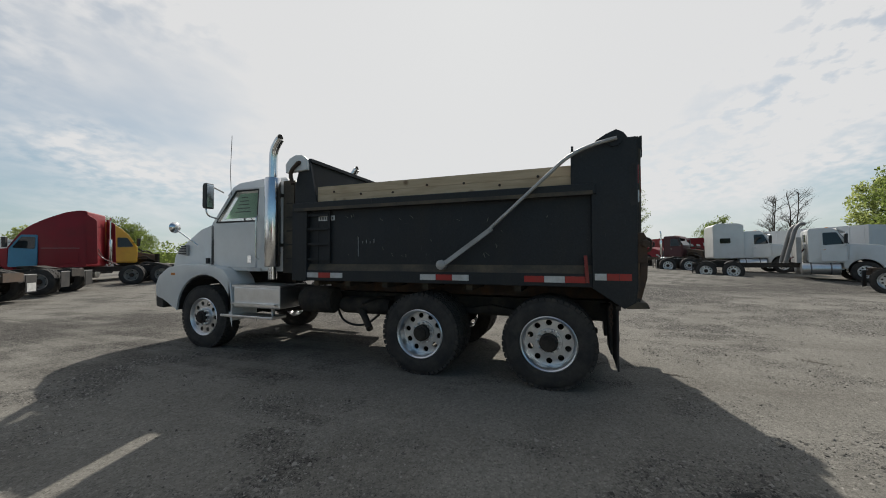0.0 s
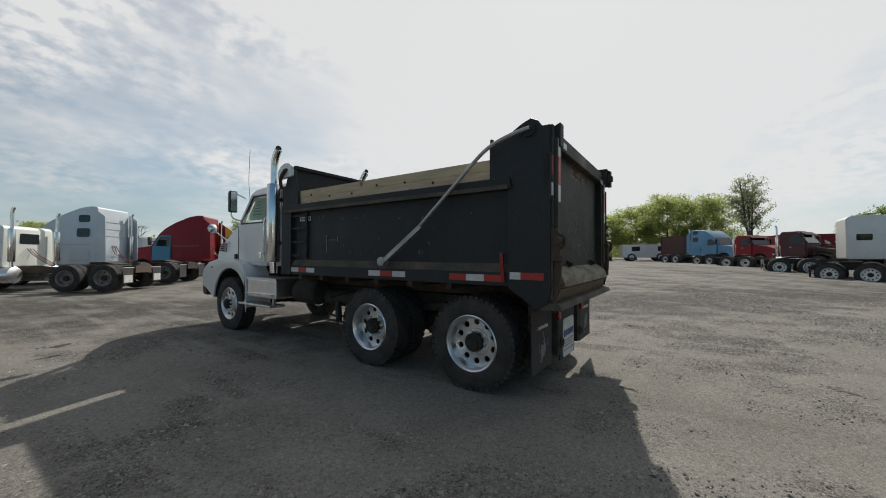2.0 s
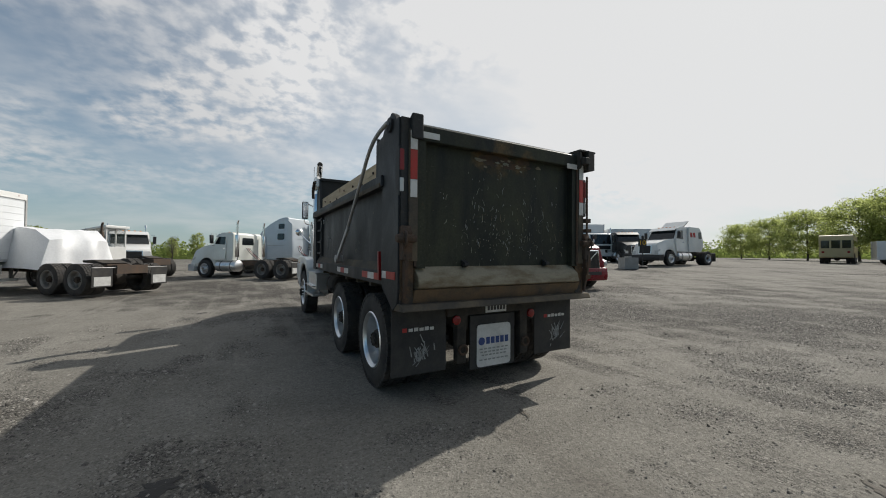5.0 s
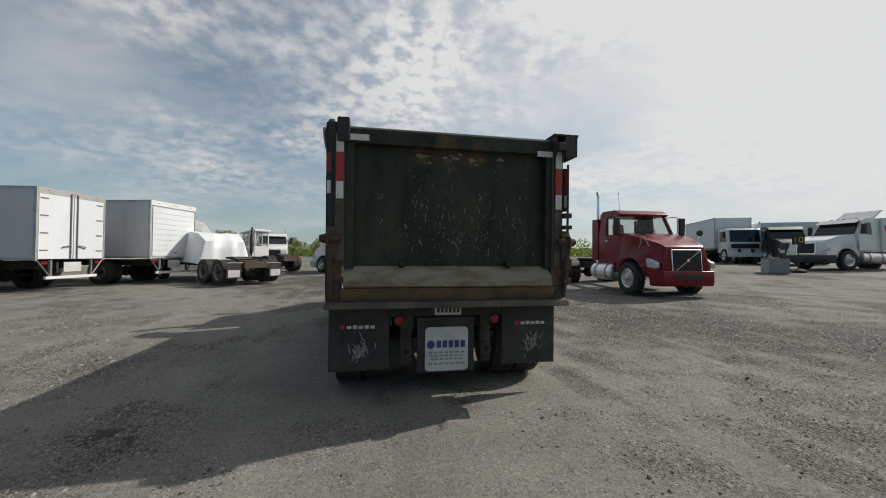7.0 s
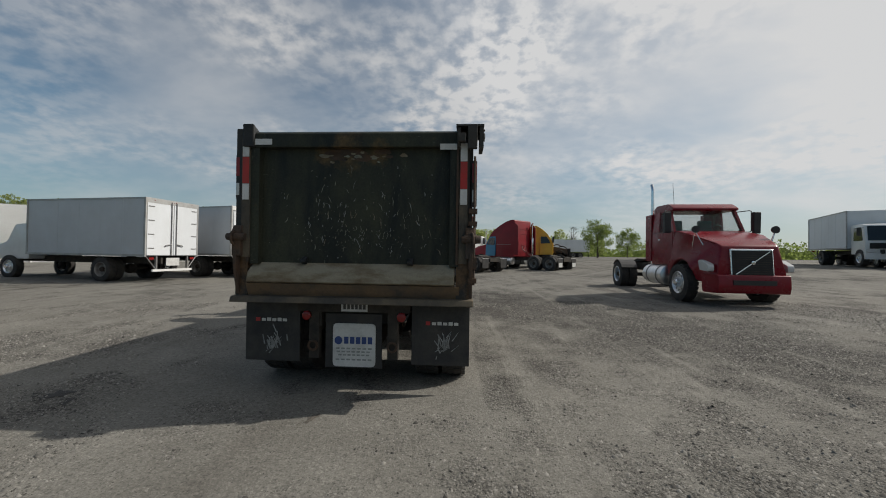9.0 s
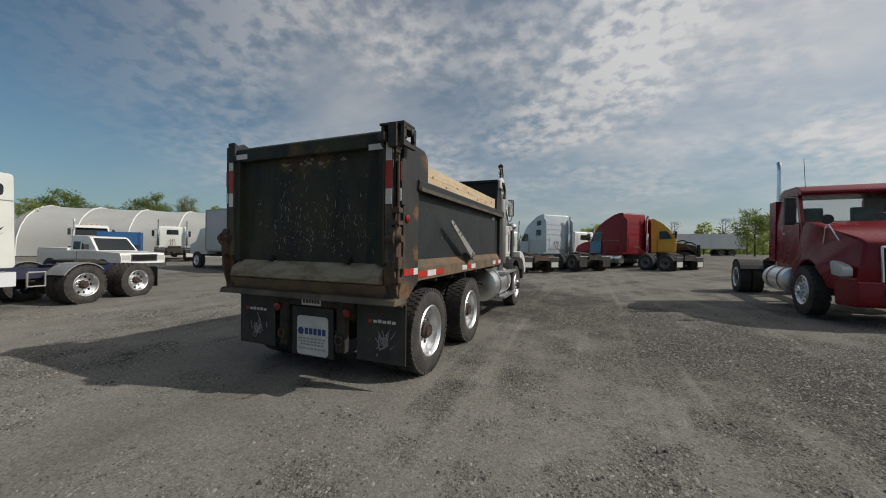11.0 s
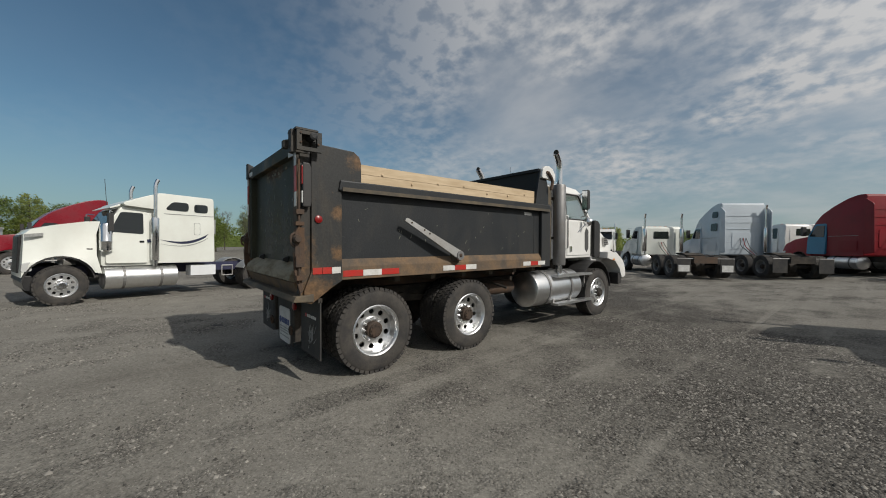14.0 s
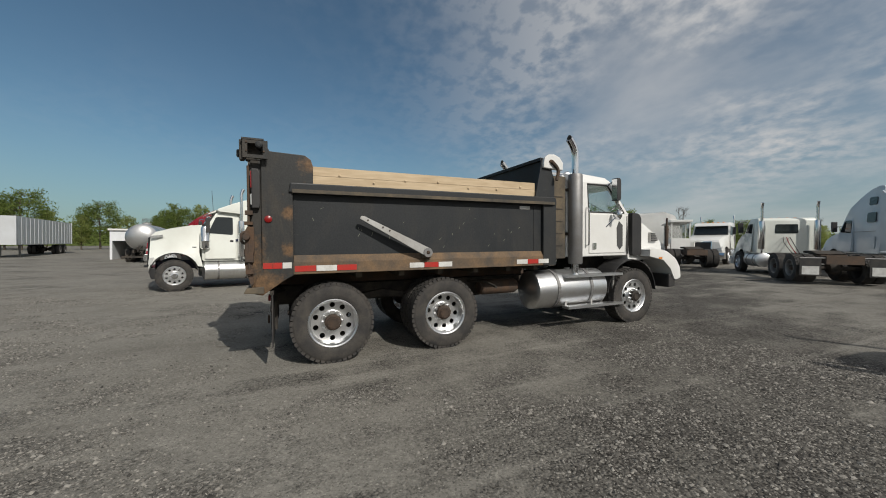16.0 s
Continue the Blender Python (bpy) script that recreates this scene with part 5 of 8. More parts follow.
def dump_cab():
    cab = new("cab")
    cab.parent = truck
    cab.matrix_basis = pose(0, 0.2, 0)
    low = lambda y, z: 1.0 - 0.06 * max(0, (z - 2.0)) / 0.8
    # lower shell, pillars, roof and back wall leave real window openings
    part("cab_lower", prism([(3.88, 1.30), (5.42, 1.30), (5.46, 2.14), (3.88, 2.14)], -1.02, 1.02, 0.03, 3), "white", cab)
    part("roof", prism([(3.86, 2.68), (5.02, 2.68), (5.06, 2.73), (4.95, 2.83), (4.4, 2.88), (3.95, 2.86), (3.86, 2.8)], -0.99, 0.99, 0.05, 3, lambda y, z: 1 - 0.12 * max(0, z - 2.7) / 0.18), "white", cab)
    part("sun_visor", prism([(5.0, 2.71), (5.19, 2.61), (5.2, 2.63), (5.02, 2.78)], -0.92, 0.92, 0.006), "white", cab)
    part("back_wall", box(-0.98, 0.98, 3.88, 3.93, 2.1, 2.72, 0.02), "white", cab)
    part("rear_window", box(-0.5, 0.5, 3.872, 3.879, 2.25, 2.6, 0.0), "darkglass", cab)
    for s in (-1, 1):
        part("front_pillar", slab([(s * 1.0, 5.44, 2.12), (s * 1.0, 5.33, 2.12), (s * 0.96, 4.90, 2.70), (s * 0.96, 5.0, 2.70)], 0.05, 0.008), "white", cab)
        part("rear_pillar", slab([(s * 1.0, 4.40, 2.12), (s * 1.0, 3.88, 2.12), (s * 0.965, 3.88, 2.70), (s * 0.965, 4.40, 2.70)], 0.05, 0.008), "white", cab)
        door = part("door", prism([(4.42, 1.36), (5.36, 1.36), (5.40, 2.10), (4.42, 2.10)], s * 1.026 - 0.012, s * 1.026 + 0.012, 0.012), "white", cab)
        part("door_frame", tube([(s * 1.012, 5.34, 2.14), (s * 0.975, 4.93, 2.67), (s * 0.972, 4.42, 2.67), (s * 1.012, 4.42, 2.14), (s * 1.012, 5.34, 2.14)], 0.018, 8), "black", door)
        part("side_window", slab([(s * 0.998, 5.32, 2.13), (s * 0.962, 4.93, 2.66), (s * 0.962, 4.43, 2.66), (s * 0.998, 4.43, 2.13)], 0.006), "glass" if s < 0 else "greenglass", door)
        part("door_handle", box(s * 1.045 - 0.012, s * 1.045 + 0.012, 4.5, 4.58, 1.44, 1.56, 0.006), "chrome", door, "chrome door handle")
        part("grab_rail", tube(bent([(s * 1.03, 4.36, 1.5), (s * 1.09, 4.36, 1.52), (s * 1.09, 4.36, 2.2), (s * 1.03, 4.36, 2.22)], 0.04), 0.014, 8), "chrome", cab)
        part("door_seam", box(s * 1.036 - 0.003, s * 1.036 + 0.003, 5.385, 5.4, 1.36, 2.08, 0), "black", door)
    part("door_patch", slab([(1.0405, 5.20, 1.42), (1.0405, 5.28, 1.5), (1.0405, 5.28, 1.9), (1.0405, 5.18, 1.98), (1.0405, 5.12, 1.85), (1.0405, 5.13, 1.5)], 0.004), "ink_dark", cab, "dark irregular panel on the passenger's door")
    part("windscreen", slab([(-0.95, 5.42, 2.15), (0.95, 5.42, 2.15), (0.9, 4.98, 2.68), (-0.9, 4.98, 2.68)], 0.008), "greenglass", cab)
    part("wiper", tube([(-0.1, 5.44, 2.18), (-0.55, 5.2, 2.48)], 0.008, 6), "black", cab)
    part("wiper", tube([(0.5, 5.44, 2.18), (0.1, 5.2, 2.48)], 0.008, 6), "black", cab)
    # inside
    for x in (-0.5, 0.5):
        seat = part("seat", prism([(4.15, 1.75), (4.75, 1.75), (4.75, 1.9), (4.35, 1.9), (4.22, 2.5), (4.08, 2.5)], x - 0.25, x + 0.25, 0.04), "seat", cab)
    part("dashboard", prism([(5.15, 1.9), (5.42, 1.9), (5.42, 2.14), (5.2, 2.14)], -0.95, 0.95, 0.03), "black", cab)
    ring = [(-0.5 + 0.22 * math.cos(a), 5.02 + 0.07 * math.sin(a), 2.2 + 0.2 * math.sin(a)) for a in (2 * math.pi * j / 24 for j in range(25))]
    part("steering_wheel", tube(ring, 0.016, 8, caps=False), "black", cab)
    # notice behind the driver's window
    note = part("window_notice", slab([(-0.985, 5.16, 2.2), (-0.953, 4.86, 2.62), (-0.953, 4.46, 2.62), (-0.985, 4.46, 2.2)], 0.003), "paper", cab, "pale green paper notice with illegible handwriting")
    for i in range(5):
        z = 2.30 + 0.062 * i
        x = -0.985 + 0.032 * (z - 2.2) / 0.42 - 0.003
        part("writing_mark", slab([(x, 4.95 - 0.03 * i, z), (x - 0.0, 4.95 - 0.03 * i, z + 0.016), (x, 4.6 + 0.02 * i, z + 0.016), (x, 4.6 + 0.02 * i, z)], 0.002), "ink_grey", note)
    # roof lamps, horn and aerial
    for x in (-0.6, -0.2, 0.2, 0.6):
        part("roof_lamp", prism([(4.72, 2.83), (4.86, 2.82), (4.8, 2.9), (4.72, 2.9)], x - 0.05, x + 0.05, 0.015), "amber", cab)
    part("air_horn", add_tube(lathe([(0.025, 4.0), (0.03, 4.3), (0.07, 4.4)], 14, (0.45, 0, 2.93), 'y'), [(0.45, 4.1, 2.84), (0.45, 4.1, 2.92)], 0.012, 6), "chrome", cab, smooth=40)
    part("beacon", lathe([(0.07, 2.86), (0.07, 2.93), (0.04, 2.97)], 16, (0.0, 4.25, 0), 'z'), "chrome", cab, smooth=40)
    part("aerial", tube([(-1.02, 5.0, 2.6), (-1.06, 4.98, 3.0), (-1.05, 4.96, 3.62)], 0.005, 5), "black", cab)
    # mirrors
    for s in (-1, 1):
        # the one on the passenger's side is folded back against the door
        d, w = (0.0, 1.21) if s < 0 else (-0.30, 1.13)
        part("mirror_arm", tube(bent([(s * 1.0, 5.2 + d, 2.66), (s * (w + 0.01), 5.32 + d, 2.78), (s * (w + 0.04), 5.34 + d, 2.5), (s * (w + 0.01), 5.32 + d, 2.24), (s * 1.02, 5.3 + d, 2.2)], 0.08), 0.014, 8), "chrome", cab)
        part("mirror", prism([(5.26 + d, 2.36), (5.34 + d, 2.36), (5.36 + d, 2.4), (5.36 + d, 2.74), (5.33 + d, 2.79), (5.26 + d, 2.79)], s * w - 0.075, s * w + 0.075, 0.02, 3), "black", cab, "tall black side mirror")
        part("mirror_glass", box(s * w - 0.062, s * w + 0.062, 5.252 + d, 5.258 + d, 2.38, 2.77, 0), "chrome", cab)
        hy, hz = (6.05, 2.02) if s < 0 else (4.98, 2.05)
        part("mirror_arm", tube([(s * 0.98, hy - 0.2, hz - 0.27), (s * (w + 0.02), hy, hz)], 0.012, 8), "chrome", cab)
        part("hood_mirror", lathe([(0.02, -0.06), (0.085, -0.035), (0.10, 0.0), (0.09, 0.012)], 18, (s * (w + 0.04), hy + 0.03, hz + 0.04), 'y'), "chrome", cab, "round chrome hood mirror", smooth=50)
    part("plate_strip", box(-1.05, -1.035, 4.3, 4.6, 1.30, 1.36, 0), "tape_white", cab)


def dump_nose():
    nose = new("hood")
    nose.parent = truck
    narrow = lambda y, z: 1.0 - 0.11 * min(1, max(0, y - 5.45) / 1.1) - 0.10 * max(0, (z - 1.5)) / 0.6
    part("hood_shell", prism(rounded([(5.68, 1.20), (6.70, 1.20), (6.80, 1.32), (6.76, 1.58), (6.62, 1.74), (6.15, 2.04), (5.68, 2.16)], 0.05, 3), -1.02, 1.02, 0.07, 4, narrow), "white", nose, smooth=35)
    part("cowl_gap", prism([(5.645, 1.33), (5.69, 1.33), (5.69, 2.09), (5.645, 2.11)], -1.0, 1.0, 0.004), "black", nose)
    part("grille", prism([(6.70, 0.98), (6.815, 0.98), (6.825, 1.38), (6.77, 1.50)], -0.52, 0.52, 0.02), "grille", nose)
    for i in range(7):
        part("grille_bar", box(-0.48 + i * 0.15, -0.46 + i * 0.15, 6.815, 6.835, 1.0, 1.4, 0.003), "chrome", nose)
    for s in (-1, 1):
        # wheel arch fender
        arc = [(5.58 + 0.66 * math.cos(a), 0.58 + 0.66 * math.sin(a)) for a in np.linspace(math.radians(2), math.radians(188), 15)]
        prof = rounded([(6.66, 0.80), (6.78, 0.84), (6.80, 1.02), (6.72, 1.2), (6.48, 1.35), (6.1, 1.41), (5.5, 1.40), (5.14, 1.34), (4.96, 1.15), (4.92, 0.72), (4.93, 0.62)], 0.04, 2)
        if s > 0:
            # only the front half is left on the passenger's side
            arc = [(6.76, 0.80), (6.64, 1.02), (6.42, 1.20), (6.02, 1.28)]
            prof = rounded([(6.80, 0.78), (6.96, 0.82), (6.93, 1.04), (6.80, 1.22), (6.52, 1.38), (6.2, 1.44), (6.0, 1.42)], 0.04, 2)
        part("fender", prism(arc + prof[::-1], s * 0.98 - 0.25, s * 0.98 + 0.25, 0.05, 3), "white", nose, smooth=35)
        part("fender_lining", prism([(5.58 + 0.64 * math.cos(a), 0.58 + 0.64 * math.sin(a)) for a in np.linspace(0.05, math.pi - 0.05, 13)] + [(5.58 + 0.655 * math.cos(a), 0.58 + 0.655 * math.sin(a)) for a in np.linspace(math.pi - 0.05, 0.05, 13)], s * 0.97 - 0.23, s * 0.97 + 0.23, 0), "black", nose)
        part("headlamp", prism([(6.66, 1.06), (6.78, 1.06), (6.76, 1.20), (6.64, 1.24)], s * 0.82 - 0.11, s * 0.82 + 0.11, 0.02), "lens_clear", nose)
        vent = part("hood_vent", prism(rounded([(6.38, 1.56), (6.66, 1.60), (6.60, 1.70), (6.42, 1.78)], 0.03), s * 0.905 - 0.035, s * 0.905 + 0.035, 0.006), "dullalu", nose)
        for k in range(4):
            part("vent_slat", box(s * 0.935 - 0.02, s * 0.935 + 0.02, 6.42, 6.60 - 0.02 * k, 1.59 + 0.045 * k, 1.615 + 0.045 * k, 0.002), "ink_dark", vent)
        part("hood_latch", box(s * 1.0 - 0.02, s * 1.0 + 0.02, 5.74, 5.80, 1.42, 1.52, 0.006), "black", nose)
        part("fender_marker", box(s * 1.232 - 0.004, s * 1.232 + 0.004, 6.28, 6.38, 1.22, 1.26, 0.002), "amber", nose)
    part("bumper", prism([(6.63, 0.62), (6.82, 0.64), (6.84, 0.82), (6.80, 0.90), (6.63, 0.9)], -1.2, 1.2, 0.03), "black", nose, "black steel front bumper")
    part("intake_snorkel", prism(rounded([(5.74, 1.30), (6.0, 1.30), (6.0, 2.06), (5.92, 2.14), (5.74, 2.16)], 0.04), 0.94, 1.05, 0.02), "black", nose, "black air intake beside the cab")


def stacks_tanks():
    for s, y, z0 in ((-1, 4.2, 1.38), (1, 4.22, 1.18)):
        st = part("exhaust_pipe", tube(bent([(s * 1.10, y, z0 - 0.2), (s * 1.10, y, 3.12), (s * 1.11, y - 0.03, 3.27), (s * 1.12, y - 0.16, 3.42)], 0.16, 6), 0.066, 16), "chrome", truck, "chrome exhaust stack with curved tip", smooth=40)
        part("pipe_shield", lathe([(0.118, z0), (0.128, z0 + 0.02), (0.128, 2.78), (0.118, 2.80)], 24, (s * 1.10, y, 0), 'z'), "chrome" if s < 0 else "steel", st, smooth=40)
        part("stack_mouth", lathe([(0.058, 0.0), (0.058, 0.012)], 14, (s * 1.12, y - 0.165, 3.425), 'y'), "frame", st)
        for z in (1.7, 2.5):
            part("stack_clamp", box(s * 1.0 - 0.08, s * 1.0 + 0.05, y - 0.14, y - 0.1, z, z + 0.05, 0.004), "frame", st)
    for s in (-1, 1):
        ext = part("cab_shield", box(s * 0.99 - 0.02, s * 0.99 + 0.02, 3.62 if s > 0 else 3.86, 4.07, 1.28, 2.76, 0.01), "rail", truck, "dusty grey shield panel behind the cab")
        for k in range(5):
            part("shield_slot", box(s * 1.012 - 0.004, s * 1.012 + 0.004, 3.68 if s > 0 else 3.89, 4.0, 1.5 + 0.22 * k, 1.52 + 0.22 * k, 0.002), "frame", ext)
    part("exhaust_support", box(-0.95, 0.98, 3.72, 3.84, 1.15, 2.1, 0.03), "frame", truck)
    part("air_cleaner", lathe([(0.16, 1.35), (0.19, 1.4), (0.19, 1.95), (0.12, 2.05)], 20, (-0.2, 3.75, 0), 'z'), "dullalu", truck, smooth=40)
    # driver's side: battery box and steps
    bat = part("battery_box", prism([(3.95, 0.72), (4.92, 0.72), (4.92, 1.05), (3.95, 1.05)], -1.2, -0.62, 0.02), "alu", truck, "bright aluminium battery box with tread-plate steps")
    part("box_lid", box(-1.215, -0.6, 3.93, 4.94, 1.05, 1.085, 0.006), "alu", bat)
    part("box_step", box(-1.27, -1.16, 4.0, 4.9, 0.78, 0.80, 0.004), "alu", bat)
    part("step", prism([(4.05, 0.56), (5.16, 0.56), (5.16, 0.60), (4.05, 0.60)], -1.25, -0.95, 0.008), "alu", bat)
    for y in (4.2, 4.95):
        part("step_hanger", box(-1.1, -1.06, y - 0.02, y + 0.02, 0.58, 0.74, 0.003), "dullalu", bat)
    # dark drum, added to fill the dark space under the body
    part("dark_drum", lathe([(0.17, 3.2), (0.21, 3.24), (0.21, 3.75), (0.17, 3.8)], 24, (-0.8, 0, 0.86), 'y'), "frame", truck, smooth=40)
    # passenger's side: fuel tank
    tank = part("fuel_tank", lathe([(0.28, 3.32), (0.335, 3.345), (0.34, 3.37), (0.34, 4.84), (0.335, 4.87), (0.28, 4.89)], 36, (0.90, 0, 0.73), 'y'), "alu", truck, "round aluminium fuel tank with steps", smooth=40)
    for y in (3.75, 4.5):
        part("tank_strap", lathe([(0.345, y - 0.03), (0.352, y - 0.03), (0.352, y + 0.03), (0.345, y + 0.03)], 32, (0.90, 0, 0.73), 'y', close=True), "steel", tank)
    part("step", box(1.13, 1.3, 3.9, 5.2, 0.95, 0.995, 0.008), "alu", tank)
    part("step", box(1.13, 1.3, 3.9, 5.22, 0.40, 0.445, 0.008), "alu", tank)
    for y in (3.95, 4.55, 5.1):
        part("step_bracket", box(1.12, 1.17, y - 0.02, y + 0.02, 0.42, 0.96, 0.003), "dullalu", tank)
    part("filler_cap", lathe([(0.05, 1.02), (0.05, 1.1)], 14, (0.9, 4.2, 0), 'z'), "dullalu", tank)


dump_wheels()
dump_chassis()
dump_body()
tailgate()
rear_end()
dump_cab()
dump_nose()
stacks_tanks()


# ---- parked vehicles ----
def side_pane(parent, s, x, outline, mat="darkglass", name="window", r=0.05, thick=0.012, lean=0.0, z0=1.9):
    pts = rounded(outline, r)
    return part(name, slab([(s * (x - lean * (z - z0)), y, z) for y, z in pts], thick), mat, parent)


def chassis(root, wb, axles, rear, mat="frame", bright=True, flaps=None, fifth=True, front=True, front_end=1.0):
    """Frame rails, axles, wheels, fenders and flaps; the front axle stands at y = 0."""
    for s in (-1, 1):
        part("frame_rail", box(s * 0.42 - 0.04, s * 0.42 + 0.04, -rear, front_end, 0.72, 0.98, 0.01), mat, root)
    part("rear_beam", box(-0.5, 0.5, -rear - 0.03, -rear + 0.1, 0.7, 1.0, 0.01), mat, root)
    for y in (-2.6, -wb + 1.0):
        part("cross_member", box(-0.4, 0.4, y - 0.08, y + 0.08, 0.74, 0.95, 0.008), mat, root)
    if front:
        for s in (-1, 1):
            wheel(root, s, s * 1.18, 0, "front", bright=bright)
    for a in axles:
        axle_wheels(root, a, True, bright)
    if fifth:
        mid = sum(axles) / len(axles)
        bm = prism([(mid - 0.45, 1.02), (mid + 0.4, 1.08), (mid + 0.4, 1.16), (mid - 0.1, 1.18), (mid - 0.6, 1.06)], -0.42, 0.42, 0.02)
        part("fifth_wheel", bm, "frame", root, "greasy black fifth wheel plate")
        part("slide_rail", box(-0.36, 0.36, mid - 0.7, mid + 0.7, 0.98, 1.03, 0.005), mat, root)
    for s in (-1, 1):
        if flaps:
            fl = part("mud_flap", prism([(-rear - 0.02, 0.28), (-rear, 0.28), (-rear, 0.9), (-rear - 0.02, 0.9)], s * 0.93 - 0.3, s * 0.93 + 0.3, 0.004), "flap", root)
            part("flap_bracket", tube([(s * 0.45, -rear + 0.02, 0.92), (s * 1.22, -rear - 0.01, 0.92)], 0.02, 8), "steel", root)
            if flaps == "white":
                part("flap_panel", box(s * 0.93 - 0.24, s * 0.93 + 0.24, -rear - 0.03, -rear - 0.022, 0.32, 0.62, 0.0), "plate", fl)


def quarter_fender(root, y, mat="dullalu"):
    for s in (-1, 1):
        arc = [(y + 0.6 * math.cos(a), 0.525 + 0.6 * math.sin(a)) for a in np.linspace(0.5, 2.4, 9)]
        arc2 = [(y + 0.575 * math.cos(a), 0.525 + 0.575 * math.sin(a)) for a in np.linspace(2.4, 0.5, 9)]
        part("fender", prism(arc + arc2, s * 0.95 - 0.3, s * 0.95 + 0.3, 0), mat, root)


def bonnet(root, paint, nose=1.15, top=1.62, cowl=(-0.55, 1.98), width=1.05, slope=0.2, grille=True, lamp=True, bumper="chrome", grille_mat="grille", surround="chrome"):
    """The hood over the front wheels, with arches, grille, lamps and bumper."""
    arc = [(0.62 * math.cos(a), 0.56 + 0.62 * math.sin(a)) for a in np.linspace(math.radians(10), math.radians(172), 11)]
    prof = arc + [(-0.75, 0.75), (-0.78, 1.1), (cowl[0], 1.2), (cowl[0], cowl[1]), (nose - 0.75, (top + cowl[1]) / 2 + 0.05), (nose - 0.12, top), (nose, top - 0.14), (nose + 0.05, 0.85), (nose, 0.62), (0.7, 0.6)]
    hood = part("hood", prism(prof, -width, width, 0.035, 2, lambda y, z: 1 - slope * max(0, min(1, (y + 0.5) / 1.6)) * max(0, min(1, (z - 0.9) / 0.5)) - 0.08 * max(0, z - 1.6)), paint, root, smooth=35)
    part("arch_lining", prism([(0.61 * math.cos(a), 0.56 + 0.61 * math.sin(a)) for a in np.linspace(0.1, 3.0, 11)] + [(0.59 * math.cos(a), 0.56 + 0.59 * math.sin(a)) for a in np.linspace(3.0, 0.1, 11)], -width + 0.04, width - 0.04, 0), "black", hood)
    if grille:
        part("grille_surround", prism([(nose, 0.84), (nose + 0.075, 0.84), (nose + 0.02, top - 0.1), (nose - 0.05, top - 0.1)], -0.50, 0.50, 0.02), surround, hood)
        part("grille", prism([(nose + 0.02, 0.90), (nose + 0.09, 0.90), (nose + 0.035, top - 0.16), (nose - 0.03, top - 0.16)], -0.44, 0.44, 0.008), grille_mat, hood)
    if lamp:
        for s in (-1, 1):
            part("headlamp", prism(rounded([(nose - 0.2, 0.86), (nose + 0.06, 0.84), (nose + 0.03, 1.12), (nose - 0.22, 1.22)], 0.05), s * (width - 0.2) - 0.13, s * (width - 0.2) + 0.135, 0.02), "lens_clear", hood)
    if bumper:
        part("bumper", prism(rounded([(nose - 0.35, 0.36), (nose + 0.14, 0.38), (nose + 0.17, 0.6), (nose + 0.12, 0.8), (nose - 0.35, 0.8)], 0.05), -width - 0.1, width + 0.1, 0.03), bumper, root)
    return hood


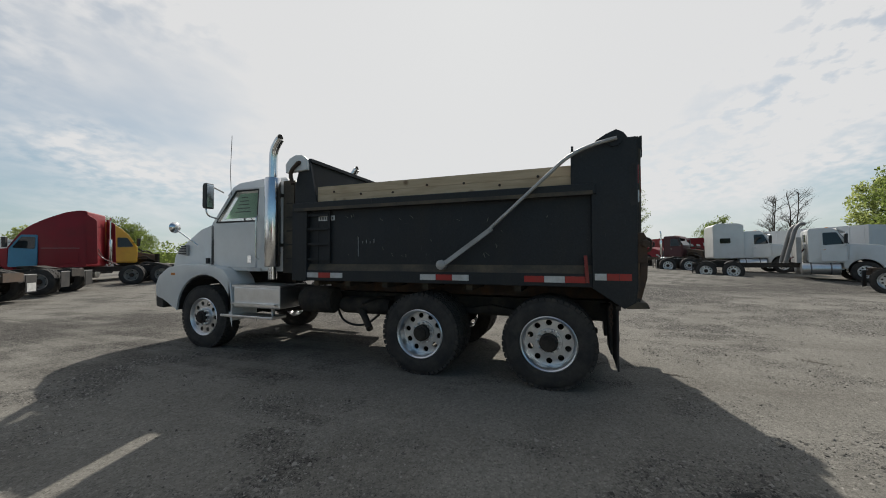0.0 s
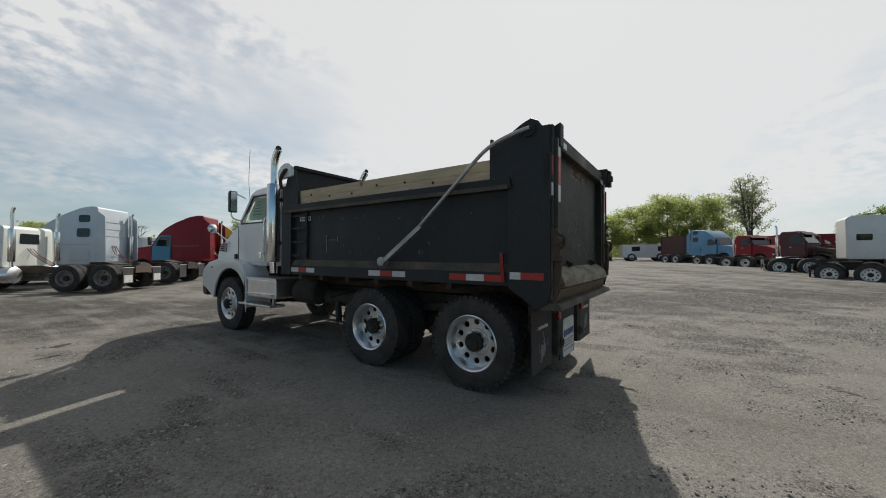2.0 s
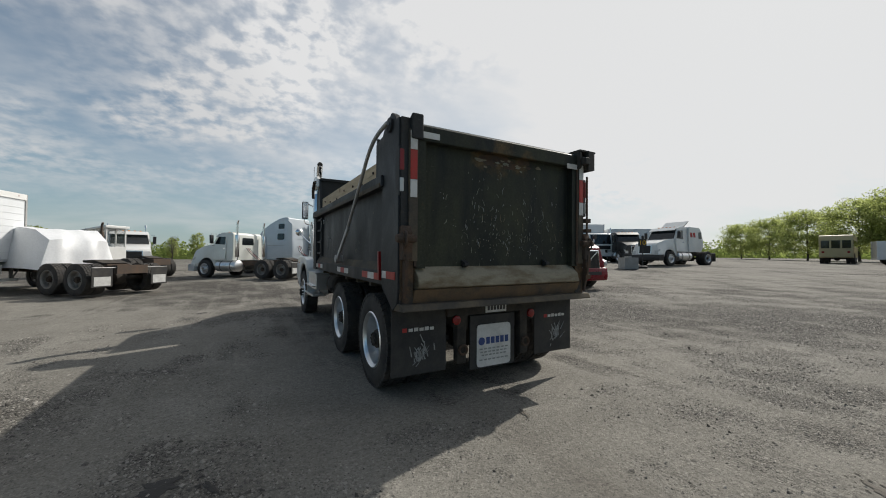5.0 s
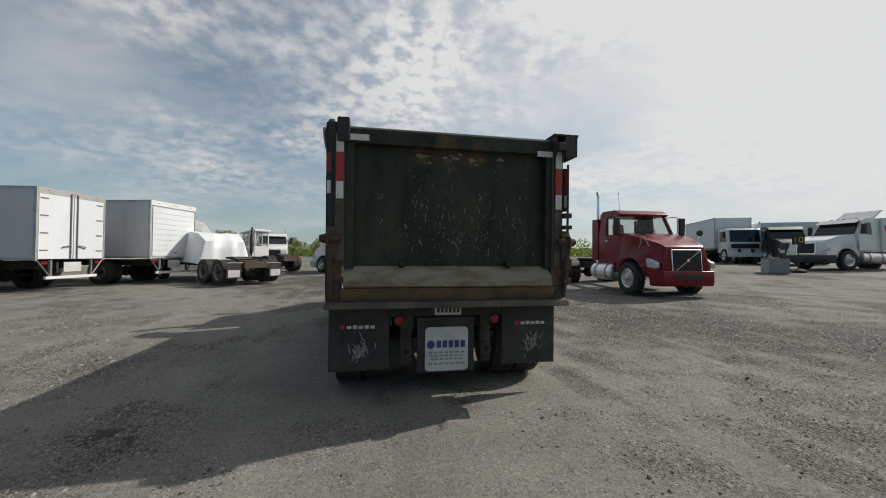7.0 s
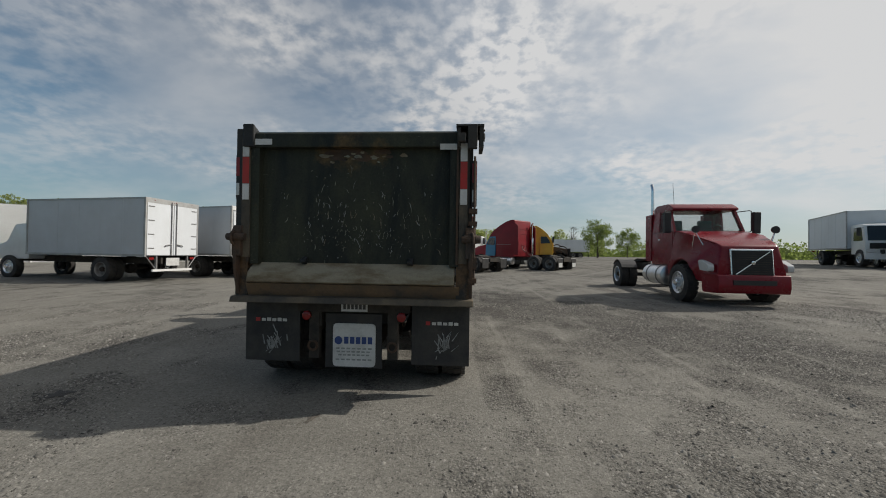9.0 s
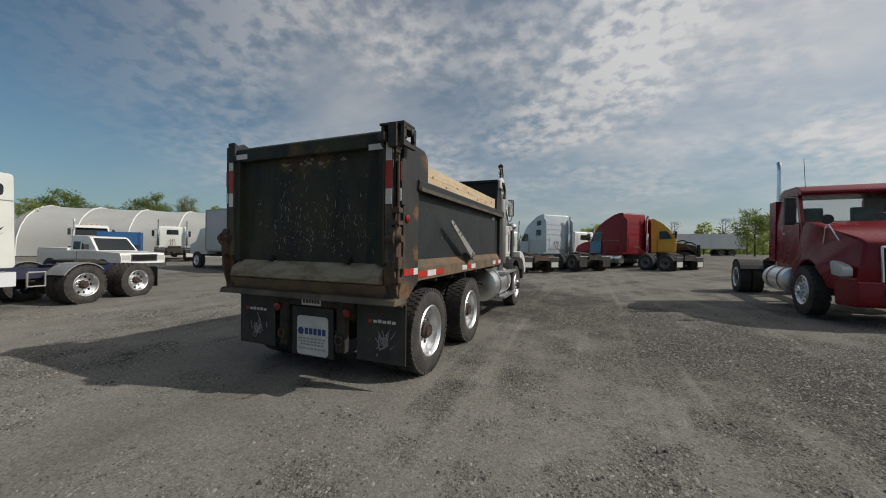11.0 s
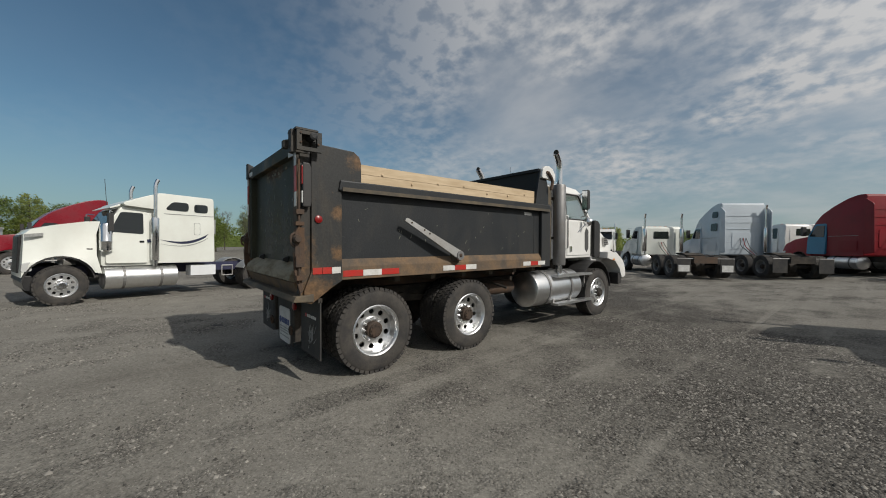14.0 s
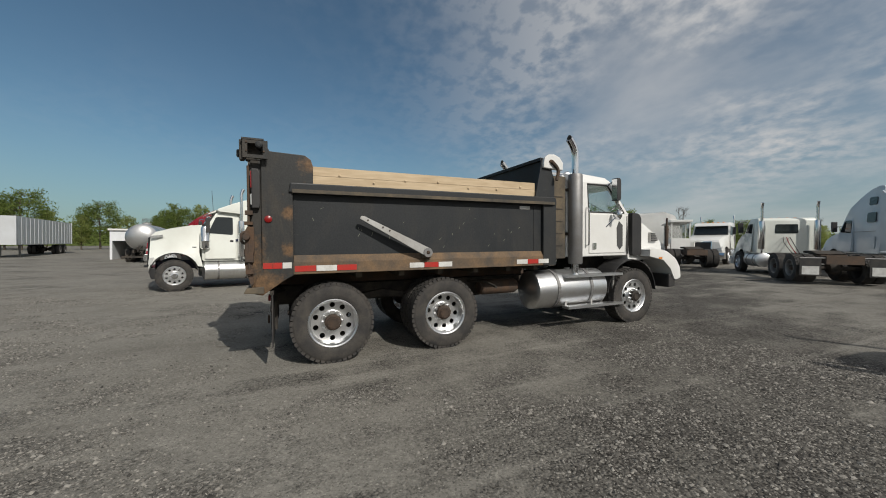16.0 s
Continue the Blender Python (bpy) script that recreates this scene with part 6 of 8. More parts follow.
def open_cab(root, paint, y0, y1, x, base, roof):
    """A cab shell that one can see through: sill, pillars, roof, glass, seats."""
    cab = part("cab", prism(rounded([(y0, 1.0), (y1, 1.0), (y1, base), (y0, base)], 0.03, 2), -x, x, 0.03, 2), paint, root, smooth=35)
    k = x - 0.06
    part("roof", prism(rounded([(y0, roof - 0.16), (y1 - 0.22, roof - 0.16), (y1 - 0.2, roof - 0.08), (y1 - 0.5, roof + 0.08), (y0 + 0.2, roof + 0.1), (y0, roof)], 0.06, 3), -k, k, 0.07, 3), paint, cab, smooth=40)
    for s in (-1, 1):
        part("front_pillar", slab([(s * (x - 0.03), y1 - 0.02, base), (s * (x - 0.03), y1 - 0.14, base), (s * (k - 0.02), y1 - 0.48, roof - 0.13), (s * (k - 0.02), y1 - 0.36, roof - 0.13)], 0.07, 0.01), paint, cab)
        part("rear_pillar", slab([(s * (x - 0.03), y0, base), (s * (x - 0.03), y1 - 1.0, base), (s * (k - 0.02), y1 - 1.0, roof - 0.13), (s * (k - 0.02), y0, roof - 0.13)], 0.06, 0.01), paint, cab)
        door = side_pane(cab, s, x + 0.004, [(y1 - 0.08, 1.06), (y1 - 0.08, base - 0.02), (y1 - 1.0, base - 0.02), (y1 - 1.0, 1.06)], paint, "door", 0.05, 0.02)
        side_pane(cab, s, x - 0.03, [(y1 - 0.14, base), (y1 - 0.46, roof - 0.15), (y1 - 1.0, roof - 0.15), (y1 - 1.0, base)], "glass", "window", 0.02, 0.01, 0.05, base)
        part("door_handle", box(s * (x + 0.02) - 0.012, s * (x + 0.02) + 0.012, y1 - 0.95, y1 - 0.84, base - 0.25, base - 0.2, 0.004), "chrome", door)
        part("back_corner", box(s * (k - 0.16) - 0.16, s * (k - 0.16) + 0.16, y0, y0 + 0.05, base - 0.02, roof - 0.12, 0.006), paint, cab)
        part("seat", prism([(y1 - 1.1, base - 0.4), (y1 - 0.7, base - 0.4), (y1 - 0.7, base - 0.25), (y1 - 0.95, base - 0.25), (y1 - 1.02, base + 0.42), (y1 - 1.14, base + 0.42)], s * 0.45 - 0.2, s * 0.45 + 0.2, 0.04), "seat", cab)
        part("step", box(s * (x - 0.1) - 0.12, s * (x - 0.1) + 0.1, y1 - 0.85, y1 - 0.2, 0.62, 0.67, 0.008), "dullalu", root)
        part("mirror_arm", tube(bent([(s * (x - 0.05), y1 - 0.3, roof - 0.2), (s * (x + 0.22), y1 - 0.1, roof - 0.17), (s * (x + 0.22), y1 - 0.1, base), (s * x, y1 - 0.2, base)], 0.06), 0.014, 6), "black", cab)
    part("windscreen", slab([(-x + 0.08, y1 - 0.03, base), (x - 0.08, y1 - 0.03, base), (k - 0.06, y1 - 0.38, roof - 0.15), (-k + 0.06, y1 - 0.38, roof - 0.15)], 0.012), "greenglass", cab)
    part("rear_window", box(-k + 0.3, k - 0.3, y0 + 0.01, y0 + 0.02, base, roof - 0.15, 0), "glass", cab)
    part("dashboard", prism([(y1 - 0.35, base - 0.2), (y1 - 0.05, base - 0.2), (y1 - 0.05, base + 0.03), (y1 - 0.3, base + 0.04)], -x + 0.1, x - 0.1, 0.03), "black", cab)
    ring = [(-0.45 + 0.2 * math.cos(a), y1 - 0.5 + 0.08 * math.sin(a), base + 0.05 + 0.18 * math.sin(a)) for a in (2 * math.pi * j / 20 for j in range(21))]
    part("steering_wheel", tube(ring, 0.016, 6, caps=False), "black", cab)
    return cab


def day_cab(root, paint, y0=-2.05, y1=-0.55, roof=2.85, glass_mat="darkglass", x=1.08, visor=True, door_mat=None):
    """A cab with doors, windows, visor and mirrors."""
    prof = rounded([(y0, 1.0), (y1, 1.0), (y1, 1.95), (y1 - 0.42, roof - 0.12), (y1 - 0.62, roof), (y0 + 0.1, roof), (y0, roof - 0.1)], 0.07)
    lean = lambda y, z: 1 - 0.075 * max(0, z - 1.9)
    cab = part("cab", prism(prof, -x, x, 0.03, 2, lean), paint, root, smooth=35)
    ws = y1 + 0.012
    part("windscreen", slab([(-x + 0.12, ws - 0.01, 2.0), (x - 0.12, ws - 0.01, 2.0), (x - 0.18, ws - 0.36, roof - 0.2), (-x + 0.18, ws - 0.36, roof - 0.2)], 0.02), glass_mat, cab)
    part("windscreen_trim", tube([(-x + 0.1, ws, 1.98), (x - 0.1, ws, 1.98), (x - 0.16, ws - 0.38, roof - 0.18), (-x + 0.16, ws - 0.38, roof - 0.18), (-x + 0.1, ws, 1.98)], 0.018, 6), "black", cab)
    part("rear_window", slab([(px, y0 - 0.006, pz) for px, pz in rounded([(-0.42, roof - 0.72), (0.42, roof - 0.72), (0.40, roof - 0.30), (-0.40, roof - 0.30)], 0.05)], 0.012), "darkglass", cab)
    for px in (-0.75, 0.75):
        part("back_rib", box(px - 0.02, px + 0.02, y0 - 0.02, y0 + 0.002, 1.1, roof - 0.35, 0.006), paint, cab)
    for k, px in enumerate((-0.12, 0.0, 0.12)):
        part("air_line", tube(bent([(px, y0 - 0.02, 1.75), (px * 1.6, y0 - 0.22, 1.55 - 0.06 * k), (px * 1.2, y0 - 0.55, 1.25), (px, y0 - 0.9, 1.02)], 0.14), 0.016, 6), ("black", "lens_red", "black")[k], cab)
    for s in (-1, 1):
        door = side_pane(cab, s, x + 0.004, [(y1 - 0.08, 1.08), (y1 - 0.1, 1.95), (y1 - 0.38, roof - 0.18), (y1 - 1.02, roof - 0.18), (y1 - 1.02, 1.08)], door_mat or paint, "door", 0.05, 0.02, 0.081)
        side_pane(door, s, x + 0.012, [(y1 - 0.17, 1.98), (y1 - 0.42, roof - 0.25), (y1 - 0.94, roof - 0.25), (y1 - 0.94, 1.93)], glass_mat, "window", 0.06, 0.02, 0.081)
        part("door_handle", box(s * (x + 0.03) - 0.012, s * (x + 0.03) + 0.012, y1 - 0.95, y1 - 0.84, 1.68, 1.74, 0.004), "chrome", door)
        part("mirror_arm", tube(bent([(s * (x - 0.05), y1 - 0.25, 2.55), (s * (x + 0.24), y1 - 0.12, 2.58), (s * (x + 0.24), y1 - 0.12, 1.9), (s * (x - 0.02), y1 - 0.2, 1.85)], 0.06), 0.014, 6), "chrome", cab)
        part("mirror", prism(rounded([(y1 - 0.2, 2.0), (y1 - 0.1, 2.0), (y1 - 0.08, 2.5), (y1 - 0.2, 2.5)], 0.03), s * (x + 0.22) - 0.09, s * (x + 0.22) + 0.09, 0.012), "black", cab)
        part("step", box(s * (x - 0.1) - 0.12, s * (x - 0.1) + 0.1, y1 - 0.85, y1 - 0.2, 0.62, 0.67, 0.008), "dullalu", root)
    if visor:
        part("visor", prism([(y1 - 0.4, roof - 0.12), (y1 - 0.1, roof - 0.26), (y1 - 0.09, roof - 0.24), (y1 - 0.42, roof - 0.02)], -x + 0.1, x - 0.1, 0.005), paint, cab)
    for sx in (-0.6, -0.3, 0, 0.3, 0.6):
        part("roof_lamp", prism([(y1 - 0.75, roof - 0.01), (y1 - 0.6, roof - 0.01), (y1 - 0.66, roof + 0.05), (y1 - 0.75, roof + 0.05)], sx - 0.05, sx + 0.05, 0.01), "amber", cab)
    return cab


def aero_cab(root, paint, back=-3.45, top=3.9, glass_mat="darkglass", upper=True, door_mat=None, x=1.18, hump=True):
    """A tall sleeper cab whose roof sweeps up from the windscreen."""
    prof = [(back, 0.98), (-0.5, 0.98), (-0.48, 1.95), (-0.95, 2.72), (-1.35, 3.1), (-1.9, 3.45), (-2.6, top - 0.12), (back + 0.35, top), (back, top - 0.02)]
    prof = rounded(prof, 0.12, 3)
    lean = lambda y, z: 1 - 0.05 * max(0, z - 1.9) - 0.10 * max(0, min(1, (y + 1.3) / 0.8))
    cab = part("cab", prism(prof, -x, x, 0.05, 3, lean), paint, root, smooth=40)
    part("windscreen", slab([(-0.9, -0.475, 1.98), (0.9, -0.475, 1.98), (0.86, -0.92, 2.68), (-0.86, -0.92, 2.68)], 0.03), glass_mat, cab)
    for s in (-1, 1):
        door = side_pane(cab, s, x - 0.055, [(-0.62, 1.05), (-0.62, 1.95), (-1.02, 2.62), (-1.62, 2.62), (-1.62, 1.05)], door_mat or paint, "door", 0.06, 0.09, 0.06)
        side_pane(door, s, x - 0.005, [(-0.74, 1.98), (-1.06, 2.52), (-1.54, 2.52), (-1.54, 1.92)], glass_mat, "window", 0.07, 0.03, 0.062)
        part("mirror", prism(rounded([(-0.62, 2.0), (-0.5, 2.0), (-0.48, 2.5), (-0.62, 2.5)], 0.03), s * (x + 0.14) - 0.09, s * (x + 0.14) + 0.09, 0.012), "black", cab)
        part("mirror_arm", tube([(s * (x - 0.1), -0.75, 2.25), (s * (x + 0.14), -0.56, 2.25)], 0.02, 6), "black", cab)
        if upper:
            side_pane(cab, s, x + 0.006, [(back + 0.3, 2.35), (back + 0.3, 2.78), (back + 0.85, 2.78), (back + 0.85, 2.35)], "darkglass", "window", 0.09, 0.03, 0.059)
            side_pane(cab, s, x + 0.006, [(back + 0.32, 3.1), (back + 0.32, 3.45), (back + 0.8, 3.45), (back + 0.8, 3.1)], "darkglass", "window", 0.09, 0.03, 0.059)
        part("body_seam", box(s * (x - 0.004) - 0.005, s * (x - 0.004) + 0.005, back + 0.25, -1.75, 1.95, 1.97, 0.002), "ink_grey", cab)
        part("locker_door", slab([(s * (x + 0.004), py, pz) for py, pz in rounded([(back + 0.3, 1.2), (back + 1.15, 1.2), (back + 1.15, 1.72), (back + 0.3, 1.72)], 0.05)], 0.012), paint, cab)
        # side skirt and rear extender
        part("side_extender", prism(rounded([(back, 1.1), (back - 0.45, 1.15), (back - 0.4, top - 0.5), (back, top - 0.2)], 0.08), s * (x - 0.03) - 0.02, s * (x - 0.03) + 0.02, 0.006), paint, cab)
        part("step", box(s * 1.1 - 0.1, s * 1.1 + 0.08, -1.5, -0.75, 0.6, 0.66, 0.008), "dullalu", root)
    # ribbed back wall with its air lines
    for k in range(6):
        z = 1.35 + 0.36 * k
        part("back_rib", box(-x + 0.22, x - 0.22, back - 0.018, back + 0.004, z, z + 0.03, 0.006), paint, cab)
    part("back_panel", slab([(px, back - 0.012, pz) for px, pz in rounded([(-0.55, 1.4), (0.55, 1.4), (0.55, 2.25), (-0.55, 2.25)], 0.08)], 0.02), paint, cab)
    for k, px in enumerate((-0.14, 0.0, 0.14)):
        part("air_line", tube(bent([(px, back - 0.02, 1.95), (px * 1.8, back - 0.2, 1.55 - 0.07 * k), (px * 1.2, back - 0.5, 1.3), (px, back - 0.9, 1.05)], 0.15), 0.018, 6), ("black", "lens_red", "black")[k], cab)
    return cab


def stack(root, x, y, z0, z1, shield=True, mat="chrome"):
    st = part("exhaust_pipe", tube(bent([(x, y, z0), (x, y, z1 - 0.16), (x, y - 0.07, z1)], 0.1), 0.055, 12), mat, root, smooth=40)
    if shield:
        part("pipe_shield", lathe([(0.1, z0 + 0.2), (0.11, z0 + 0.22), (0.11, z0 + 1.45), (0.1, z0 + 1.5)], 18, (x, y, 0), 'z'), mat, st, smooth=40)


def tank(root, s, y0, y1, mat="alu", r=0.32, z=0.68):
    t = part("fuel_tank", lathe([(r * 0.85, y0), (r, y0 + 0.03), (r, y1 - 0.03), (r * 0.85, y1)], 26, (s * 0.9, 0, z), 'y'), mat, root, smooth=40)
    for k in (0.25, 0.75):
        y = y0 + (y1 - y0) * k
        part("tank_strap", lathe([(r + 0.003, y - 0.03), (r + 0.012, y - 0.03), (r + 0.012, y + 0.03), (r + 0.003, y + 0.03)], 24, (s * 0.9, 0, z), 'y', close=True), "steel", t)
    return t


def tractor(label, m, paint, cab="day", wb=4.9, frame="frame", bright=True, flaps=None, tandem=True, bumper="chrome", top=3.9, back=-3.45,
            door=None, hood=True, stacks=(1,), cleaners=False, nose=1.15, hoodtop=1.62, glass_mat="darkglass", upper=True, tanks="alu", roof=2.85, group=""):
    root = thing("truck_tractor", label, "truck tractor", m, group)
    axles = (-wb + 0.66, -wb - 0.66) if tandem else (-wb,)
    chassis(root, wb, axles, wb + (1.35 if tandem else 0.95), frame, bright, flaps)
    if hood:
        bonnet(root, paint, nose, hoodtop, bumper=bumper, width=1.08 if cab != "aero" else 1.12)
    else:
        part("engine", prism([(-0.4, 0.6), (0.8, 0.65), (0.75, 1.5), (-0.4, 1.7)], -0.38, 0.38, 0.05), "brownframe", root)
        part("radiator", box(-0.5, 0.5, 0.85, 0.97, 0.7, 1.55, 0.02), "frame", root)
        for i, (x, y, z) in enumerate(((-0.5, 0.3, 1.2), (0.5, 0.1, 1.3), (0.45, 0.5, 0.9), (-0.48, -0.1, 1.45), (0.1, 0.4, 1.65), (-0.2, 0.0, 1.8))):
            part("engine_hose", tube(bent([(x, y - 0.35, z), (x * 1.25, y, z + 0.12), (x * 0.9, y + 0.35, z - 0.1)], 0.15), 0.045, 8), "frame", root)
        part("inner_fender", prism([(0.7, 0.6), (0.6, 1.0), (0.2, 1.18), (-0.3, 1.18), (-0.3, 1.22), (0.25, 1.22), (0.66, 1.02), (0.76, 0.6)], -1.1, 1.1, 0.005), "frame", root)
        part("bumper", box(-1.1, 1.1, 0.95, 1.1, 0.45, 0.7, 0.02), "steel", root)
    if cab == "aero":
        aero_cab(root, paint, back, top, glass_mat, upper, door)
    elif cab == "day":
        day_cab(root, paint, roof=roof, glass_mat=glass_mat, door_mat=door)
    end = back if cab != "day" else -2.05
    for s in stacks:
        stack(root, s * 0.98, end - 0.22, 1.0, 3.35 if cab == "day" else 3.75)
    for s in (-1, 1):
        if tanks:
            tank(root, s, -2.35 if cab == "day" else -3.2, -0.85 if cab == "day" else -1.7, tanks)
    return root


# the parked red day cab by the dump truck
def red_tractor():
    root = thing("truck_tractor", "glossy dark red day cab tractor with a slatted grille, on gravel", "truck tractor", place(8.64, 5.9, 176.4, 1.0))
    chassis(root, 4.65, (-4.65,), 5.5, "frame", True, None)
    nose, x = 1.12, 1.0
    arc = [(0.62 * math.cos(a), 0.56 + 0.62 * math.sin(a)) for a in np.linspace(math.radians(10), math.radians(172), 11)]
    prof = arc + [(-0.75, 0.75), (-0.78, 1.1), (-0.6, 1.2), (-0.6, 2.06), (0.2, 1.9), (nose - 0.18, 1.64), (nose - 0.04, 1.55), (nose + 0.04, 0.85), (nose, 0.62), (0.7, 0.6)]
    taper = lambda y: 1 - 0.26 * max(0, min(1, (y - 0.5) / 0.6))
    hood = part("hood", prism(prof, -1.11, 1.11, 0.10, 5, lambda y, z: taper(y) - 0.08 * max(0, min(1, (y - 0.3) / 0.8)) * max(0, min(1, (z - 1.0) / 0.4)) - 0.13 * max(0, min(1, (z - 1.2) / 0.7))), "red", root, smooth=38)
    part("arch_lining", prism([(0.61 * math.cos(a), 0.56 + 0.61 * math.sin(a)) for a in np.linspace(0.1, 3.0, 11)] + [(0.59 * math.cos(a), 0.56 + 0.59 * math.sin(a)) for a in np.linspace(3.0, 0.1, 11)], -1.02, 1.02, 0), "black", hood)
    part("grille_surround", prism([(nose, 0.77), (nose + 0.085, 0.77), (nose + 0.03, 1.48), (nose - 0.05, 1.48)], -0.51, 0.51, 0.03, 3), "chrome", hood)
    g = part("grille", prism([(nose + 0.02, 0.81), (nose + 0.092, 0.81), (nose + 0.04, 1.44), (nose - 0.03, 1.44)], -0.475, 0.475, 0.008), "grille", hood)
    for i in range(10):
        z = 0.85 + 0.058 * i
        part("grille_slat", box(-0.46, 0.46, nose + 0.088 - 0.083 * (z - 0.81), nose + 0.10 - 0.083 * (z - 0.81), z, z + 0.015, 0.003), "frame", g)
    part("grille_bar", slab([(0.43, nose + 0.105, 0.83), (0.39, nose + 0.105, 0.83), (-0.43, nose + 0.055, 1.42), (-0.39, nose + 0.055, 1.42)], 0.02), "chrome", g, "diagonal chrome bar")
    part("emblem", lathe([(0.05, nose + 0.08), (0.05, nose + 0.105), (0.03, nose + 0.11)], 14, (0, 0, 1.13), 'y'), "chrome", g, smooth=40)
    part("bumper", prism(rounded([(nose - 0.3, 0.34), (nose + 0.1, 0.34), (nose + 0.16, 0.5), (nose + 0.13, 0.82), (nose - 0.35, 0.84)], 0.06), -0.98, 0.98, 0.08, 4, lambda y, z: 1 - 0.15 * max(0, min(1, (y - nose + 0.3) / 0.45))), "red", root, smooth=40)
    part("air_slot", box(-0.5, 0.5, nose + 0.13, nose + 0.165, 0.56, 0.68, 0.01), "black", root)
    for s in (-1, 1):
        part("headlamp", prism(rounded([(0.68, 0.92), (nose - 0.05, 0.88), (nose - 0.05, 1.06), (0.76, 1.2), (0.64, 1.16)], 0.06, 3), s * 0.94 - 0.14, s * 0.94 + 0.07, 0.05, 4, lambda y, z: taper(y) - 0.02), "lens_clear", hood, smooth=40)
        part("tall_mirror", prism(rounded([(-0.56, 1.98), (-0.46, 1.98), (-0.44, 2.62), (-0.56, 2.62)], 0.04), s * 1.24 - 0.09, s * 1.24 + 0.09, 0.02), "black", root)
        part("hood_mirror", lathe([(0.03, 0.45), (0.09, 0.5), (0.10, 0.56)], 16, (s * 1.0, 0, 2.02), 'y'), "black", root, smooth=50)
        part("mirror_stalk", tube([(s * 0.8, 0.62, 1.5), (s * 1.0, 0.52, 1.97)], 0.012, 6), "chrome", root)
        part("mirror_stalk", tube([(s * 0.95, 0.2, 1.2), (s * 1.0, 0.5, 1.97)], 0.01, 6), "chrome", root)
        part("side_duct", prism(rounded([(-0.1, 1.42), (-0.45, 1.78), (-0.35, 1.86), (0.1, 1.5)], 0.04), s * 0.95 - 0.03, s * 0.95 + 0.02, 0), "black", hood)
        tank(root, s, -2.3, -0.95, "alu")
    open_cab(root, "red", -2.05, -0.58, 1.0, 2.04, 2.86)
    stack(root, 0.88, -2.3, 1.0, 3.8, False)
    part("aerial", tube([(0.8, -1.0, 2.85), (0.82, -1.05, 3.6)], 0.006, 5), "black", root)
    part("cab_extender", box(0.8, 1.02, -2.5, -2.07, 1.1, 2.7, 0.03), "red", root)
    part("cab_extender", box(-1.02, -0.8, -2.5, -2.07, 1.1, 2.7, 0.03), "red", root)
    quarter_fender(root, -4.65, "black")


red_tractor()


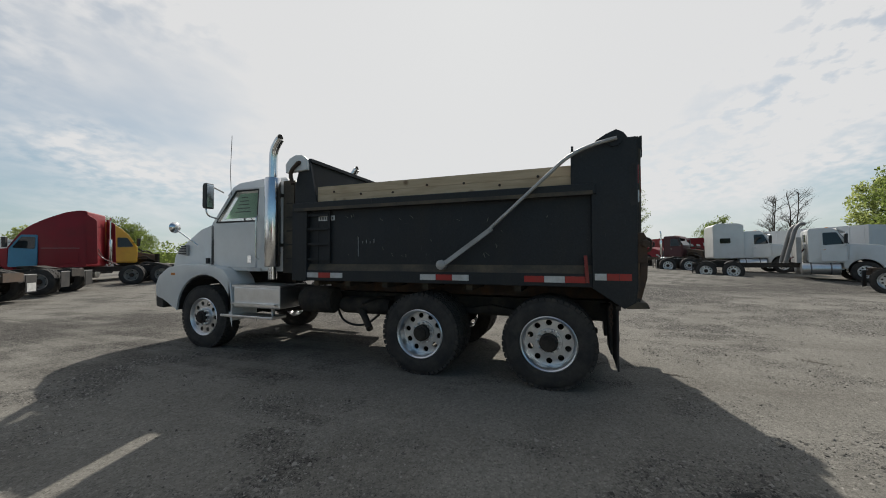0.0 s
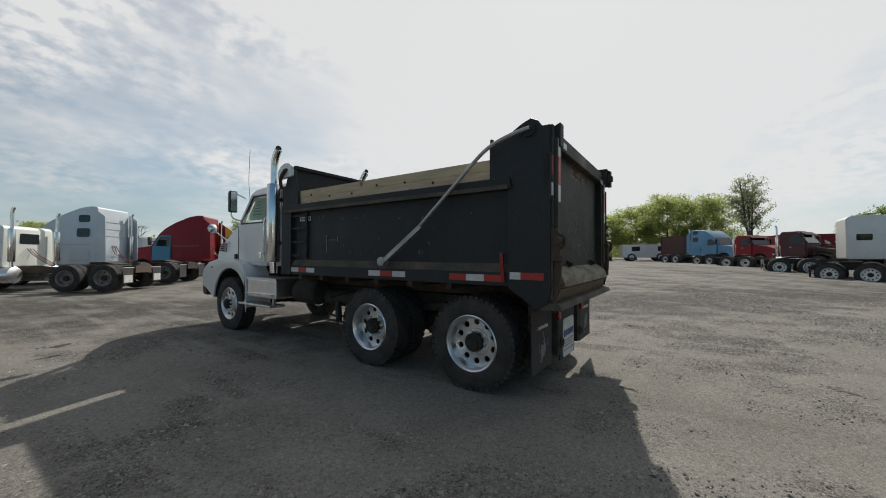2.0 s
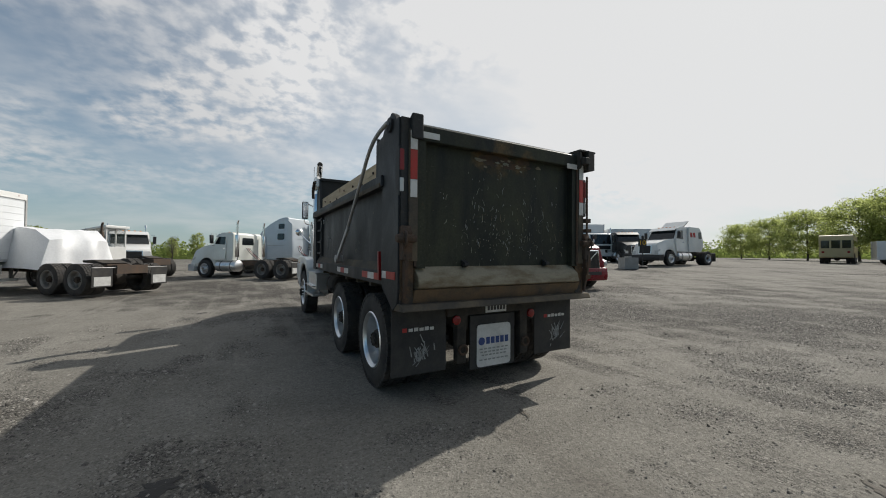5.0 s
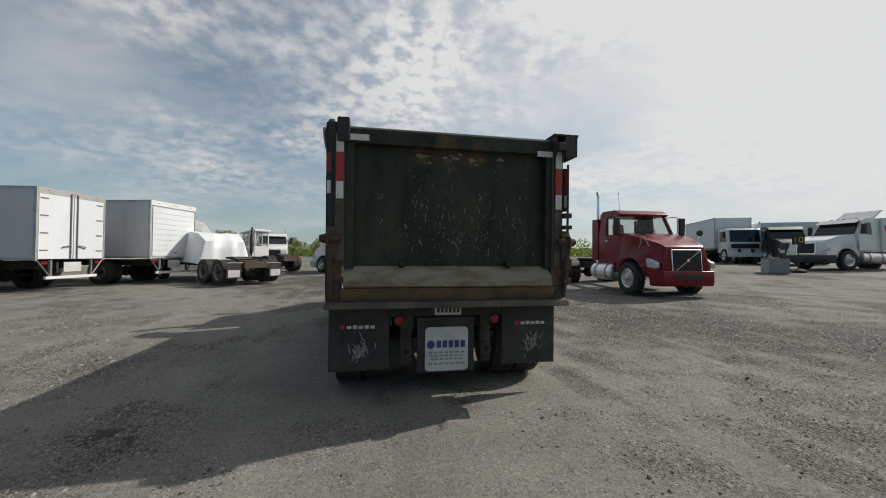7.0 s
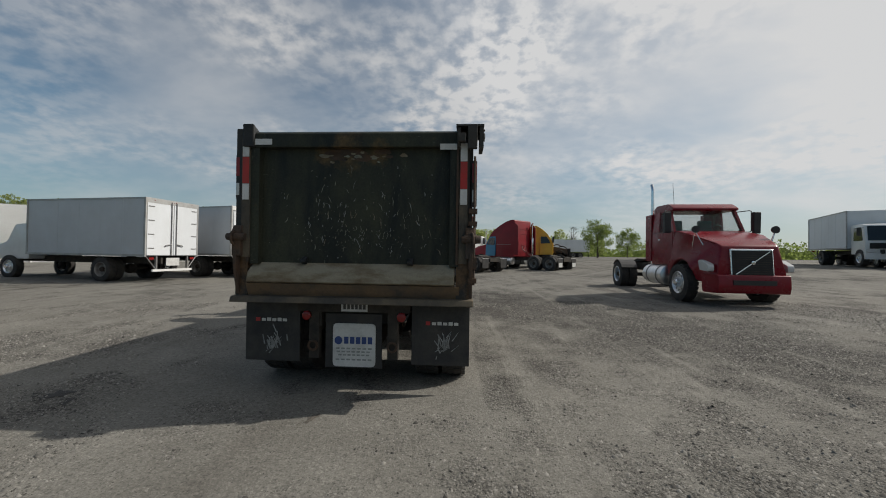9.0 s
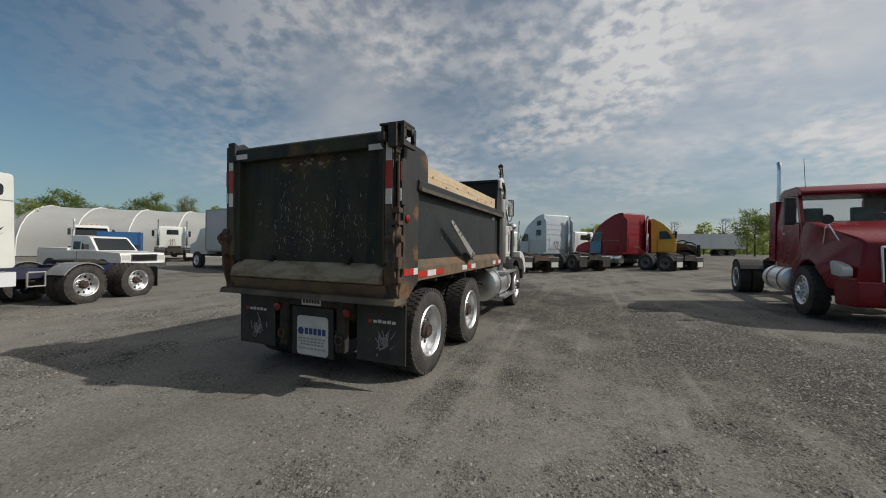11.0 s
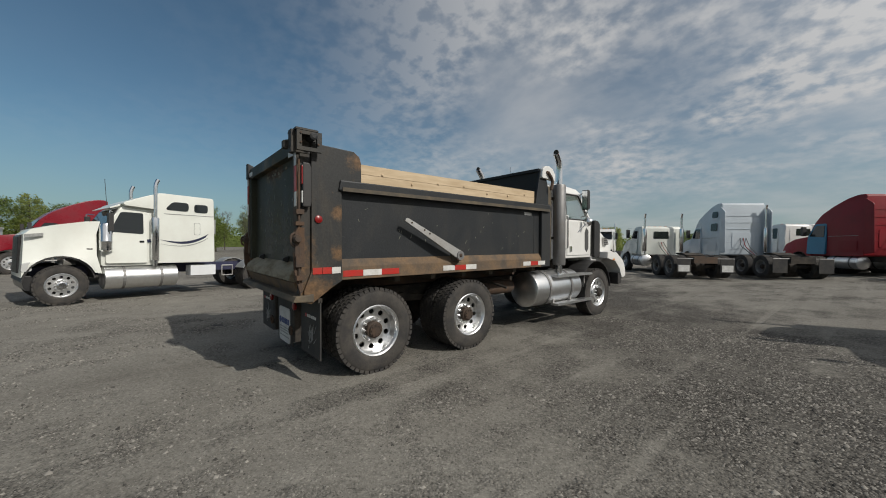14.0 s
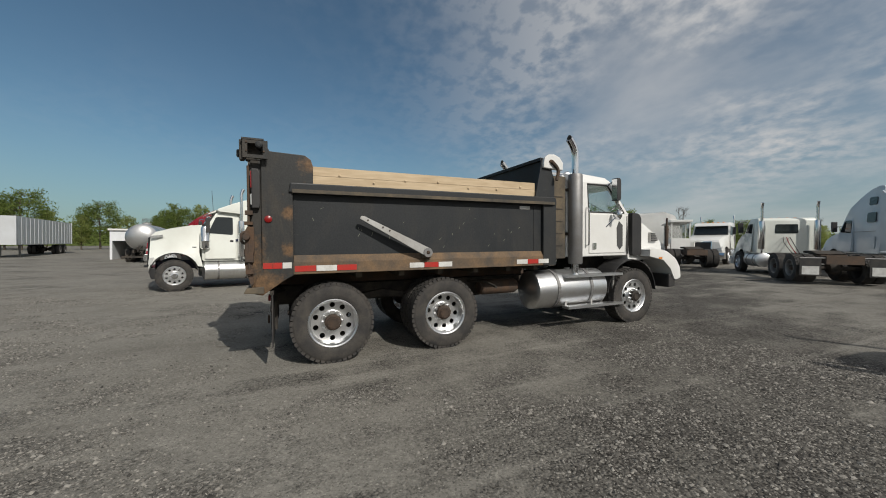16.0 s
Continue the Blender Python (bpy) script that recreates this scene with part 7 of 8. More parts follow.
# white long-nose sleeper facing the road
def white_sleeper():
    root = thing("truck_tractor", "white long-nose sleeper tractor with dark blue swoosh stripes", "truck tractor", place(-9.0, -4.25, 195, 0.975))
    chassis(root, 5.85, (-5.1, -6.55), 7.2, "navy", True, "black", front_end=0.5)
    quarter_fender(root, -5.1, "dullalu")
    arc = [(0.70 * math.cos(a), 0.58 + 0.72 * math.sin(a)) for a in np.linspace(radians(14), radians(160), 12)]
    prof = arc + [(-0.80, 0.80), (-0.70, 1.3), (-0.72, 1.9), (-0.80, 2.27), (-0.5, 2.25), (0.1, 2.12), (0.5, 1.99), (0.62, 1.86), (0.66, 1.2), (0.68, 0.75)]
    hood = part("hood", prism(prof, -1.12, 1.12, 0.05, 3, lambda y, z: 1 - 0.22 * max(0, min(1, (z - 1.15) / 0.5)) - 0.10 * max(0, min(1, (y - 0.1) / 0.6))), "cream", root, "tall white hood with flared fenders", smooth=35)
    part("arch_lining", prism([(0.69 * math.cos(a), 0.58 + 0.71 * math.sin(a)) for a in np.linspace(0.1, 3.0, 11)] + [(0.66 * math.cos(a), 0.58 + 0.68 * math.sin(a)) for a in np.linspace(3.0, 0.1, 11)], -1.05, 1.05, 0), "black", hood)
    part("grille", prism([(0.64, 0.85), (0.72, 0.85), (0.69, 1.8), (0.62, 1.85)], -0.48, 0.48, 0.02), "grille", hood)
    part("bumper", prism(rounded([(0.45, 0.42), (0.62, 0.42), (0.66, 0.6), (0.64, 0.80), (0.5, 0.80)], 0.04), -0.98, 0.98, 0.03), "blackpaint", root)
    for s in (-1, 1):
        part("headlamp", prism(rounded([(0.5, 0.92), (0.69, 0.9), (0.67, 1.12), (0.52, 1.16)], 0.04), s * 0.93 - 0.1, s * 0.93 + 0.12, 0.02), "lens_clear", hood)
        part("hood_latch", box(s * 0.98 - 0.02, s * 0.98 + 0.03, -0.62, -0.5, 1.42, 1.5, 0.006), "black", hood)
        part("cowl_gap", prism([(-0.78, 1.3), (-0.9, 1.3), (-0.9, 2.15), (-0.80, 2.22)], s * 0.9 - 0.1, s * 0.9 + 0.1, 0.01), "black", root)
    day_cab(root, "cream", -2.1, -0.78, 2.82, x=1.1, visor=False)
    part("visor", prism([(-1.2, 2.74), (-0.98, 2.66), (-0.97, 2.68), (-1.22, 2.82)], -1.0, 1.0, 0.006), "cream", root)
    prof = rounded([(-3.65, 1.05), (-2.02, 1.05), (-2.02, 2.7), (-1.25, 2.76), (-1.22, 2.84), (-1.75, 3.08), (-2.1, 3.22), (-3.6, 3.2)], 0.08)
    sl = part("sleeper", prism(prof, -1.2, 1.2, 0.05, 3), "cream", root, smooth=40)
    for s in (-1, 1):
        side_pane(sl, s, 1.2, [(-2.22, 2.72), (-2.42, 2.98), (-2.86, 2.98), (-2.86, 2.70)], "darkglass", "window", 0.1, 0.03)
        side_pane(sl, s, 1.2, [(-3.02, 2.69), (-3.02, 2.96), (-3.42, 2.96), (-3.42, 2.69)], "darkglass", "window", 0.09, 0.03)
        part("belt_seam", box(s * 1.2 - 0.008, s * 1.2 + 0.008, -3.6, -2.2, 2.58, 2.6, 0.003), "ink_grey", sl)
        part("rear_mirror_post", tube([(s * 1.0, -3.7, 2.0), (s * 1.0, -3.7, 2.5)], 0.05, 8), "dullalu", sl)
        side_pane(sl, s, 1.2, [(-3.02, 1.95), (-3.02, 2.35), (-3.2, 2.35), (-3.2, 1.95)], "ink_grey", "locker_door", 0.05, 0.012)
        side_pane(sl, s, 1.203, [(-3.03, 1.96), (-3.03, 2.34), (-3.19, 2.34), (-3.19, 1.96)], "cream", "locker_door", 0.05, 0.012)
        for k, (dz, mat) in enumerate(((0.0, "ink_navy"), (-0.13, "ink_grey"))):
            n = 14
            up = [(-2.1 - 1.35 * i / n, 1.78 + dz - 0.07 * math.sin(math.pi * i / n) + 0.22 * (i / n) ** 3) for i in range(n + 1)]
            dn = [(y, z - (0.085 if k == 0 else 0.03) * math.sin(math.pi * min(1, 0.25 + 0.75 * (1 - i / n)))) for i, (y, z) in enumerate(up)][::-1]
            part("stripe", slab([(s * 1.2045, y, z) for y, z in up + dn[1:]], 0.004), mat, sl)
        side_pane(root, s, 1.118, [(-0.72, 1.62), (-0.72, 1.64), (-1.9, 1.79), (-1.9, 1.70), (-1.1, 1.67)], "ink_navy", "stripe", 0.01, 0.012)
        stack(root, s * 1.2, -1.98, 0.95, 3.62)
        tank(root, s, -2.6, -0.82, "alu", 0.34, 0.66)
        part("air_cleaner", lathe([(0.1, 1.42), (0.14, 1.46), (0.14, 1.66), (0.15, 1.68), (0.15, 1.72), (0.14, 1.74), (0.14, 2.12), (0.11, 2.2), (0.05, 2.22)], 20, (s * 1.2, -0.86, 0), 'z'), "chrome", root, smooth=40)
        part("side_box", box(s * 0.95 - 0.2, s * 0.95 + 0.2, -3.7, -2.95, 0.62, 0.95, 0.015), "box", root)
        part("step_frame", tube([(s * 1.15, -3.9, 0.92), (s * 1.15, -3.9, 0.58), (s * 1.15, -4.25, 0.58), (s * 1.15, -4.25, 0.92), (s * 1.15, -3.9, 0.92)], 0.025, 8), "dullalu", root)
        part("hood_mark", slab([(s * 0.93, 0.3, 1.82), (s * 0.93, 0.62, 1.78), (s * 0.93, 0.62, 1.86), (s * 0.93, 0.3, 1.9)], 0.05), "ink_grey", root)
    part("aerial", tube([(1.12, -1.4, 2.0), (1.15, -1.3, 3.75)], 0.008, 5), "black", root)


white_sleeper()

# the row along the far side of the yard
tractor("white day cab tractor with yellow wheel hubs and a white flap", place(-3.75, 21.7, 43.5, 0.985), "cream", "day", 4.95, "brownframe", False, "white", bumper="white", roof=2.65, stacks=(-1, 1), group="row of parked tractors")
tractor("pale blue and white high-roof sleeper tractor with side windows", place(-1.5, 25.2, 43, 0.985), "paleblue", "aero", 5.95, "frame", False, "black", stacks=(1,), group="row of parked tractors")
tractor("faded red high-roof sleeper tractor with a blue door", place(3.5, 26.2, 45, 0.99), "redmat", "aero", 5.95, "frame", False, "white", door="door_blue", upper=False, stacks=(1,), group="row of parked tractors")
tractor("yellow high-roof sleeper tractor with its hood missing, engine bare", place(9.3, 26.3, -97, 0.985), "yellow", "aero", 5.6, "frame", False, "white", hood=False, upper=False, stacks=(-1,), back=-3.2, top=3.45, tanks="dullalu", group="row of parked tractors")
tractor("white day cab tractor behind the sleepers", place(1.1, 30.5, 46, 1.0), "white", "day", 4.9, "frame", False, None, stacks=(1,), group="row of parked tractors")
tractor("white day cab tractor with green tinted windscreen", place(-9.0, 26.0, 197, 1.0), "white", "day", 4.9, "frame", False, None, stacks=(-1, 1), group="row of parked tractors")


# tractor shrouded in white sheeting
def wrapped_tractor():
    root = thing("truck_tractor", "tractor with its cab shrouded in white tarpaulin, rear frame bare", "truck tractor", place(-10.8, 16.5, 47, 0.98))
    chassis(root, 5.4, (-4.75, -6.05), 6.75, "brownframe", False, "white")
    rng = random.Random(5)
    prof = [(-4.3, 1.0), (-4.2, 1.9), (-3.6, 2.3), (-2.6, 2.35), (-1.6, 2.15), (-0.6, 1.95), (0.6, 1.75), (1.2, 1.3), (1.25, 0.9)]
    bm = bmesh.new()
    rows = []
    for y, z in prof:
        row = []
        for k in range(9):
            x = -1.2 + 2.4 * k / 8
            edge = abs(x) > 1.1
            row.append(bm.verts.new((x + rng.uniform(-0.03, 0.03), y + rng.uniform(-0.08, 0.08), (0.85 if edge else z) + rng.uniform(-0.05, 0.05))))
        rows.append(row)
    for a, b in zip(rows, rows[1:]):
        for k in range(8):
            bm.faces.new((a[k], a[k + 1], b[k + 1], b[k]))
    bmesh.ops.subdivide_edges(bm, edges=bm.edges[:], cuts=1, use_grid_fill=True, smooth=0.3)
    part("tarpaulin", bm, "wrap", root, "sagging white tarpaulin", smooth=50)
    part("cab_block", box(-0.95, 0.95, -3.6, -1.2, 0.95, 1.9, 0.05), "white", root)


wrapped_tractor()


def yard_tractor():
    root = thing("yard_tractor", "white narrow yard tractor with tall glazed cab", "truck tractor", place(-10.0, 23.5, 52, 1.02))
    chassis(root, 3.4, (-3.4,), 4.3, "brownframe", False, None)
    cab = part("cab", box(-0.2, 0.9, -0.9, 0.5, 0.95, 1.7, 0.03), "white", root)
    part("cab_roof", prism([(-1.0, 2.75), (0.7, 2.6), (0.75, 2.66), (-1.0, 2.9)], -0.3, 1.0, 0.03), "white", root)
    for x in (-0.17, 0.87):
        for y in (-0.87, -0.2, 0.47):
            part("cab_post", box(x - 0.03, x + 0.03, y - 0.03, y + 0.03, 1.68, 2.75, 0.006), "white", cab)
        part("cab_window", box(x - 0.006, x + 0.006, -0.84, 0.44, 1.72, 2.7, 0), "glass", cab)
    part("cab_window", box(-0.14, 0.84, 0.46, 0.475, 1.72, 2.62, 0), "glass", cab)
    part("cab_window", box(-0.14, 0.84, -0.885, -0.87, 1.72, 2.72, 0), "glass", cab)
    part("engine_cover", box(-0.95, -0.25, -0.9, 0.8, 0.9, 1.35, 0.05), "white", root)
    stack(root, -0.5, -1.0, 1.0, 3.0, True, "brownframe")


yard_tractor()


# box trucks with their backs to the yard
def box_truck(label, m, length, doors, cab="day", width=1.25, z0=1.15, z1=3.62, side="boxgrey", cover="white"):
    """The rear of the box stands at y = 0, the truck faces +y."""
    root = thing("box_truck", label, "box truck", m)
    body = part("box", box(-width, width, 0, length, z0, z1, 0.02), side, root, "flat white panelled box")
    for x in (-width, width):
        part("corner_post", box(x - 0.035, x + 0.035, -0.03, 0.07, z0 - 0.05, z1 + 0.01, 0.01), "dullalu", body)
        part("corner_post", box(x - 0.025, x + 0.025, length - 0.06, length + 0.02, z0 - 0.03, z1 + 0.01, 0.01), "dullalu", body)
        part("top_trim", box(x - 0.02, x + 0.02, 0, length, z1 - 0.06, z1 + 0.015, 0.006), "dullalu", body)
        part("bottom_trim", box(x - 0.02, x + 0.02, 0, length, z0 - 0.03, z0 + 0.06, 0.006), "dullalu", body)
        for i in range(1, int(length / 1.2)):
            part("side_seam", box(x - 0.006, x + 0.006, i * 1.2 - 0.012, i * 1.2 + 0.012, z0 + 0.06, z1 - 0.06, 0.002), side, body)
    part("rear_header", box(-width, width, -0.035, 0.02, z1 - 0.2, z1 + 0.012, 0.01), "dullalu" if doors == "swing" else "white", body)
    if doors == "swing":
        for s in (-1, 1):
            d = part("rear_door", box(min(s * 0.02, s * (width - 0.05)), max(s * 0.02, s * (width - 0.05)), -0.03, 0.0, z0 + 0.02, z1 - 0.06, 0.01), "box", root, "white swing door")
            for z in (z0 + 0.3, z0 + 0.9, z0 + 1.5, z0 + 2.1):
                part("hinge", box(s * (width - 0.22) - 0.13, s * (width - 0.22) + 0.13, -0.045, -0.03, z, z + 0.04, 0.004), "steel", d)
            part("lock_rod", tube([(s * 0.12, -0.06, z0), (s * 0.12, -0.06, z1 - 0.1)], 0.02, 8), "steel", d)
            part("lock_handle", tube(bent([(s * 0.12, -0.07, z0 + 0.5), (s * 0.4, -0.09, z0 + 0.46), (s * 0.42, -0.05, z0 + 0.4)], 0.05), 0.022, 8), "steel", d)
    else:
        d = new("roller_door")
        d.parent = root
        n = 9
        for i in range(n):
            a, b = z0 + 0.08 + (z1 - z0 - 0.35) * i / n, z0 + 0.08 + (z1 - z0 - 0.35) * (i + 1) / n
            part("door_slat", box(-width + 0.1, width - 0.1, -0.03, 0.0, a, b - 0.008, 0.006), "box", d)
        part("door_handle", box(-0.1, 0.12, -0.05, -0.03, z0 + 0.2, z0 + 0.25, 0.006), "steel", d)
    for x in (-0.9, -0.1, 0.0, 0.1, 0.9):
        part("marker_lamp", box(x - 0.018, x + 0.018, -0.05, -0.03, z1 - 0.09, z1 - 0.07, 0.003), "lens_red", root)
    # frame, underride bar, wheels
    for s in (-1, 1):
        part("frame_rail", box(s * 0.42 - 0.04, s * 0.42 + 0.04, 0.1, length + 2.2, 0.78, 1.05, 0.008), "frame", root)
        part("guard_post", prism([(-0.02, 0.5), (0.06, 0.5), (0.06, 1.12), (-0.02, 1.12)], s * 0.75 - 0.035, s * 0.75 + 0.035, 0.005), "steel", root)
        part("guard_brace", tube([(s * 0.75, 0.0, 0.52), (s * 1.2, 0.0, 1.1)], 0.025, 8), "steel", root)
        part("tail_lamp", box(s * 0.98 - 0.1, s * 0.98 + 0.1, -0.02, 0.0, 0.98, 1.08, 0.006), "lens_red", root)
    part("guard_bar", box(-0.95, 0.95, -0.05, 0.03, 0.46, 0.56, 0.01), "white", root)
    part("rear_plate", box(-0.32, 0.32, -0.03, 0.0, 0.7, 1.05, 0.006), "plate", root)
    axle_wheels(root, 2.35, True, False)
    fy = length + 1.3
    for s in (-1, 1):
        wheel(root, s, s * 1.15, fy, "front", bright=False)
    return root, fy


r1, fy = box_truck("white box truck with rear swing doors and tail guard", place(-11.7, 10.5, 82, 0.98), 6.6, "swing")
part("cab", prism(rounded([(6.8, 0.9), (8.9, 0.9), (8.95, 1.5), (8.2, 1.7), (7.7, 2.5), (6.8, 2.6)], 0.1), -1.05, 1.05, 0.04), "white", r1, smooth=35)
r2, fy = box_truck("white box truck with a roller door and bumper guard", place(-9.9, 13.5, 75.5, 0.985), 6.2, "roll")
part("cab", prism(rounded([(6.4, 0.9), (8.5, 0.9), (8.55, 1.5), (7.8, 1.7), (7.3, 2.5), (6.4, 2.6)], 0.1), -1.05, 1.05, 0.04), "white", r2, smooth=35)


def cabover():
    root, fy = box_truck("white cab-over box truck with a tall plain box", place(30.2, 25.2, 153.5, 0.99), 6.4, "roll", side="box")
    cab = part("cab", prism(rounded([(6.55, 0.75), (8.25, 0.75), (8.3, 1.55), (8.1, 2.55), (7.9, 2.65), (6.55, 2.65)], 0.1), -1.1, 1.1, 0.04), "white", root, smooth=35)
    part("windscreen", slab([(-0.98, 8.315, 1.6), (0.98, 8.315, 1.6), (0.95, 8.13, 2.5), (-0.95, 8.13, 2.5)], 0.02), "darkglass", cab)
    part("grille", box(-0.9, 0.9, 8.26, 8.31, 1.1, 1.45, 0.01), "grille", cab)
    part("bumper", box(-1.12, 1.12, 8.15, 8.38, 0.45, 0.85, 0.03), "white", cab)
    for s in (-1, 1):
        part("headlamp", box(s * 0.85 - 0.18, s * 0.85 + 0.18, 8.28, 8.34, 0.88, 1.06, 0.02), "lens_clear", cab)
        side_pane(cab, s, 1.1, [(6.9, 1.6), (6.95, 2.45), (7.85, 2.45), (8.05, 1.6)], "darkglass", "window", 0.08, 0.03)
        part("mirror", box(s * 1.32 - 0.08, s * 1.32 + 0.08, 8.1, 8.18, 1.9, 2.4, 0.02), "black", cab)
        part("mirror_arm", tube([(s * 1.1, 8.1, 2.4), (s * 1.32, 8.14, 2.35)], 0.012, 6), "black", cab)


cabover()

# trucks along the sunny side
def white_logo_tractor():
    root = tractor("white tractor with a sleeper box and red logo shapes", place(24.0, 11.3, 85, 0.985), "white", "day", 4.2, "frame", True, "black", tandem=False, bumper="black", stacks=())
    prof = rounded([(-3.75, 1.35), (-3.5, 1.0), (-2.05, 1.0), (-2.05, 2.88), (-3.3, 2.83), (-3.5, 2.6), (-3.75, 1.9)], 0.08)
    sl = part("sleeper", prism(prof, -1.15, 1.15, 0.05, 3), "white", root, smooth=40)
    part("roof_fairing", prism(rounded([(-1.9, 2.8), (-1.7, 2.8), (-2.45, 3.35), (-2.55, 3.33)], 0.03), -0.85, 0.85, 0.02), "white", root)
    for s in (-1, 1):
        for k, y in enumerate((-2.5, -2.85)):
            part("print_shape", slab([(s * 1.152, y, 2.1), (s * 1.152, y + 0.26, 2.1), (s * 1.152, y + 0.34, 2.45), (s * 1.152, y + 0.08, 2.45)], 0.006), "ink_red", sl)
        side_pane(sl, s, 1.15, [(-3.55, 2.0), (-3.55, 2.5), (-3.2, 2.5), (-3.2, 2.0)], "darkglass", "window", 0.06, 0.03)


white_logo_tractor()
tractor("light blue high-roof sleeper tractor with hood", place(39.5, -5.5, 139, 0.99), "blue", "aero", 5.9, "frame", True, "black", bumper="blue", stacks=(1,), top=3.6, group="sunny side tractors")


def kenworth():
    root = tractor("white long-nose day cab tractor with a slanted stack guard", place(19.65, -14.3, 163, 0.99), "white", "day", 5.9, "frame", True, "black", bumper="chrome", hoodtop=1.75, stacks=(), tanks="alu", group="sunny side tractors")
    quarter_fender(root, -5.24, "black")
    quarter_fender(root, -6.56, "black")
    for s in (-1, 1):
        part("stack_guard", tube(bent([(s * 0.9, -2.95, 1.0), (s * 0.9, -2.5, 2.9), (s * 0.9, -2.3, 3.15), (s * 0.9, -2.1, 3.12)], 0.2), 0.10, 12), "steel", root, smooth=40)
    part("rack", box(-0.95, 0.95, -2.5, -2.3, 1.0, 2.4, 0.03), "dullalu", root)


kenworth()


def mid_sleeper():
    root = tractor("white mid-roof sleeper tractor with a square side window", place(24.9, -13.0, 176.5, 0.98), "white", "day", 5.9, "frame", True, "black", stacks=(1,), group="sunny side tractors")
    sl = part("sleeper", prism(rounded([(-3.8, 1.0), (-2.05, 1.0), (-2.05, 3.3), (-2.4, 3.42), (-3.5, 3.45), (-3.8, 3.3)], 0.12), -1.15, 1.15, 0.05, 3), "white", root, smooth=40)
    for s in (-1, 1):
        side_pane(sl, s, 1.15, [(-3.4, 2.05), (-3.4, 2.4), (-2.8, 2.4), (-2.8, 2.05)], "darkglass", "window", 0.06, 0.03)


mid_sleeper()
tractor("red and white hooded tractor facing the yard", place(35.5, -7.6, 138, 0.95), "redmat", "day", 5.2, "frame", True, "black", stacks=(1,), group="sunny side tractors")
tractor("black day cab tractor beside the cab-over truck", place(27.5, 15.5, 146, 0.98), "blackpaint", "day", 5.0, "frame", False, None, bumper="black", stacks=(1,), group="sunny side tractors")
tractor("white high-roof sleeper tractor at the back of the yard", place(29.0, 19.5, 150, 0.95), "white", "aero", 5.9, "frame", False, None, stacks=(1,), group="sunny side tractors")
tractor("dark red derelict tractor with bare engine and bright wheel rims", place(30.5, -9.8, 150, 0.97), "maroon", "day", 4.9, "brownframe", True, "black", hood=False, stacks=(1,), group="sunny side tractors")
tractor("dark tractor with its bare tandem frame toward the yard", place(9.4, -16.95, 140.5, 0.98), "maroon", "day", 5.9, "brownframe", True, "black", stacks=(1,), group="sunny side tractors")

# trucks behind the white sleeper
tractor("dark red aerodynamic sleeper tractor with a dark window", place(-22.0, -7.5, 195, 1.0), "red", "aero", 5.8, "frame", True, "black", stacks=(1,), upper=False, group="far side tractors")
tractor("white day cab tractor with tall exhaust, seen from behind", place(-32.0, 16.3, 62, 1.0), "cream", "day", 4.9, "frame", False, "white", stacks=(-1, 1), group="far side tractors")
tractor("white day cab tractor near the fabric hall", place(-34.0, 11.6, 250, 1.0), "white", "day", 4.9, "frame", False, None, stacks=(1,), group="far side tractors")


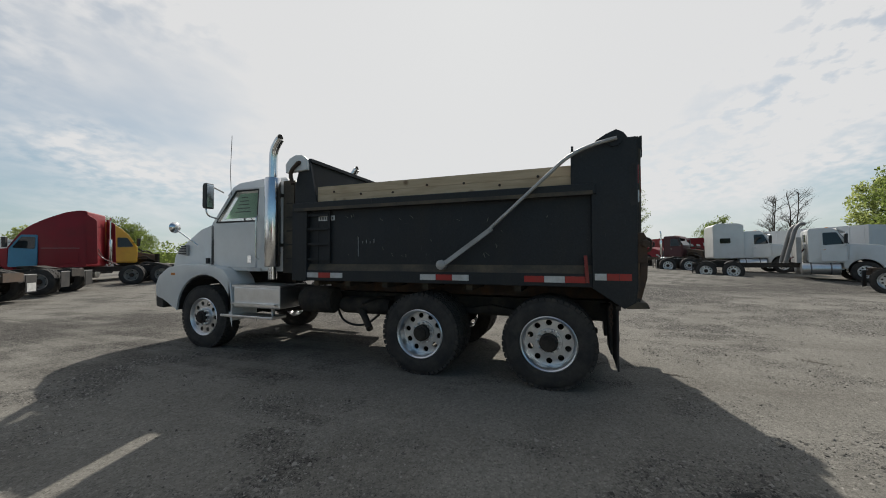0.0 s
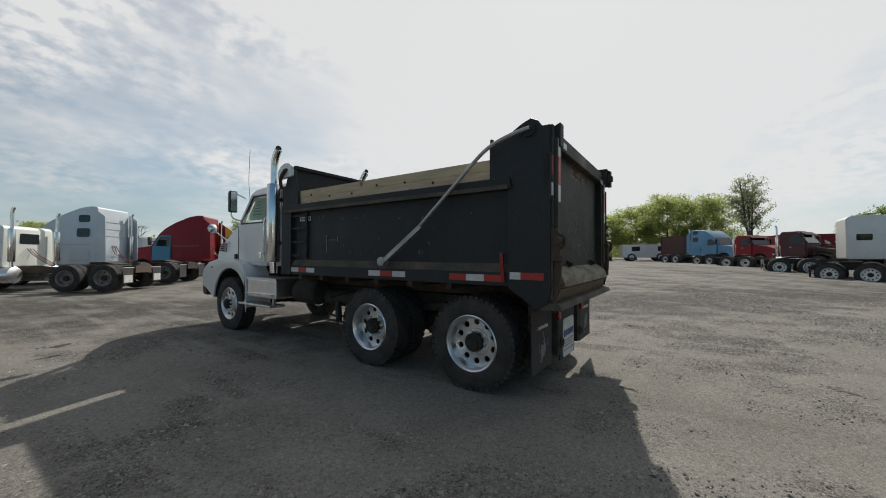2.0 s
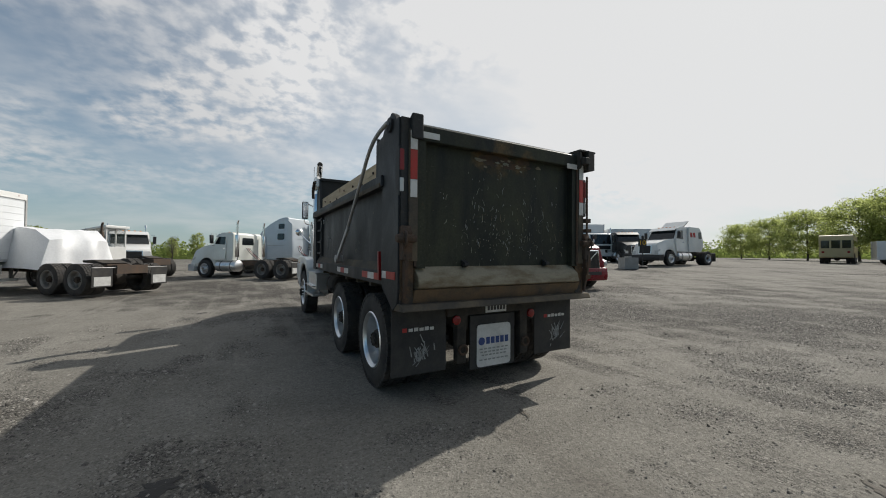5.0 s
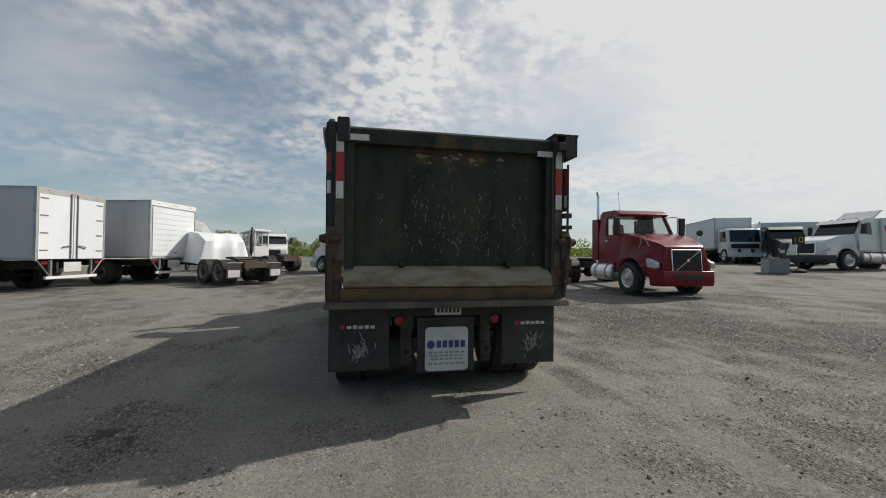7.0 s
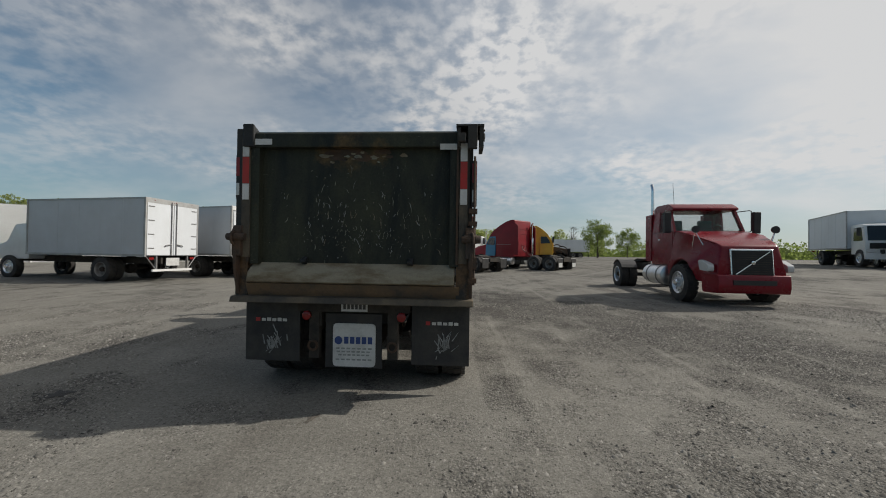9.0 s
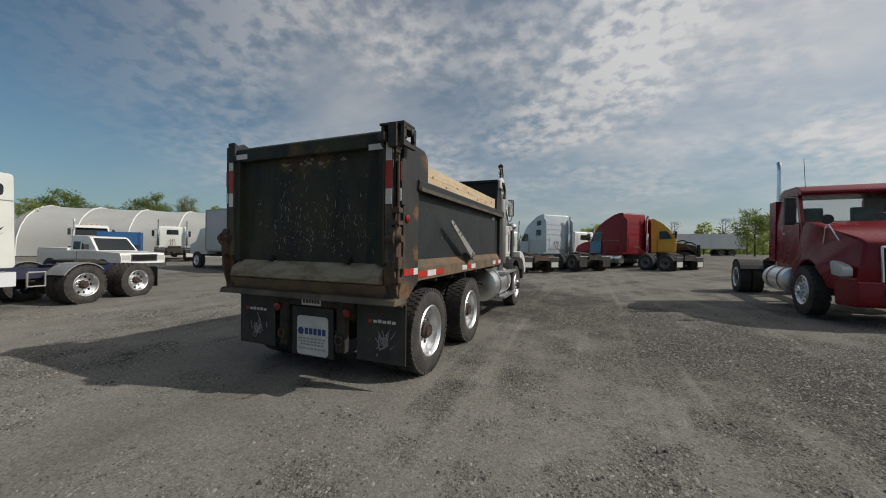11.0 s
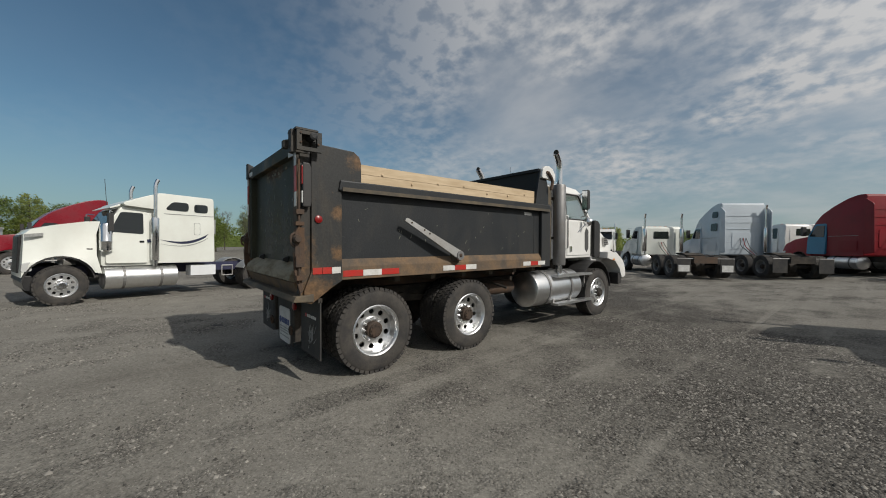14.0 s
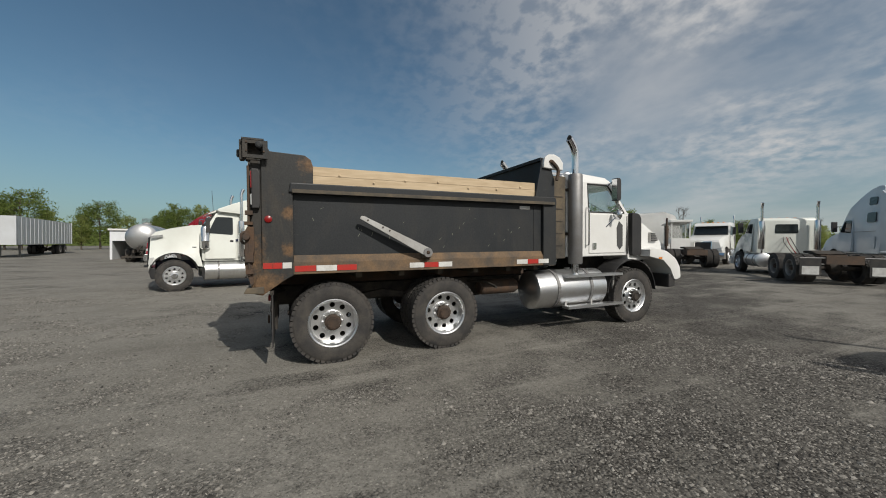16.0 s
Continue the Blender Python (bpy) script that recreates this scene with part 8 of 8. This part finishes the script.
def pickup(label, m, paint):
    root = thing("pickup_truck", label, "pickup truck", m)
    low = rounded([(-3.9, 0.55), (1.0, 0.5), (1.06, 0.95), (0.98, 1.16), (-0.5, 1.24), (-3.95, 1.22)], 0.06)
    body = part("body", prism(low, -0.98, 0.98, 0.06, 3), paint, root, smooth=40)
    top = rounded([(-2.05, 1.1), (-0.45, 1.2), (-1.0, 1.84), (-1.2, 1.9), (-1.95, 1.9), (-2.05, 1.8)], 0.06)
    cab = part("cab", prism(top, -0.88, 0.88, 0.05, 3, lambda y, z: 1 - 0.14 * max(0, z - 1.2)), paint, root, smooth=40)
    part("windscreen", slab([(-0.78, -0.49, 1.26), (0.78, -0.49, 1.26), (0.70, -0.96, 1.80), (-0.70, -0.96, 1.80)], 0.02), "darkglass", cab)
    part("load_bed", box(-0.82, 0.82, -3.8, -2.2, 1.215, 1.228, 0.004), "frame", body)
    for s in (-1, 1):
        side_pane(cab, s, 0.865, [(-0.72, 1.28), (-1.05, 1.78), (-1.42, 1.78), (-1.42, 1.28)], "darkglass", "window", 0.05, 0.02, 0.12, 1.2)
        side_pane(cab, s, 0.865, [(-1.5, 1.28), (-1.5, 1.78), (-1.92, 1.78), (-1.92, 1.28)], "darkglass", "window", 0.05, 0.02, 0.12, 1.2)
        for y in (0.0, -3.1):
            w = new("wheel")
            w.parent = root
            w.matrix_basis = pose(s * 1.0, y, 0.4, 0, 0, 180 if s > 0 else 0) @ Matrix.Scale(0.75, 4)
            shared("tyre", TYRE_FAR, w)
            shared("rim", RIM_DULL, w)
            part("wheel_arch", lathe([(0.46, s * 0.97), (0.46, s * 0.99)], 20, (0, y, 0.42)), "black", body)
        part("bed_rail", box(s * 0.9 - 0.06, s * 0.9 + 0.06, -3.9, -2.1, 1.2, 1.34, 0.02), paint, body)
        part("mirror", box(s * 1.1 - 0.1, s * 1.1 + 0.1, -0.85, -0.75, 1.3, 1.52, 0.02), "black", cab)
        part("headlamp", box(s * 0.78 - 0.16, s * 0.78 + 0.16, 0.98, 1.06, 0.86, 1.06, 0.02), "lens_clear", body)
        part("door_seam", box(s * 0.985 - 0.004, s * 0.985 + 0.004, -1.5, -1.485, 0.6, 1.2, 0), "ink_dark", body)
    part("tail_gate", box(-0.9, 0.9, -3.94, -3.86, 0.7, 1.34, 0.02), paint, body)
    part("grille", box(-0.58, 0.58, 1.0, 1.075, 0.80, 1.10, 0.02), "chrome", body)
    part("grille_mesh", box(-0.5, 0.5, 1.07, 1.085, 0.84, 1.06, 0.005), "grille", body)
    part("bumper", box(-0.98, 0.98, 0.98, 1.14, 0.48, 0.70, 0.03), "chrome", body)


pickup("white pickup truck with chrome grille and bumper", place(-16.0, 5.1, -80, 0.96), "white")


# ---- sheds, containers, signs ----
def fabric_hall():
    root = thing("fabric_hall", "long white fabric arch shelter with ribbed bays", "shelter", pose(-47.8, 14.5, gz(-47.8, 14.5), 0, 0, -48))
    n = 14
    prof = [(5.2 * math.cos(a), 5.0 * math.sin(a) ** 0.8) for a in np.linspace(0, math.pi, n)]

    def skin(rows):
        bm = bmesh.new()
        rows = [[bm.verts.new((x * k, y, z * k)) for x, z in prof] for y, k in rows]
        for a, c in zip(rows, rows[1:]):
            for k in range(n - 1):
                bm.faces.new((a[k], a[k + 1], c[k + 1], c[k]))
        bmesh.ops.solidify(bm, geom=bm.faces[:], thickness=0.05)
        return bm

    for b in range(9):
        y0 = 4.0 * b
        part("roof_bay", skin(((y0, 1.0), (y0 + 1.0, 0.982), (y0 + 2.0, 0.976), (y0 + 3.0, 0.982), (y0 + 4.0, 1.0))), "fabric", root, smooth=40)
        part("rib", tube([(5.22 * math.cos(a), y0, 5.02 * math.sin(a) ** 0.8) for a in np.linspace(0.0, math.pi, n)], 0.05, 6), "fabric", root)
    for y, d in ((0.0, -1), (36.0, 1)):
        part("end_wall", skin(((y, 1.0), (y + 0.9 * d, 0.93), (y + 1.4 * d, 0.7), (y + 1.5 * d, 0.02))), "fabric", root, smooth=40)


fabric_hall()


def crate(name, label, category, m, sx, sy, sz, mat, z0=0.0, ribs=0, doors=False, feet=False):
    root = thing(name, label, category, m)
    body = part("body", box(-sx / 2, sx / 2, -sy / 2, sy / 2, z0, z0 + sz, 0.03), mat, root)
    for x in (-1, 1):
        for y in (-1, 1):
            part("corner_post", box(x * sx / 2 - 0.05, x * sx / 2 + 0.05, y * sy / 2 - 0.05, y * sy / 2 + 0.05, z0 - 0.02, z0 + sz + 0.02, 0.012), mat, body)
    for s in (-1, 1):
        for i in range(ribs):
            y = -sy / 2 + sy * (i + 0.5) / ribs
            part("rib", box(s * sx / 2 - 0.02, s * sx / 2 + 0.02, y - sy / ribs * 0.25, y + sy / ribs * 0.25, z0 + 0.08, z0 + sz - 0.08, 0.01), mat, body)
    if doors:
        for s in (-1, 1):
            part("door", box(s * sx / 4 - sx / 4 + 0.04, s * sx / 4 + sx / 4 - 0.04, -sy / 2 - 0.03, -sy / 2, z0 + 0.06, z0 + sz - 0.06, 0.01), mat, body)
    if feet:
        for y in (-sy * 0.36, -sy * 0.25):
            axle_wheels(root, y, True, False, outer=1.2)
        for s in (-1, 1):
            part("landing_leg", box(s * 0.6 - 0.06, s * 0.6 + 0.06, sy * 0.3, sy * 0.3 + 0.12, 0.0, z0, 0.01), "steel", root)
    return root


crate("skip_container", "dark blue open-top roll-off container", "container", place(-28.3, 10.8, 60), 2.2, 2.6, 1.9, "tarpblue", 0.3, 6)
crate("semi_trailer", "long silver-grey ribbed semi trailer on wheels", "semi trailer", pose(-44, -24.5, gz(-44, -24.5), 0, 0, -80), 2.5, 15.5, 2.5, "boxgrey", 1.1, 16, True, True)
crate("semi_trailer", "white dry van semi trailer behind the yard", "semi trailer", place(18.0, 62, 100), 2.5, 12.0, 2.2, "box", 1.15, 10, True, True)
crate("semi_trailer", "white dry van semi trailer beside the tractors", "semi trailer", place(31.0, 18.2, 60), 2.4, 4.5, 2.1, "box", 1.1, 8, True, True)
red = crate("semi_trailer", "faded red semi trailer with pale lettering shapes", "semi trailer", place(41.0, -11.5, 14), 2.4, 6.0, 2.0, "redmat", 1.0, 0, True, True)
for s in (-1, 1):
    for k in range(7):
        y = -2.5 + 0.68 * k
        part("print_shape", slab([(s * 1.23, y, 2.1), (s * 1.23, y + 0.36, 2.12), (s * 1.23, y + 0.44, 2.34 + 0.14 * (k % 2)), (s * 1.23, y + 0.1, 2.3)], 0.01), "tape_white", red)
crate("cargo_box", "dark maroon cargo box beside the blue tractor", "cargo box", place(45.5, -1.2, 139), 2.3, 3.0, 2.1, "maroon", 0.9, 0, True, False)
van = crate("camper_van", "white camper van with plain sides", "van", place(50, 3.0, 20), 2.2, 5.4, 1.7, "white", 0.5, 0, False, False)
for s in (-1, 1):
    for y in (-1.9, 1.2):
        part("window", box(s * 1.1 - 0.02, s * 1.1 + 0.02, y - 0.5, y + 0.5, 1.35, 1.95, 0.01), "darkglass", van)
for y in (-1.7, 1.7):
    axle_wheels(van, y, True, False, outer=1.1)
crate("dump_bed", "white ribbed trailer box with red headboard", "trailer", place(27.0, -16.5, 118), 2.5, 6.5, 1.9, "box", 1.2, 9, True, True)


def garage():
    root = thing("shed", "small white flat-roofed shed with an open doorway", "shed", place(-34.4, -12.3, 92, 1.0))
    for s in (-1, 1):
        part("wall", box(s * 1.7 - 0.08, s * 1.7 + 0.08, -2.5, 2.5, 0, 2.5, 0.01), "box", root)
    part("wall", box(-1.62, 1.62, 2.4, 2.5, 0, 2.4, 0.01), "box", root)
    part("front_header", box(-1.62, 1.62, -2.5, -2.38, 1.55, 2.4, 0.01), "box", root)
    part("roof", box(-1.85, 1.85, -2.65, 2.6, 2.42, 2.56, 0.02), "white", root)


garage()


def tank_trailer():
    root = thing("tank_trailer", "stainless steel tank trailer with pipework at its end", "tank trailer", place(-27.0, -10.3, 97, 0.95))
    part("barrel", lathe([(0.3, -0.15), (0.8, -0.05), (1.0, 0.15), (1.02, 0.5), (1.02, 7.5), (0.8, 7.9), (0.3, 8.0)], 36, (0, -1.0, 1.95), 'y'), "tanksteel", root, "bright stainless barrel", smooth=40)
    for y in (0.3, 2.5, 4.7):
        part("hoop", lathe([(1.03, y - 0.04), (1.06, y - 0.04), (1.06, y + 0.04), (1.03, y + 0.04)], 32, (0, 0, 1.95), 'y', close=True), "steel", root)
    part("manhole", lathe([(0.3, 2.9), (0.3, 3.1), (0.2, 3.15)], 18, (0, 1.0, 0), 'z'), "dullalu", root)
    for s in (-1, 1):
        part("frame_rail", box(s * 0.45 - 0.05, s * 0.45 + 0.05, -1.2, 6.8, 0.75, 1.0, 0.01), "frame", root)
    rng = random.Random(2)
    for i in range(9):
        x, z = rng.uniform(-0.8, 0.8), rng.uniform(0.5, 1.2)
        part("pipe", tube(bent([(x, -1.1, z), (x + rng.uniform(-0.3, 0.3), -1.35, z + 0.1), (x + rng.uniform(-0.3, 0.3), -1.25, z - 0.3)], 0.1), 0.05, 8), "frame", root)
    part("rear_bumper", box(-1.1, 1.1, -1.45, -1.3, 0.4, 0.55, 0.02), "frame", root)
    axle_wheels(root, 1.0, True, False)
    axle_wheels(root, 2.3, True, False)


tank_trailer()


def blocks():
    for i, (x, y, yaw, sx, sy, sz) in enumerate(((-24.1, -7.0, 80, 1.2, 0.6, 0.9), (19.5, 10.5, 50, 1.5, 0.8, 0.75))):
        root = thing("concrete_block", "weathered pale concrete block on the gravel", "concrete block", place(x, y, yaw))
        part("block", box(-sx / 2, sx / 2, -sy / 2, sy / 2, 0, sz, 0.03), "concrete", root)
        part("lifting_key", box(-sx * 0.3, sx * 0.3, -0.1, 0.1, sz, sz + 0.08, 0.02), "concrete", root)
        if i == 0:
            for k in (-0.35, 0.4):
                part("foot", lathe([(0.22, 0.0), (0.24, 0.05), (0.2, 0.12)], 14, (k, -0.5, 0), 'z'), "plate", root)


blocks()


def lot_sign():
    root = thing("lot_sign", "black sign plate with yellow number on a post", "sign", place(20.6, 10.2, -58))
    part("post", tube([(0, 0, 0.1), (0, 0, 2.0)], 0.03, 10), "black", root)
    part("base", lathe([(0.3, 0.0), (0.32, 0.1), (0.15, 0.2)], 18, (0, 0, 0), 'z'), "rubber", root)
    plate = part("plate", box(-0.24, 0.24, -0.045, -0.032, 1.45, 1.95, 0.005), "black", root)
    cu = bpy.data.curves.new("number", 'FONT')
    cu.body = "10"
    cu.size, cu.extrude, cu.align_x = 0.42, 0.003, 'CENTER'
    tmp = bpy.data.objects.new("number", cu)
    me = bpy.data.meshes.new_from_object(tmp)
    bpy.data.objects.remove(tmp)
    me.materials.append(M["yellow"])
    shared("number", me, plate, pose(0, -0.05, 1.56, 90, 0, 0))


lot_sign()


def school_bus():
    root = thing("bus", "faded tan bus with dark rear windows", "bus", place(52, 8.5, -80, 0.95))
    body = part("body", prism(rounded([(-4.5, 0.6), (4.5, 0.6), (4.5, 2.6), (4.3, 2.95), (-4.3, 2.95), (-4.5, 2.6)], 0.2), -1.2, 1.2, 0.08, 3), "tan", root, smooth=40)
    for s in (-1, 1):
        for i in range(9):
            side_pane(body, s, 1.2, [(-4.1 + i * 0.92, 1.75), (-4.1 + i * 0.92, 2.4), (-3.35 + i * 0.92, 2.4), (-3.35 + i * 0.92, 1.75)], "darkglass", "window", 0.04, 0.02)
    for y in (-4.51, 4.51):
        for x in (-0.75, 0.0, 0.75):
            part("window", box(x - 0.3, x + 0.3, y - 0.02, y + 0.02, 1.6, 2.4, 0.004), "darkglass", body)
    axle_wheels(root, -2.8, True, False)
    for s in (-1, 1):
        wheel(root, s, s * 1.15, 3.0, "front", bright=False)
        part("tail_lamp", box(s * 0.9 - 0.1, s * 0.9 + 0.1, -4.54, -4.5, 1.1, 1.3, 0.01), "lens_red", body)


school_bus()


# ---- trees ----
def tree_meshes(seed, height, spread, leaves, leaf, habit="round"):
    """A trunk with limbs, and a crown of many small leaves: habit round, slim, upright (open, rising limbs) or bare."""
    rng = random.Random(seed)
    bm = bmesh.new()
    stems = 4 if habit == "upright" else (2 if habit == "bare" else 1)
    tips = []
    for k in range(stems):
        a, lean = rng.uniform(0, 6.283) + k * 1.6, (0.0 if stems == 1 else spread * 0.32)
        at = [Vector((lean * f * math.cos(a) + rng.uniform(-0.12, 0.12), lean * f * math.sin(a) + rng.uniform(-0.12, 0.12), height * f)) for f in (0.0, 0.2, 0.45, 0.7, 0.93)]
        at[0] = Vector((0, 0, 0))
        add_tube(bm, at, height * (0.02 if stems == 1 else 0.012), 8, True, height * 0.003)
        for i in range({"round": 34, "slim": 30, "upright": 15, "bare": 20}[habit]):
            f = rng.uniform(0.1 if habit == "slim" else 0.22, 0.9)
            lo = at[min(int(f / 0.233), 3)]
            p0 = lo.lerp(at[min(int(f / 0.233) + 1, 4)], (f / 0.233) % 1.0)
            b = rng.uniform(0, 6.283)
            dome = math.sqrt(max(0.05, 1 - ((f - 0.42) / 0.58) ** 2))
            out = spread * rng.uniform(0.5, 1.0) * dome * (0.55 if stems > 1 else 1.0)
            rise = height * (rng.uniform(0.16, 0.32) if habit in ("upright", "bare") else rng.uniform(0.04, 0.2)) * (1.1 - f)
            p2 = p0 + Vector((out * math.cos(b), out * math.sin(b), rise))
            p1 = p0.lerp(p2, 0.5) + Vector((0, 0, rise * 0.15))
            add_tube(bm, [p0, p1, p2], height * (0.0055 if stems == 1 else 0.004), 5, True, height * 0.001)
            tips += [p1.lerp(p2, t) for t in (0.1, 0.45, 0.75, 1.0)]
            for m in range(4):
                q = p1.lerp(p2, 0.3 + 0.22 * m) + Vector((rng.gauss(0, 1), rng.gauss(0, 1), rng.uniform(0.1, 1.6))) * spread * 0.13
                add_tube(bm, [p1.lerp(p2, 0.25 + 0.2 * m), q], height * 0.0022, 4, False, height * 0.0008)
                tips.append(q)
    if habit in ("round", "slim"):
        # outer sprays close the crown down to near the ground
        for i in range(240):
            w = Vector((rng.gauss(0, 1), rng.gauss(0, 1), rng.gauss(0, 1))).normalized()
            k = rng.uniform(0.62, 1.0) * (1 + 0.16 * math.sin(5 * w.x + 3 * w.z) * math.sin(6 * w.y + 1))
            tips.append(Vector((w.x * spread * k, w.y * spread * k, height * (0.52 + 0.44 * w.z * k))))
    trunk = bpy.data.meshes.new("trunk")
    bm.to_mesh(trunk)
    bm.free()
    trunk.materials.append(M["bark"])
    nrng = np.random.default_rng(seed)
    n = leaves
    tip = np.array([tuple(p) for p in tips])
    w = nrng.normal(0, 1, (n, 3))
    reach = spread * {"round": 0.17, "slim": 0.2, "upright": 0.13, "bare": 0.1}[habit]
    c = tip[nrng.integers(0, len(tip), n)] + w / np.linalg.norm(w, axis=1)[:, None] * (reach * nrng.random(n) ** 0.5)[:, None] * np.array((1, 1, 0.8))
    c = c[(c[:, 2] > height * 0.1) & (c[:, 2] < height * 1.02)]
    n = len(c)
    s = height * nrng.uniform(0.008, 0.018, n)[:, None] * {"bare": 0.25, "upright": 0.6}.get(habit, 1.0)
    u = nrng.normal(0, 1, (n, 3))
    u /= np.linalg.norm(u, axis=1)[:, None]
    v = np.cross(u, nrng.normal(0, 1, (n, 3)))
    v /= np.linalg.norm(v, axis=1)[:, None] + 1e-6
    verts = np.stack([c + s * u, c + s * 0.6 * v, c - s * u, c - s * 0.6 * v], 1).reshape(-1, 3)
    crown = bpy.data.meshes.new("crown")
    crown.from_pydata(verts.tolist(), [], np.arange(4 * n).reshape(n, 4).tolist())
    crown.materials.append(M[leaf])
    return trunk, crown


KINDS = {
    "poplar": ("slim tree in fresh spring leaf", tree_meshes(1, 9, 2.1, 6500, "leaf", "slim")),
    "willow": ("broad willow in yellow-green spring leaf", tree_meshes(2, 9, 4.6, 19000, "leaf")),
    "maple": ("rounded tree in dark green leaf", tree_meshes(3, 7, 2.8, 7500, "leaf_dark")),
    "airy": ("tall airy tree just breaking into pale leaf", tree_meshes(4, 10, 3.2, 6500, "leaf_pale", "upright")),
    "bare": ("bare tree with thin grey branches", tree_meshes(5, 9, 2.8, 2500, "twig", "bare")),
}


def tree(kind, x, y, h, turn=0.0, group="trees round the yard"):
    label, (trunk, crown) = KINDS[kind]
    s = h / {"poplar": 9, "willow": 9, "maple": 7, "airy": 10, "bare": 9}[kind]
    root = thing("tree", label, "tree", pose(x, y, gz(x, y) - 0.05, 0, 0, turn) @ Matrix.Scale(s, 4), group)
    shared("trunk", trunk, root)
    shared("crown", crown, root)


rng = random.Random(11)
# big willows and the tall airy tree on the sunny side
for x, y, h in ((69, 6, 9.6), (67, 1.0, 10.8), (68, -4.0, 10.4), (71, 11, 8.6), (74, 17, 7.8), (78, 23, 7.2), (83, 29, 6.8)):
    tree("willow", x, y, h, 40 * x)
tree("airy", 60, -9.2, 12.6, 20)
tree("poplar", 37, -25.0, 8.4, 50)
tree("maple", 29, -23.5, 8.6, 80)
tree("bare", 38, -18.0, 7.4, 10)
tree("bare", 38, -20.0, 8.0, 90)
tree("maple", 53, -18.5, 6.6, 33)
tree("maple", 22.0, 52, 6.0, 10)
# beyond the row of tractors
for i in range(30):
    x = -62 + 3.4 * i + rng.uniform(-1.4, 1.4)
    y = 92 + rng.uniform(-8, 8) - abs(x + 10) * 0.25
    tree(rng.choice(("poplar", "poplar", "maple", "bare", "willow")), x, y, rng.uniform(5.0, 8.0), rng.uniform(0, 360))
# behind the box trucks and the fabric hall
for i in range(16):
    a = radians(118 + 4.0 * i)
    r = 62 + rng.uniform(-6, 8)
    tree(rng.choice(("maple", "poplar", "bare", "airy", "maple")), r * math.cos(a), r * math.sin(a), rng.uniform(5.5, 8.8), rng.uniform(0, 360))
# the wood to the west
for i in range(26):
    y = 18 - 2.6 * i + rng.uniform(-1, 1)
    x = -76 + rng.uniform(-9, 9) + 0.1 * i
    tree(rng.choice(("poplar", "poplar", "poplar", "bare", "maple")), x, y, rng.uniform(5.6, 9.2), rng.uniform(0, 360))
for x, y, h, k in ((-50, 3.5, 6.2, "maple"), (-49, 9.6, 7.2, "bare"), (-47, 12.5, 5.8, "poplar"), (-52, -1.0, 5.2, "poplar")):
    tree(k, x, y, h, 30 * x)


def far_woods():
    """A low belt of woodland all round, beyond the single trees."""
    nrng = np.random.default_rng(9)
    verts, faces = [], []
    for i in range(56000):
        a = nrng.uniform(0, 2 * math.pi)
        r = nrng.uniform(118, 150)
        top = 5.0 + 3.5 * noise.noise(Vector((math.cos(a) * 9, math.sin(a) * 9, 0))) + 2.0 * noise.noise(Vector((math.cos(a) * 40, math.sin(a) * 40, 5)))
        z = 0.9 + max(1.5, top) * nrng.random() ** 0.7
        c = np.array((r * math.cos(a), r * math.sin(a), z))
        s = nrng.uniform(0.14, 0.44)
        u = nrng.normal(0, 1, 3)
        u /= np.linalg.norm(u)
        v = np.cross(u, nrng.normal(0, 1, 3))
        v /= np.linalg.norm(v) + 1e-6
        o = len(verts)
        verts += [tuple(c + s * u), tuple(c + s * 0.8 * v), tuple(c - s * u), tuple(c - s * 0.8 * v)]
        faces.append((o, o + 1, o + 2, o + 3))
    # the closed mass of the wood behind the outer leaves
    seg = 720
    o = len(verts)
    for i in range(seg):
        a = 2 * math.pi * i / seg
        top = 5.0 + 3.5 * noise.noise(Vector((math.cos(a) * 9, math.sin(a) * 9, 0))) + 2.0 * noise.noise(Vector((math.cos(a) * 40, math.sin(a) * 40, 5)))
        top = max(1.5, top) * 0.62 + 0.9 * noise.noise(Vector((math.cos(a) * 130, math.sin(a) * 130, 2)))
        verts += [(141 * math.cos(a), 141 * math.sin(a), 0.0), (144 * math.cos(a), 144 * math.sin(a), 0.9 + top)]
    for i in range(seg):
        k = (i + 1) % seg
        faces.append((o + 2 * i, o + 2 * k, o + 2 * k + 1, o + 2 * i + 1))
    me = bpy.data.meshes.new("far_woods")
    me.from_pydata(verts, [], faces)
    me.materials.append(M["leaf_dark"])
    tagged(new("far_woods", me), "distant belt of green woodland", "woods", kind="stuff")


far_woods()
